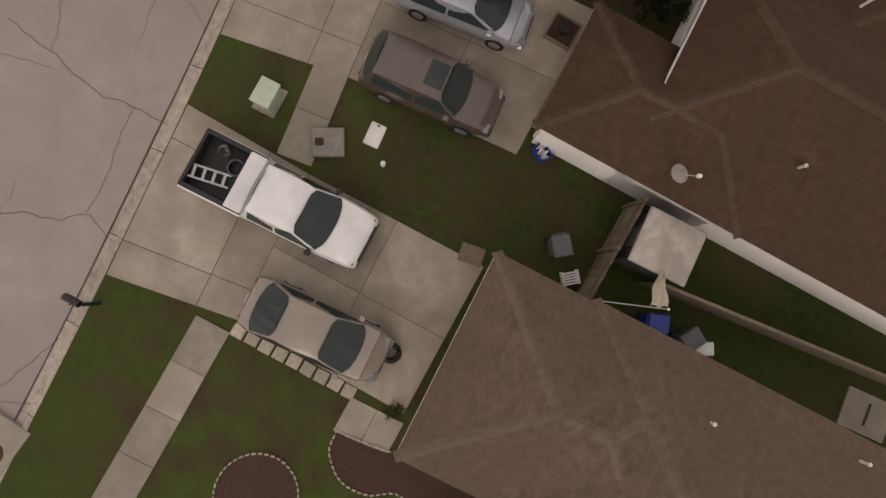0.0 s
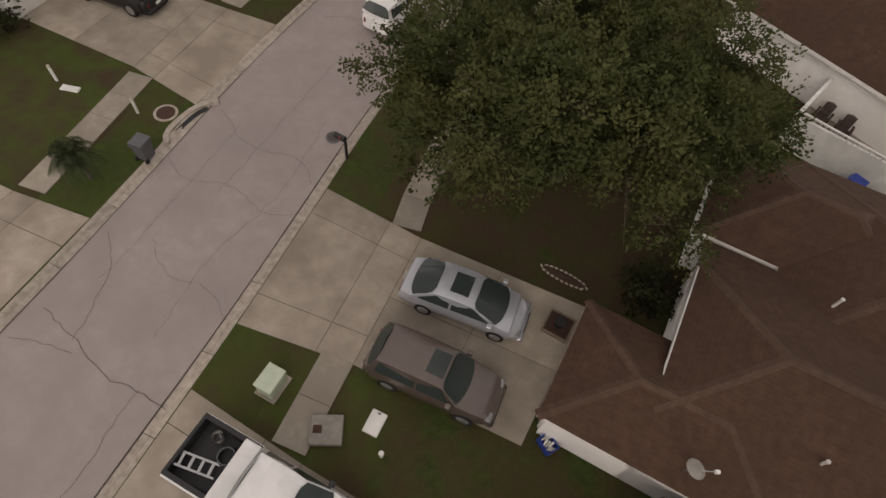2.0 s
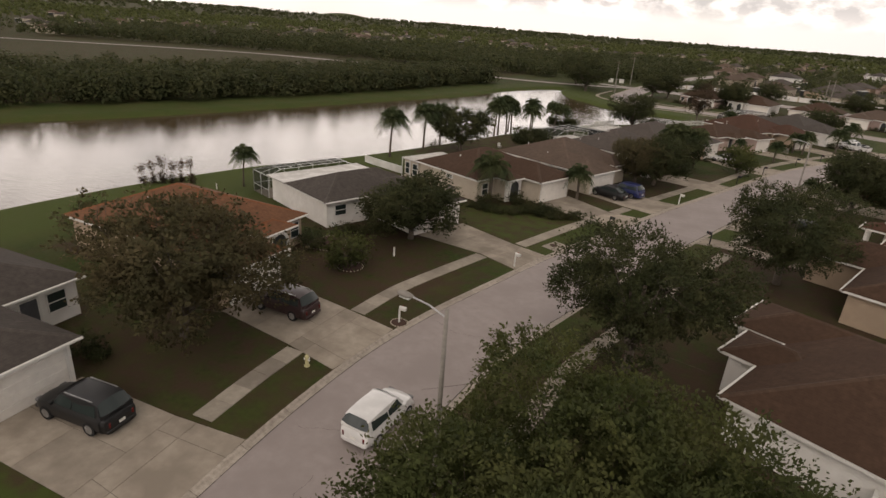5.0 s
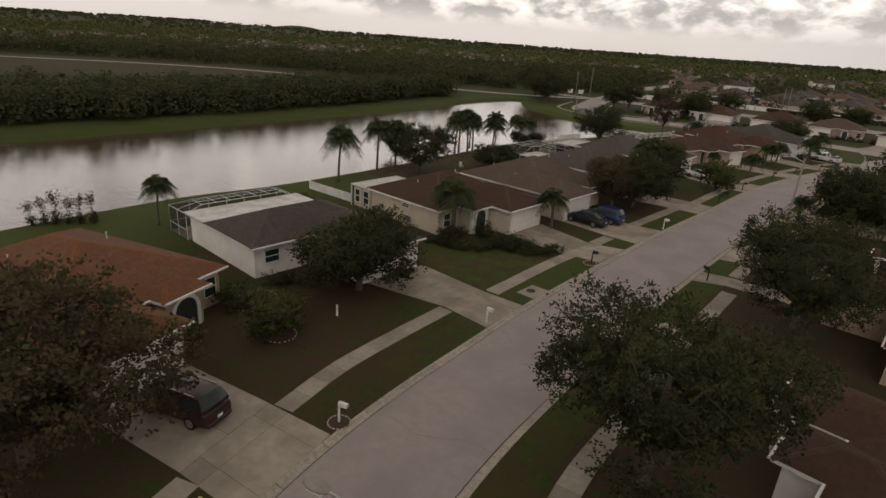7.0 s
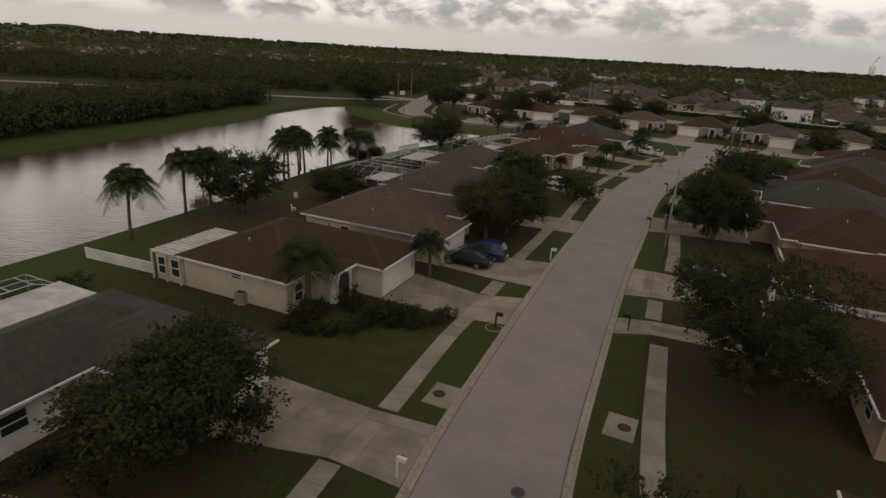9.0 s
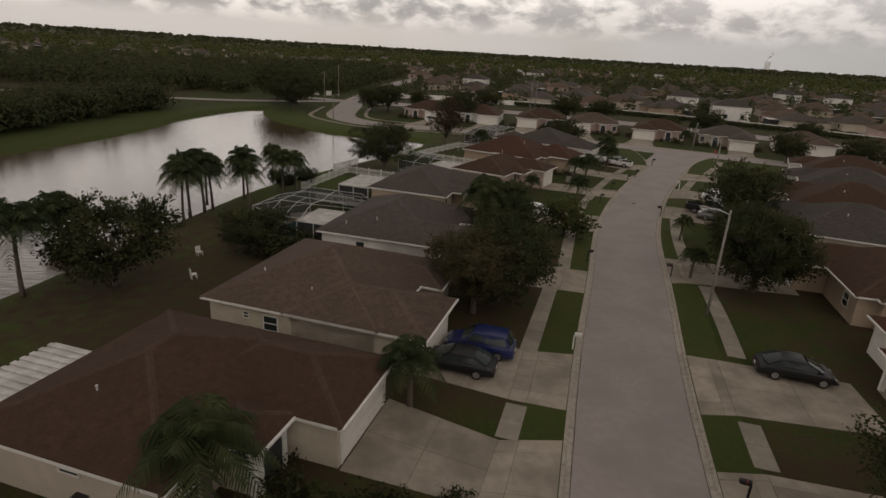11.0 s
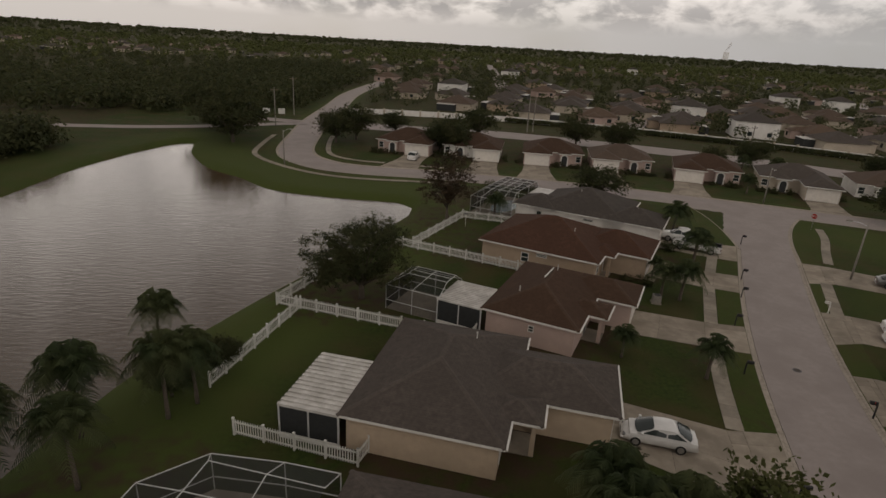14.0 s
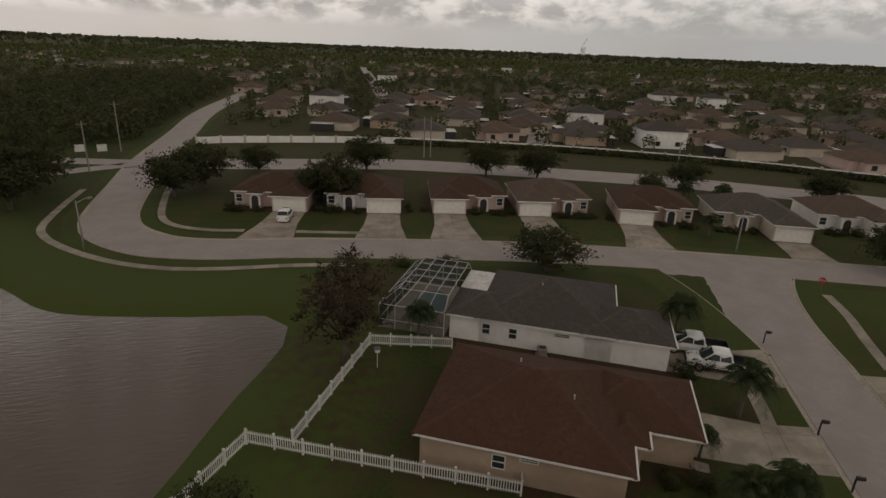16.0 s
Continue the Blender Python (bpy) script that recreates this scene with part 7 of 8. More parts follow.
cabinet(-6.5, 3.25, 2, 0.62, 0.85, 0.72, M["green_box"], "pale green transformer cabinet on the verge")
sl = thing("concrete_vault", pose(-4.15, 2.95, 0, 0, 0, 30), "weathered concrete vault lid with a rust stain", "vault cover")
part("lid", bx(-0.52, -0.48, -0.1, 0.52, 0.48, 0.20, 0.03), M["pole"], sl)
part("rust_plate", bx(-0.42, -0.12, 0.20, -0.14, 0.14, 0.206), M["mulch"], sl, "rust-red patch")
sl = thing("meter_cover", pose(-2.98, 3.95, 0, 0, 0, 5), "white plastic meter cover in the grass", "meter cover")
part("cover", bx(-0.27, -0.40, -0.05, 0.27, 0.40, 0.07, 0.03), M["vinyl"], sl)
part("latch", bx(-0.05, 0.28, 0.07, 0.05, 0.34, 0.085), M["grey"], sl)
sl = thing("pipe_stub", pose(-2.25, 3.2, 0), "short white standpipe in the grass", "pipe")
bm = bmesh.new()
cyl(bm, 0, 0, -0.1, 0.30, 0.07, 0.07, 10)
part("pipe", bm, M["vinyl"], sl)
bm = bmesh.new()
cyl(bm, 0, 0, 0.30, 0.37, 0.095, 0.08, 10)
part("cap", bm, M["vinyl"], sl)

# loose things near the first house
ty = thing("spare_tyre", pose(0.98, -2.02, 0.03), "black tyre lying on the driveway", "tyre")
for r0, z0 in ((0.31, 0.06), (0.33, 0.12), (0.31, 0.18)):
    pts = [(r0 * math.cos(a) * 0.8, r0 * math.sin(a) * 0.8, z0) for a in np.linspace(0, 2 * math.pi, 25)]
    v, f = tube(pts, [0.085] * 25, 6)
    place("tread", mesh("tread", v, f, M["rubber"], smooth=True), ty)
fl = thing("flag", pose(5.5, 2.45, 2.35, 0, 0, 22), "pale striped flag on a slanting pole over a gate", "flag")
v, f = tube([(0, 0, 0), (1.95, 0, 0.25)], [0.022, 0.016], 6)
place("pole", mesh("pole", v, f, M["chrome"]), fl)
bm = bmesh.new()
bmesh.ops.create_uvsphere(bm, u_segments=8, v_segments=6, radius=0.045, matrix=Matrix.Translation((1.98, 0, 0.25)))
part("finial", bm, M["trim"], fl)
vs, fs = [], []
for i in range(9):
    for j in range(7):
        a, b = i / 8, j / 6
        vs.append((1.95 - 0.55 * a * (1 - 0.75 * b) + 0.04 * math.sin(9 * b), 0.04 + 1.15 * b + 0.05 * math.sin(a * 11), 0.22 - 0.06 * a - 0.35 * b + 0.07 * math.sin(a * 14 + b * 5)))
for i in range(8):
    for j in range(6):
        fs.append((i * 7 + j, i * 7 + j + 1, (i + 1) * 7 + j + 1, (i + 1) * 7 + j))
place("cloth", mesh("cloth", vs, fs, M["tan_fabric"], smooth=True), fl)

shed = thing("garden_shed", pose(6.78, 5.05, 0, 0, 0, 3), "low garden shed with a stained white roof", "shed")
part("wall", bx(-0.85, -0.80, -0.1, 0.85, 0.80, 1.75), M["grey"], shed)
part("roof", bx(-0.98, -0.92, 1.75, 0.98, 0.92, 1.88, 0.03), M["shed_roof"], shed, "flat stained white roof")
part("door", bx(-0.88, -0.35, 0.05, -0.84, 0.35, 1.65), M["pole"], shed)

gate = thing("board_fence", pose(5.45, 2.5, 0, 0, 0, 88), "weathered wooden board fence with a gate", "fence")
for k in range(24):
    part("board", bx(k * 0.15, -0.012, 0.02, k * 0.15 + 0.135, 0.012, 1.72 + 0.03 * math.sin(k * 1.7), 0.006), M["wood"], gate)
for k in (0, 1.75, 3.5):
    part("post", bx(k - 0.05, 0.02, -0.1, k + 0.05, 0.12, 1.85), M["wood"], gate)
for z in (0.4, 1.35):
    part("rail", bx(0, 0.012, z, 3.55, 0.06, z + 0.09), M["wood"], gate)


def low_wall(name, pts, h, t, material, label, category="wall", cap=True):
    w = thing(name, Matrix(), label, category)
    for a, b in zip(pts[:-1], pts[1:]):
        L = math.dist(a, b)
        ang = math.degrees(math.atan2(b[1] - a[1], b[0] - a[0]))
        m = pose(a[0], a[1], 0, 0, 0, ang)
        part("panel", bx(0, -t / 2, -0.15, L, t / 2, h), material, w, m=m)
        if cap:
            part("cap_rail", bx(-0.02, -t / 2 - 0.03, h, L + 0.02, t / 2 + 0.03, h + 0.05, 0.01), material, w, m=m)
    return w


low_wall("yard_fence", [(7.2, 4.0), (11.2, 4.5), (16.8, 5.2)], 1.5, 0.05, M["wood"], "dark board fence between two back yards", "fence")
sb = thing("patio_slab", pose(16.4, 3.9, 0, 0, 0, 5), "small concrete pad behind the house", "paving")
part("slab", bx(-0.9, -0.7, -0.05, 0.9, 0.7, 0.06, 0.01), M["slab"], sb)
part("tool", bx(-0.02, -0.4, 0.06, 0.04, 0.4, 0.10), M["dark"], sb)
wb = thing("storage_box", pose(10.0, 3.05, 0, 0, 0, 30), "small white storage box by the wall", "box")
part("body", bx(-0.3, -0.2, 0, 0.3, 0.2, 0.45, 0.02), M["vinyl"], wb)
part("lid", bx(-0.32, -0.22, 0.45, 0.32, 0.22, 0.52, 0.02), M["vinyl"], wb)
ch = thing("folded_chair", pose(5.0, 2.95, 0, 0, 0, 40), "folded white garden chair by the wall", "chair")
for k in range(5):
    part("slat", bx(-0.28, -0.2 + 0.09 * k, 0.30, 0.28, -0.14 + 0.09 * k, 0.34), M["vinyl"], ch)
for s in (-0.26, 0.26):
    part("leg", bx(s - 0.02, -0.22, 0.0, s + 0.02, 0.26, 0.30), M["vinyl"], ch)

# stepping pavers beside the sedan, garden beds
pv = thing("paver_row", Matrix(), "row of square stepping pavers along the driveway", "pavers")
for k in range(9):
    part("paver", bx(-0.21, -0.21, -0.06, 0.21, 0.21, 0.025, 0.012), M["stone"], pv, m=pose(-3.6 + k * 0.5, -3.74 + 0.01 * math.sin(k * 2.0), 0, 0, 0, 2 * math.sin(k * 3.3)))
slabs(place("garden_path", mesh("garden_path", [(0.55, -3.9, -0.015), (0.55, -5.0, -0.015), (2.5, -5.0, -0.015), (2.5, -3.9, -0.015)], [(0, 1, 2, 3)], M["kerb"]), label="short concrete garden path", category="path", kind="structure"),
      [(0.55, -3.85), (0.55, -5.05), (2.45, -4.95), (2.45, -3.8)], 1, 2, M["slab"])


def bed(points, label, stones=True, step=0.2, z=0.02):
    line = curve_points(points, step)
    b = thing("garden_bed", Matrix(), label, "garden bed")
    c = line.mean(axis=0)
    n = len(line)
    v = [(*p, z) for p in line] + [(*c, z + 0.06)]
    place("soil", mesh("soil", v, [(k, (k + 1) % n, n) for k in range(n)], M["mulch"]), b, label="dark bark mulch")
    st = mesh("edging_stone", *loft([[(-0.07, -0.045, -0.05), (0.07, -0.045, -0.05), (0.07, 0.045, -0.05), (-0.07, 0.045, -0.05)], [(-0.075, -0.05, 0.05), (0.075, -0.05, 0.05), (0.075, 0.05, 0.05), (-0.075, 0.05, 0.05)], [(-0.05, -0.03, 0.075), (0.05, -0.03, 0.075), (0.05, 0.03, 0.075), (-0.05, 0.03, 0.075)]]), M["stone"])
    for k, p in enumerate(line[:-1]):
        q = line[k + 1]
        place("edging_stone", st, b, pose(p[0], p[1], 0.02, 0, 0, math.degrees(math.atan2(q[1] - p[1], q[0] - p[0]))) @ Matrix.Diagonal((0.9, 0.55, 0.7, 1)))
    return b


ring = [(-0.55 + 1.3 * math.cos(a), -7.9 + 1.3 * math.sin(a)) for a in np.linspace(0, 2 * math.pi, 14)]
bed(ring, "round mulch bed edged with pale stones")
bed([(0.66, -5.0), (0.8, -5.7), (1.55, -6.3), (2.5, -6.3), (3.4, -5.85), (4.6, -6.3), (5.4, -6.0), (5.4, -4.2), (2.4, -4.8), (0.66, -5.0)], "dark mulch bed beside the front wall edged with stones")
bed([(-31.4, 37.6), (-29.8, 38.2), (-29.4, 39.8), (-30.4, 41.0), (-32, 41.0), (-32.4, 38.6), (-31.4, 37.6)], "curved mulch bed before the entry", step=0.3)
rg = [(-26.4 + 1.0 * math.cos(a), 36.6 + 1.0 * math.sin(a)) for a in np.linspace(0, 2 * math.pi, 12)]
bed(rg, "mulch ring round a small tree", step=0.3)
rg = [(-18.35 + 0.55 * math.cos(a), 31.25 + 0.55 * math.sin(a)) for a in np.linspace(0, 2 * math.pi, 10)]
bed(rg, "stone ring round a mailbox")
rg = [(-11.6 + 0.6 * math.cos(a), 60.7 + 0.6 * math.sin(a)) for a in np.linspace(0, 2 * math.pi, 10)]
bed(rg, "stone ring round a mailbox post")
mu = thing("mulch_patch", pose(1.75, 2.05, 0, 0, 0, 10), "orange-brown pine straw patch at the garage corner", "mulch")
part("straw", bx(-0.42, -0.32, -0.02, 0.42, 0.32, 0.08, 0.04), M["wood"], mu)
again(bush, 1.95, -3.55, 0, 0.22, 0.3, label="small pale potted plant by the garage")

# square planter before the second garage
pl = thing("planter", pose(0.78, 10.3, 0.03, 0, 0, 0), "square timber planter with a black pot", "planter")
for a, b, cc, d in ((-0.5, -0.5, 0.5, -0.44), (-0.5, 0.44, 0.5, 0.5), (-0.5, -0.44, -0.44, 0.44), (0.44, -0.44, 0.5, 0.44)):
    part("edge_board", bx(a, b, -0.03, cc, d, 0.16), M["wood"], pl)
part("soil", bx(-0.44, -0.44, -0.03, 0.44, 0.44, 0.09), M["mulch"], pl)
bm = bmesh.new()
cyl(bm, 0, 0, 0.09, 0.42, 0.16, 0.21, 14)
part("pot", bm, M["dark"], pl)
rg = [(0.15 + 0.95 * math.cos(a), 12.35 + 0.22 * math.sin(a)) for a in np.linspace(0, 2 * math.pi, 16)]
bed(rg, "narrow stone-edged bed beside the driveway")


def drain(x, y, a, label):
    d = thing("storm_drain", pose(x, y, 0, 0, 0, a), label, "storm drain", "storm drains")
    part("apron", bx(-0.75, -1.1, -0.15, 0.85, 1.1, 0.035, 0.02), M["slab"], d)
    bm = bmesh.new()
    cyl(bm, -0.15, 0, 0.035, 0.05, 0.36, 0.36, 20)
    part("cover", bm, M["mulch"], d, "round iron cover")
    # solid black block gives the inlet its inner shade
    part("inlet", bx(0.70, -0.8, -0.10, 0.87, 0.8, -0.01), M["dark"], d, "black block painted as the shade in the kerb inlet")


inl = thing("storm_drain", Matrix(), "kerb inlet with a dark mouth and rusty round cover", "storm drain")
place("lip", mesh("lip", *strip(curve_points([(-16.75, 9.3), (-17.15, 9.8), (-17.22, 11.1), (-17.0, 11.8), (-16.7, 12.15)], 0.4), [(-0.32, -0.05), (-0.30, 0.06), (-0.06, 0.06), (-0.04, -0.12)]), M["kerb"]), inl, label="raised concrete lip")
# the opening's shade is laid on as a black strip
place("mouth", mesh("mouth", *strip(curve_points([(-17.06, 9.9), (-17.12, 11.1), (-16.95, 11.7)], 0.4), [(-0.05, 0.02), (-0.035, 0.03), (0.10, -0.075)]), M["dark"]), inl, label="black strip painted as the shade in the mouth")
bm = bmesh.new()
cyl(bm, -18.15, 10.45, -0.02, 0.03, 0.40, 0.40, 20)
part("cover", bm, M["mulch"], inl, "rusty round cover")
bm = bmesh.new()
cyl(bm, -18.15, 10.45, -0.02, 0.022, 0.52, 0.52, 20)
part("collar", bm, M["kerb"], inl, "concrete collar")
drain(-8.3, -10.4, 175, "kerb storm drain with an iron cover")
drain(-14.4, 51.8, -18, "kerb storm drain with an iron cover")
drain(-4.6, 50.6, 160, "kerb storm drain with an iron cover")
for x, y in ((-10.2, 45.0), (12.5, 118.0), (-11.4, 13.4)):
    mh = thing("manhole_cover", pose(x, y, -0.055), "dark iron manhole cover in the road", "manhole", "manholes")
    bm = bmesh.new()
    cyl(bm, 0, 0, -0.01, 0.012, 0.34, 0.34, 20)
    part("plate", bm, M["grey"], mh)
    bm = bmesh.new()
    bmesh.ops.create_circle(bm, cap_ends=True, segments=20, radius=0.26, matrix=Matrix.Translation((0, 0, 0.016)))
    part("inner_plate", bm, M["dark_tar"], mh)

# patio with chairs behind a white wall
pw = low_wall("patio_wall", [(6.9, 28.3), (5.9, 24.7), (10.4, 23.9), (16, 22.6)], 1.75, 0.1, M["vinyl"], "tall white vinyl patio fence with a lattice top", "fence")
for k in range(40):
    t = k / 40
    x, y = (5.9 + 4.5 * t * 2.2, 24.7 - 0.9 * t * 2.2) if t < 0.4545 else (5.9 + 10.1 * t, 24.7 - 2.1 * t)
    part("baluster", bx(-0.02, -0.02, 1.8, 0.02, 0.02, 2.0), M["vinyl"], pw, m=pose(x, y, 0, 0, 0, -12))
part("top_rail", bx(0, -0.05, 2.0, 10.3, 0.05, 2.06), M["vinyl"], pw, m=pose(5.9, 24.7, 0, 0, 0, -11.7))
pf = place("patio", mesh("patio", [(6.0, 24.8, 0.015), (16, 22.7, 0.015), (17, 25.5, 0.015), (7.0, 28.4, 0.015)], [(0, 1, 2, 3)], M["kerb"]), label="pale concrete patio floor", category="patio", kind="structure")
slabs(pf, [(6.0, 24.8), (16, 22.7), (17, 25.5), (7.0, 28.4)], 4, 1, M["slab"], z=0.04)


def adirondack(x, y, a):
    c = thing("garden_chair", pose(x, y, 0.04, 0, 0, a), "dark brown slatted garden chair on the patio", "chair", "patio chairs")
    for k in range(5):
        part("back_slat", bx(-0.05, -0.25 + 0.10 * k, 0.30, 0.0, -0.16 + 0.10 * k, 1.0 - 0.03 * abs(k - 2), 0.01), M["wood_dark"], c, m=pose(-0.22, 0, 0, 0, -18, 0))
        part("seat_slat", bx(-0.2 + 0.11 * k, -0.27, 0.33 + 0.02 * k, -0.11 + 0.11 * k, 0.27, 0.36 + 0.02 * k), M["wood_dark"], c)
    for s in (-0.33, 0.33):
        part("arm", bx(-0.32, s - 0.06, 0.58, 0.42, s + 0.06, 0.61, 0.01), M["wood_dark"], c)
        part("leg", bx(0.30, s - 0.03, 0, 0.36, s + 0.03, 0.58), M["wood_dark"], c)
        part("leg", bx(-0.28, s - 0.03, 0, -0.22, s + 0.03, 0.58), M["wood_dark"], c)


adirondack(7.45, 27.35, -105)
adirondack(8.5, 27.0, -100)

# ---------------------------------------------------------------- picket fences
picket_mesh = mesh("picket", *loft([[(-0.035, -0.01, 0.10), (0.035, -0.01, 0.10), (0.035, 0.01, 0.10), (-0.035, 0.01, 0.10)], [(-0.035, -0.01, 1.12), (0.035, -0.01, 1.12), (0.035, 0.01, 1.12), (-0.035, 0.01, 1.12)], [(-0.004, -0.008, 1.18), (0.004, -0.008, 1.18), (0.004, 0.008, 1.18), (-0.004, 0.008, 1.18)]]), M["vinyl"])


def picket_fence(pts, label, gap=0.17):
    w = thing("picket_fence", Matrix(), label, "fence", "white picket fences")
    for a, b in zip(pts[:-1], pts[1:]):
        L = math.dist(a, b)
        ang = math.degrees(math.atan2(b[1] - a[1], b[0] - a[0]))
        m = pose(a[0], a[1], 0, 0, 0, ang)
        n = max(1, round(L / 2.0))
        for k in range(n + 1):
            part("post", bx(L * k / n - 0.065, -0.065, -0.3, L * k / n + 0.065, 0.065, 1.22, 0.012), M["vinyl"], w, m=m)
            part("post_cap", bx(L * k / n - 0.085, -0.085, 1.22, L * k / n + 0.085, 0.085, 1.28, 0.02), M["vinyl"], w, m=m)
        for z in (0.22, 0.92):
            part("rail", bx(0, -0.03, z, L, 0.03, z + 0.09), M["vinyl"], w, m=m)
        for k in range(1, int(L / gap)):
            place("picket", picket_mesh, w, m @ pose(k * gap, 0, 0))


picket_fence([(-30.85, 129.2), (-13.9, 122.2), (-12.9, 124.2)], "white vinyl picket fence between two back yards")
picket_fence([(-30.85, 129.2), (-27.9, 134.8)], "short white vinyl picket fence by the pond")
picket_fence([(-28.6, 128.4), (-33.0, 116.0)], "white vinyl picket fence along the pond bank", 0.17)
picket_fence([(-30.1, 110.9), (-22.4, 107.9), (-21.8, 109.1)], "white vinyl picket fence beside the screened patio", 0.17)
picket_fence([(-20.7, 146.5), (-4.6, 137.2), (-3.9, 138.6)], "white vinyl picket fence dividing two lawns")
picket_fence([(-17.7, 145.6), (-10.1, 157.8)], "white vinyl picket fence along the back lawn")
picket_fence([(-20.7, 146.5), (-24.6, 141.2)], "short white vinyl picket fence near the pond")
picket_fence([(-10.1, 157.8), (-3.0, 155.4)], "white vinyl picket fence before the pool enclosure")
low_wall("privacy_fence", [(-46.8, 66.6), (-39.4, 64.6)], 0.9, 0.06, M["vinyl"], "low white vinyl fence behind a patio", "fence")

# garden oddments
for x, y, lab in ((-35.3, 85.4, "white garden chair standing on the brown lawn"), (-36.8, 90.6, "white garden stool on the brown lawn")):
    g = thing("lawn_chair", pose(x, y, 0, 0, 0, x * 50 % 360), lab, "chair")
    part("seat", bx(-0.25, -0.25, 0.34, 0.25, 0.25, 0.40, 0.02), M["vinyl"], g)
    part("backrest", bx(-0.25, -0.25, 0.40, -0.19, 0.25, 0.85, 0.02), M["vinyl"], g)
    for s in (-0.2, 0.2):
        part("leg", bx(-0.22, s - 0.03, 0, -0.16, s + 0.03, 0.34), M["vinyl"], g)
        part("leg", bx(0.16, s - 0.03, 0, 0.22, s + 0.03, 0.34), M["vinyl"], g)
rb = shrub(44, 1.6, 0.7, 0.7, 500, M["flower"], "low bed of bright red flowers on the lawn", "flower bed")
stand(rb, 15.9, 96.7, 10)
sp = thing("garden_sign", pose(-22.5, 9.25, 0, 0, 0, 20), "white downspout block lying on the lawn", "splash block")
part("block", bx(-0.42, -0.17, -0.02, 0.42, 0.17, 0.07, 0.03), M["vinyl"], sp)
for x, y in ((-23.4, 9.3), (-19.1, 9.8), (-24.9, 40.6)):
    p = thing("marker_post", pose(x, y, 0), "short white utility marker post", "post", "marker posts")
    part("post", bx(-0.07, -0.05, -0.1, 0.07, 0.05, 0.75, 0.02), M["vinyl"], p)
    part("cap", bx(-0.08, -0.06, 0.75, 0.08, 0.06, 0.82, 0.02), M["stone"], p)
bh = thing("bird_house", pose(-10.2, 153.9, 0), "white bird house on a post", "bird house")
bm = bmesh.new()
cyl(bm, 0, 0, -0.1, 1.5, 0.03, 0.03, 6)
part("post", bm, M["vinyl"], bh)
part("house", bx(-0.2, -0.2, 1.5, 0.2, 0.2, 1.8, 0.02), M["vinyl"], bh)
part("roof", bx(-0.27, -0.27, 1.8, 0.27, 0.27, 1.86, 0.02), M["grey"], bh)
ac = [(-30.3, 61.0, "stucco_cream"), (-20.0, 91.0, "pole"), (6.2, 130.4, "pole"), (4.5, 152.2, "pole")]
for x, y, mm in ac:
    u = thing("air_conditioner", pose(x, y, 0, 0, 0, -18), "grey air conditioning unit on a pad by the wall", "air conditioner", "air conditioners")
    part("body", bx(-0.4, -0.4, 0.06, 0.4, 0.4, 0.85, 0.03), M["pole"], u)
    bm = bmesh.new()
    cyl(bm, 0, 0, 0.85, 0.88, 0.33, 0.33, 18)
    part("fan_grille", bm, M["dark"], u)
    part("pad", bx(-0.5, -0.5, -0.05, 0.5, 0.5, 0.06), M["slab"], u)

# dark seams along the gutters
for side in (-1, 1):
    seam = shifted(STREET[14:92], side * (HW - 0.01))
    rs = random.Random(8 + side)
    v, f = strip(seam, [(-0.017, 0.0), (0.017, 0.0)])
    place("seam", mesh("seam", [(x + rs.uniform(-0.012, 0.012), y, -0.088) for x, y, _ in v], f, M["dark_tar"]), road, label="dark open seam beside the gutter")

# cracks in the asphalt
crack([(-14.9, 1.4), (-13.1, 1.1), (-11.3, 0.7), (-10.1, 0.9), (-8.9, 0.9)])
crack([(-12.6, -4.4), (-11.0, -3.6), (-10.2, -3.4), (-9.6, -2.8), (-8.4, -3.2)])
crack([(-9.6, -2.8), (-9.7, -1.5), (-10.0, 0.0), (-10.1, 0.9)], 0.008)
crack([(-15.0, 0.1), (-13.5, 0.6), (-12.8, 0.7)], 0.008)
crack([(-16.4, 12.0), (-14.0, 11.0), (-12.0, 11.6), (-10.6, 10.8)], 0.008)
crack([(-13.4, 8.4), (-13.8, 13.0), (-14.2, 18.0)], 0.007)
crack([(-9.0, -8.6), (-8.6, -7.4), (-8.3, -6.6)], 0.012)
crack([(-15.6, 4.8), (-14.2, 3.6), (-13.6, 2.2), (-13.1, 1.1)], 0.008)

# pale vent strip on a brown roof
rp = thing("vent_strip", Matrix(), "white metal vent strip along a brown roof ridge", "roof vent")
v, f = tube([(-5.24, 129.08, 4.12), (-7.12, 125.55, 4.70)], [0.07, 0.07], 6)
place("strip", mesh("strip", v, f, M["vinyl"]), rp)
# thin hairline cracks in the street
crack([(-12.2, -12.0), (-11.6, -7.5), (-11.9, -3.0)], 0.006)
crack([(-14.2, 3.2), (-14.6, 7.4), (-15.2, 11.8)], 0.006)
crack([(-11.0, 2.4), (-11.6, 6.0), (-11.4, 9.5), (-12.2, 14.0)], 0.006)
crack([(-9.4, 4.2), (-10.8, 4.9), (-12.4, 4.6), (-14.0, 5.4)], 0.007)
crack([(-16.6, 8.8), (-15.0, 8.2), (-13.2, 8.9), (-11.2, 8.6), (-10.0, 9.4)], 0.008)
crack([(-12.4, -9.0), (-11.0, -8.4), (-9.4, -9.1), (-8.0, -8.7)], 0.007)
crack([(-16.9, 20.0), (-15.0, 20.8), (-13.0, 20.2), (-11.4, 20.9)], 0.007)
crack([(-16.4, 33.0), (-14.4, 32.4), (-12.2, 33.2), (-10.8, 32.8)], 0.007)

# ---------------------------------------------------------------- distance: woods, far houses, roads and hills
rng = random.Random(77)


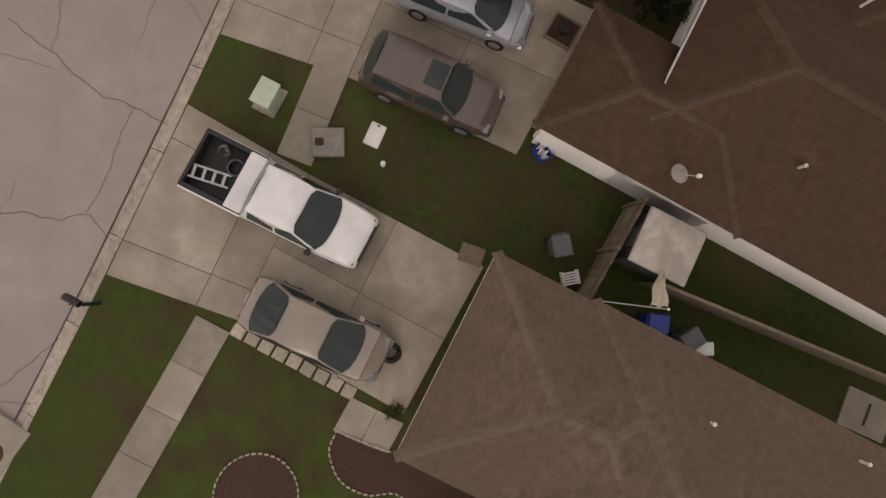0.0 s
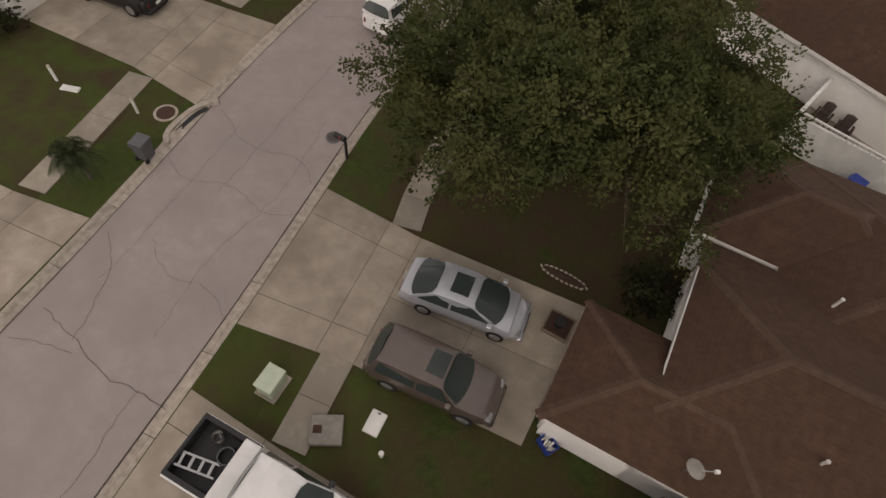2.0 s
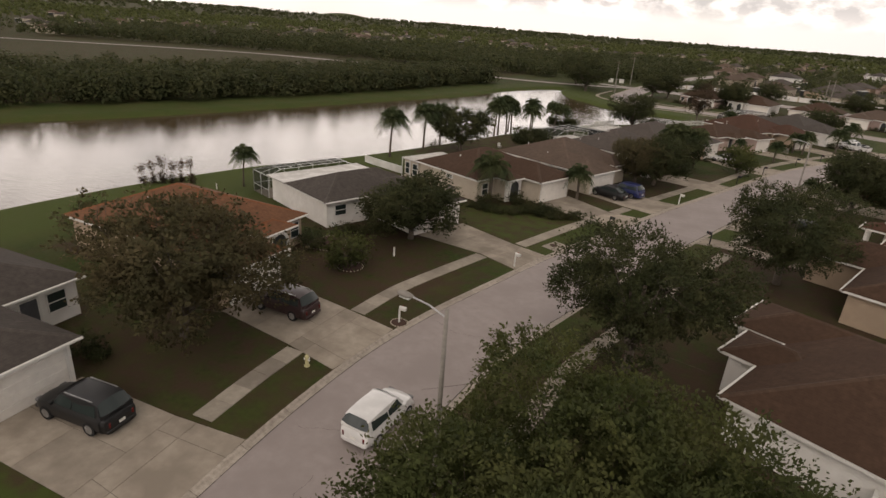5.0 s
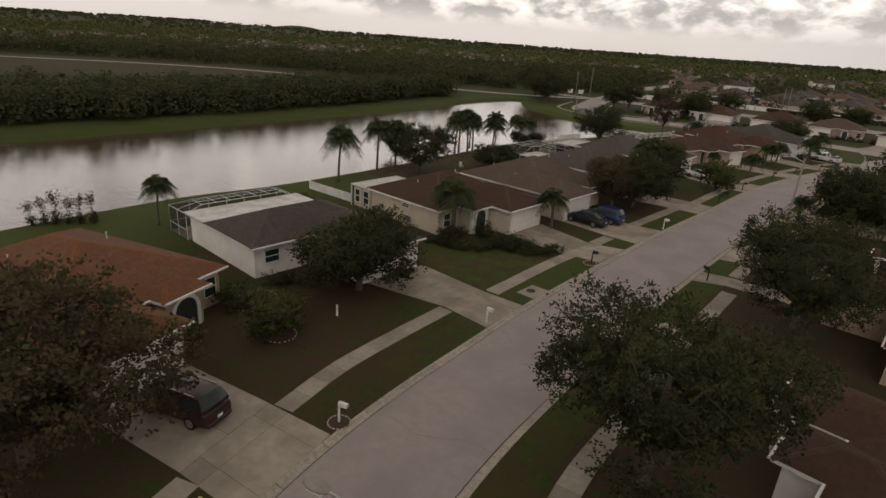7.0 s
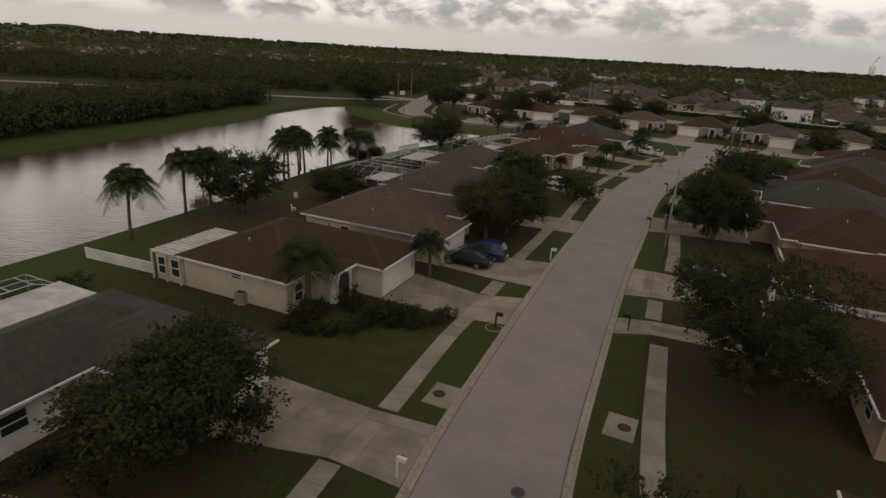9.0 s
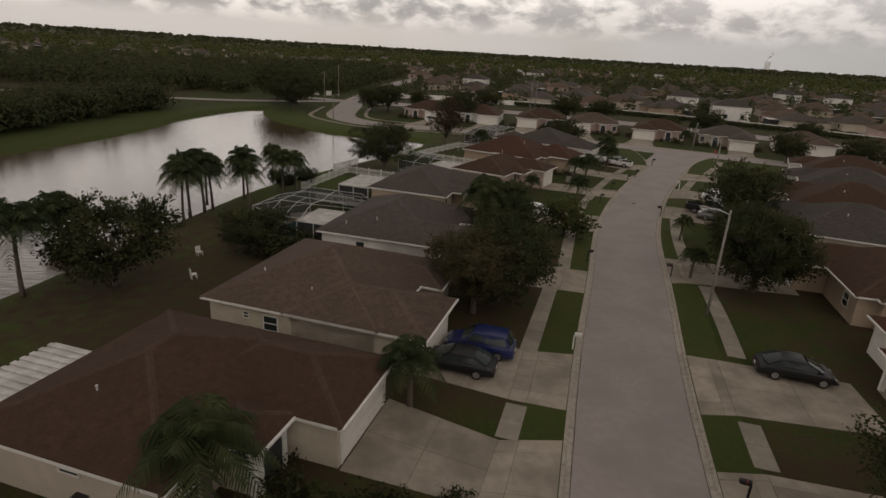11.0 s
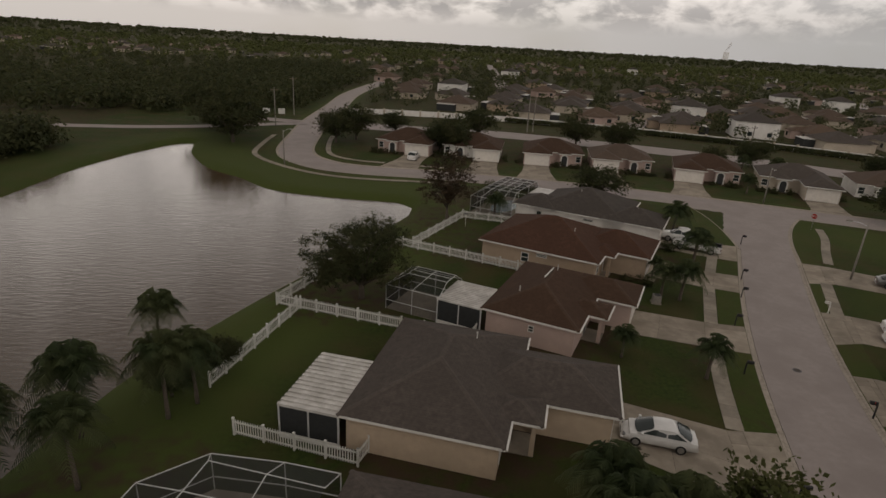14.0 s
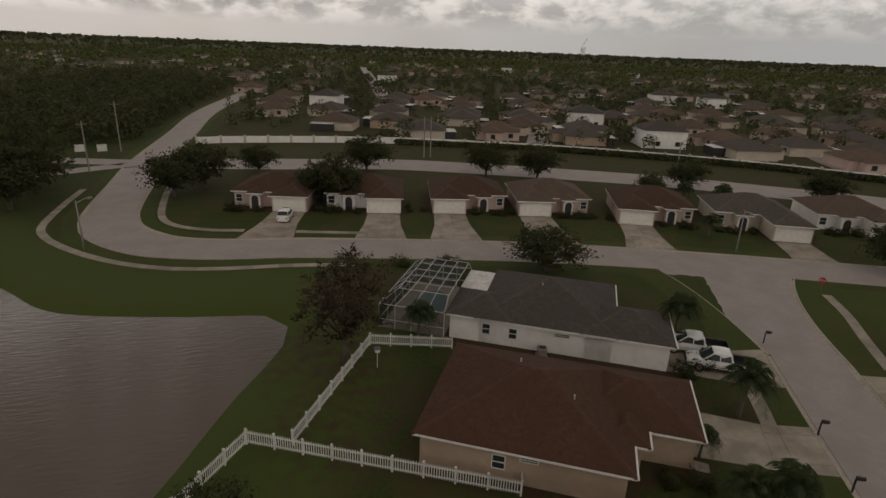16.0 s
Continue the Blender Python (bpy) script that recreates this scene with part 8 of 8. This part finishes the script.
def wood(name, spots, label, material, n=26, size=(0.26, 0.5)):
    """Many far trees in one mesh: loose leaf sprays set round each crown, facing outwards."""
    g = np.random.default_rng(len(spots))
    q = np.repeat(np.array(spots, float), n, axis=0)
    x, y, r, h, z = q.T
    m = len(q)
    a, u = g.uniform(0, 6.283, m), g.uniform(0, 1, m) ** 0.8
    reach = np.sqrt(np.maximum(0.03, 1 - ((u - 0.42) / 0.60) ** 2)) * g.uniform(0.55, 1.0, m) * (1 + 0.22 * np.sin(3 * a + x))
    c = np.stack([x + np.cos(a) * reach * r, y + np.sin(a) * reach * r, z + h * (0.12 + 0.88 * u)], 1)
    nrm = np.stack([np.cos(a) * reach * 0.8, np.sin(a) * reach * 0.8, 0.05 + u * 0.9], 1)
    soft = np.repeat(nrm / np.linalg.norm(nrm, axis=1)[:, None], 4, axis=0)
    nrm += g.normal(0, 0.25, (m, 3))
    nrm /= np.linalg.norm(nrm, axis=1)[:, None]
    t = np.cross(nrm, g.normal(0, 1, (m, 3)))
    t /= np.linalg.norm(t, axis=1)[:, None]
    w = np.cross(nrm, t)
    s = (r * g.uniform(*size, m))[:, None]
    k = g.uniform(0.5, 1.0, (4, m, 1))
    v = np.stack([c - t * s * k[0], c + w * s * k[1], c + t * s * k[2], c - w * s * k[3]], 1).reshape(-1, 3)
    me = mesh(name, v.tolist(), np.arange(4 * m).reshape(-1, 4)[:, ::-1].tolist(), material, normals=soft.tolist())
    place(name, me, label=label, category="woodland", kind="stuff")


def along(line, k):
    s = np.r_[0, np.cumsum(np.linalg.norm(np.diff(np.array(line, float), axis=0), axis=1))]
    q = k * s[-1]
    return np.interp(q, s, [p[0] for p in line]), np.interp(q, s, [p[1] for p in line])


# the wood beyond the pond, between the bank and a country road
FAR_ROAD = [(-300, 140), (-225, 202), (-165, 221), (-105, 225), (-75, 230), (-44, 246)]
spots = []
edge = [(-140, -30), (-121, 35), (-112, 62), (-99, 100), (-93, 150), (-89, 186), (-86, 203)]
for _ in range(2050):
    k = rng.random()
    x, y = along(edge, k)
    d = rng.random() ** 1.3 * (78 - 62 * k)
    spots.append((x - d + rng.uniform(-2, 2), y + 0.15 * d + rng.uniform(-3, 3), rng.uniform(1.5, 3.0), rng.uniform(3.0, 6.8), 0))
wood("woodland", spots, "dense dark green wood on the far bank", F["dark"], 110, (0.085, 0.20))
spots = []
for _ in range(2600):
    k = rng.random()
    x, y = along([(-330, 175), (-230, 228), (-165, 246), (-105, 250), (-75, 258), (-52, 270), (-50, 300), (-47, 360), (-30, 460)], k)
    d = rng.random() ** 1.2 * 150
    x, y = x - d * 0.5 + rng.uniform(-3, 3), y + d * 0.8 + rng.uniform(-3, 3)
    if x > -46 + (y - 300) * 0.06 and y < 480:
        continue
    if np.min(np.hypot(BACK[:, 0] - x, BACK[:, 1] - y)) < 7:
        continue
    spots.append((x, y, rng.uniform(1.8, 3.4), rng.uniform(3.5, 8.0), 0))
wood("woodland", spots, "dense dark green wood on the far bank", F["dark"], 50, (0.14, 0.30))

FAR_HOUSES = [(5.6, 300), (30, 281), (52, 277), (76, 266), (98, 258), (112, 238), (133, 220), (116, 310), (10.6, 366), (52, 308), (150, 262), (168, 234), (130, 282), (75, 300), (150, 320), (186, 300), (205, 262),
              (30, 330), (100, 345), (240, 300), (215, 340), (178, 372), (60, 380), (140, 420), (267, 466), (300, 380)]
hr = random.Random(5)
for k in range(1600):
    a = radians(hr.uniform(-62, 58))
    d = 240 + 800 * hr.random() ** 1.2
    x, y = math.sin(a) * d + 10, 150 + math.cos(a) * d
    if (x < -20 - 0.02 * y and d < 520) or x < -0.75 * y:
        continue
    if any(math.hypot(x - p, y - q) < 21 for p, q in FAR_HOUSES):
        continue
    FAR_HOUSES.append((x, y))
    if len(FAR_HOUSES) > 175:
        break
for k in range(60):
    a, d = radians(hr.uniform(-84, -38)), hr.uniform(330, 800)
    x, y = math.sin(a) * d, 150 + math.cos(a) * d
    if all(math.hypot(x - p, y - q) > 24 for p, q in FAR_HOUSES) and len(FAR_HOUSES) < 212:
        FAR_HOUSES.append((x, y))
# more rows of houses behind the boundary wall
for off, start in ((-36, 0), (-62, 9), (-92, 4), (-118, 12)):
    row = curve_points([(-20, 272.5), (18.4, 267.6), (62, 249.8), (97.6, 226), (122, 203), (190, 140)], 18.0)
    for x, y in shifted(row, off) + start * 0.3:
        if min(math.hypot(x - p, y - q) for p, q in FAR_HOUSES) > 14.5 and x > -12:
            FAR_HOUSES.append((float(x), float(y)))
HX, HY = np.array(FAR_HOUSES).T


def far_spots(count, d0, d1, power, grow, clear):
    out = []
    while len(out) < count:
        a = radians(rng.uniform(-88, 88))
        d = d0 + (d1 - d0) * rng.random() ** power
        x, y = math.sin(a) * d, 120 + math.cos(a) * d
        if (y < 281 - max(x, -20) * 0.42 and x > -60) or (x < -60 and y < 260 and d < 330):
            continue
        if clear and np.min(np.abs(HX - x) + np.abs(HY - y)) < (clear if x > -60 else 2 * clear):
            continue
        if math.hypot(x - HILLS[0][0], y - HILLS[0][1]) < 2.6 * HILLS[0][2]:
            continue
        if d < 450 and np.min(np.hypot(BACK[:, 0] - x, BACK[:, 1] - y)) < 8:
            continue
        s = 1 + max(0, d - 500) / grow
        lift = float(rise(x, y)) + sum(hh * math.exp(-((x - hx) ** 2 + (y - hy) ** 2) / hr**2) for hx, hy, hr, hh in HILLS)
        out.append((x, y, rng.uniform(1.6, 3.4) * s, rng.uniform(2.8, 6.4) * min(s, 1.7), lift))
    return out


wood("far_trees", far_spots(2300, 150, 520, 0.8, 700, 10.5), "dark green garden trees between the far houses", F["dark"], 84, (0.12, 0.26))
wood("far_trees", far_spots(3800, 480, 1300, 0.9, 700, 14), "low suburban trees in the distance", F["oak"], 22, (0.3, 0.55))
wood("far_trees", far_spots(1500, 300, 1300, 0.9, 700, 11), "lighter olive trees scattered in the distance", F["oak"], 18, (0.35, 0.6))
wood("far_trees", far_spots(5000, 1200, 3900, 0.8, 900, 0), "endless woods towards the horizon", F["dark"], 8, (0.5, 0.9))


def far_house(wall, roof, two=False):
    h = thing("far_house", Matrix(), "distant house with a %s hip roof" % roof, "house", "houses of the next neighbourhood")
    top = 5.2 if two else 2.7
    part("wall", bx(-6.5, -6, -0.5, 6.5, 6, top), M[wall], h)
    v, f = [], []
    hip(v, f, -7, -6.5, 7, 6.5, top)
    if not two:
        hip(v, f, -4.5, -9.5, 1.5, 0, top + 0.006)
        part("wing", bx(-4, -9, -0.5, 1, -5, top), M[wall], h)
        part("patio_roof", bx(-1.0, 6.05, 2.3, 6.0, 9.4, 2.42), M["metal_roof"], h, "flat white patio roof")
        part("patio_screen", bx(-0.8, 6.1, 0, 5.8, 9.2, 2.29), M["screen"], h, "dark screened patio")
    place("roof", mesh("roof", v, f, R[roof]), h)
    for x in (-2.6, 3.2):
        part("window", bx(x, -6.06 if x > 0 or two else -9.06, 0.8, x + 1.4, -5.9 if x > 0 or two else -8.9, 2.1), M["glass"], h)
    return h


kinds = [far_house("stucco_cream", "umber"), far_house("stucco_cream", "drab"), far_house("stucco_pink", "taupe"), far_house("stucco_tan", "drab"), far_house("stucco_white", "grey", True)]
for k, (x, y) in enumerate(FAR_HOUSES):
    turn = hr.choice((-20, 70, 160, 250)) + hr.uniform(-8, 8)
    t = kinds[hr.choice((0, 0, 0, 1, 2, 2, 2, 3, 3, 3, 0, 4)) if k > 40 else 4 if k == 8 else k % 4]
    if x < -60:
        t = kinds[(1, 0, 2, 1)[k % 4]]
    m = pose(x, y, 0, 0, 0, turn)
    if k < 5:
        kinds[k].matrix_basis = m
    else:
        copy_thing(t, m)

# the perimeter road and its long white wall
wall_line = [(-34, 271.5), (-20, 272.5), (18.4, 267.6), (62, 249.8), (97.6, 226), (122, 203), (190, 140)]
line = curve_points(wall_line, 6.0)
wall_thing = thing("boundary_wall", Matrix(), "long white boundary wall with capped piers", "wall")
for a, b in zip(line[:-1], line[1:]):
    ang = math.degrees(math.atan2(b[1] - a[1], b[0] - a[0]))
    L = float(np.linalg.norm(b - a))
    part("wall_panel", bx(0, -0.1, -0.2, L, 0.1, 1.75), M["stucco_white"], wall_thing, m=pose(a[0], a[1], 0, 0, 0, ang))
    part("pier", bx(-0.3, -0.3, -0.2, 0.3, 0.3, 2.1, 0.04), M["stucco_cream"], wall_thing, m=pose(a[0], a[1], 0, 0, 0, ang))
hedge = [(x, y, 0.7, 1.55, 0) for x, y in shifted(curve_points(wall_line[2:], 0.7), 1.0)]
wood("clipped_hedge", hedge, "dark clipped hedge along the boundary wall", F["dark"], 60, (0.35, 0.65))
for x, y in ((-57.4, 259.0), (-52.9, 259.0)):
    b = thing("sign_board", pose(x, y, 0, 0, 0, 15), "blank white board on two posts at the roadside", "sign", "roadside boards")
    part("panel", bx(-1.0, -0.04, 0.6, 1.0, 0.04, 2.2, 0.02), M["vinyl"], b)
    for s in (-0.8, 0.8):
        part("post", bx(s - 0.06, 0.042, -0.3, s + 0.06, 0.14, 2.1), M["wood"], b)
per = curve_points([(-37, 247), (-22, 244), (-6.5, 241.5), (14, 238.2), (46.8, 223.5), (69, 211.5), (86, 199), (96, 191.5), (130, 163), (190, 112)], 4.0)
place("road", mesh("perimeter_road", *strip(per, [(-6.0, 0.012), (6.0, 0.012)]), M["asphalt"]), label="pale perimeter road in front of the boundary wall", category="road", kind="structure")
for pts, w in (([(121, 207), (138, 238.8), (175, 289), (221, 346), (300, 450)], 3.4), ([(60, 264), (91, 320), (138, 391), (190, 480)], 3.2), ([(44, 400), (58, 496), (119, 900)], 4.0), ([(-60, 252), (-46, 248)], 3.0), (FAR_ROAD, 2.4)):
    place("road", mesh("far_road", *strip(curve_points(pts, 5.0), [(-w, 0.03), (w, 0.03)]), M["asphalt"]), label="pale road in the next neighbourhood", category="road", kind="structure")
# the steeper of the far hills
hx, hy, hr, hh = HILLS[0]
v, f, rings, spokes = [], [], 14, 40
for i in range(rings + 1):
    for j in range(spokes):
        r, a = 2.4 * hr * i / rings, 2 * math.pi * j / spokes
        x, y = hx + r * math.cos(a), hy + r * math.sin(a)
        v.append((x, y, float(rise(x, y)) - 4 + hh * math.exp(-(r / hr) ** 2)))
for i in range(rings):
    for j in range(spokes):
        f.append((i * spokes + j, (i + 1) * spokes + j, (i + 1) * spokes + (j + 1) % spokes, i * spokes + (j + 1) % spokes))
place("backdrop", mesh("hill", v, f, F["oak"], smooth=True), label="low wooded hill on the horizon", category="hill", kind="structure")
# power station chimneys on the horizon
st = thing("chimney_stacks", pose(1724, 3028, 0), "far power station chimneys trailing steam", "chimneys")
for k in range(4):
    bm = bmesh.new()
    cyl(bm, k * 8 - 12, 0, 0, 58, 2.6, 2.2, 10)
    part("chimney", bm, M["stucco_white"], st)
rs = random.Random(19)
bm = bmesh.new()
for k in range(22):
    t = k / 21
    bmesh.ops.create_icosphere(bm, subdivisions=2, radius=1.5 + 2.6 * t, matrix=Matrix.Translation((-8 + 22 * t + rs.uniform(-2, 2), rs.uniform(-3, 3), 59 + 42 * t + rs.uniform(-2, 2))))
for v in bm.verts:
    v.co += v.normal * 1.6 * noise.noise(v.co * 0.2)
part("steam_plume", bm, M["steam"], st, "white steam drifting from the chimneys", smooth=True)
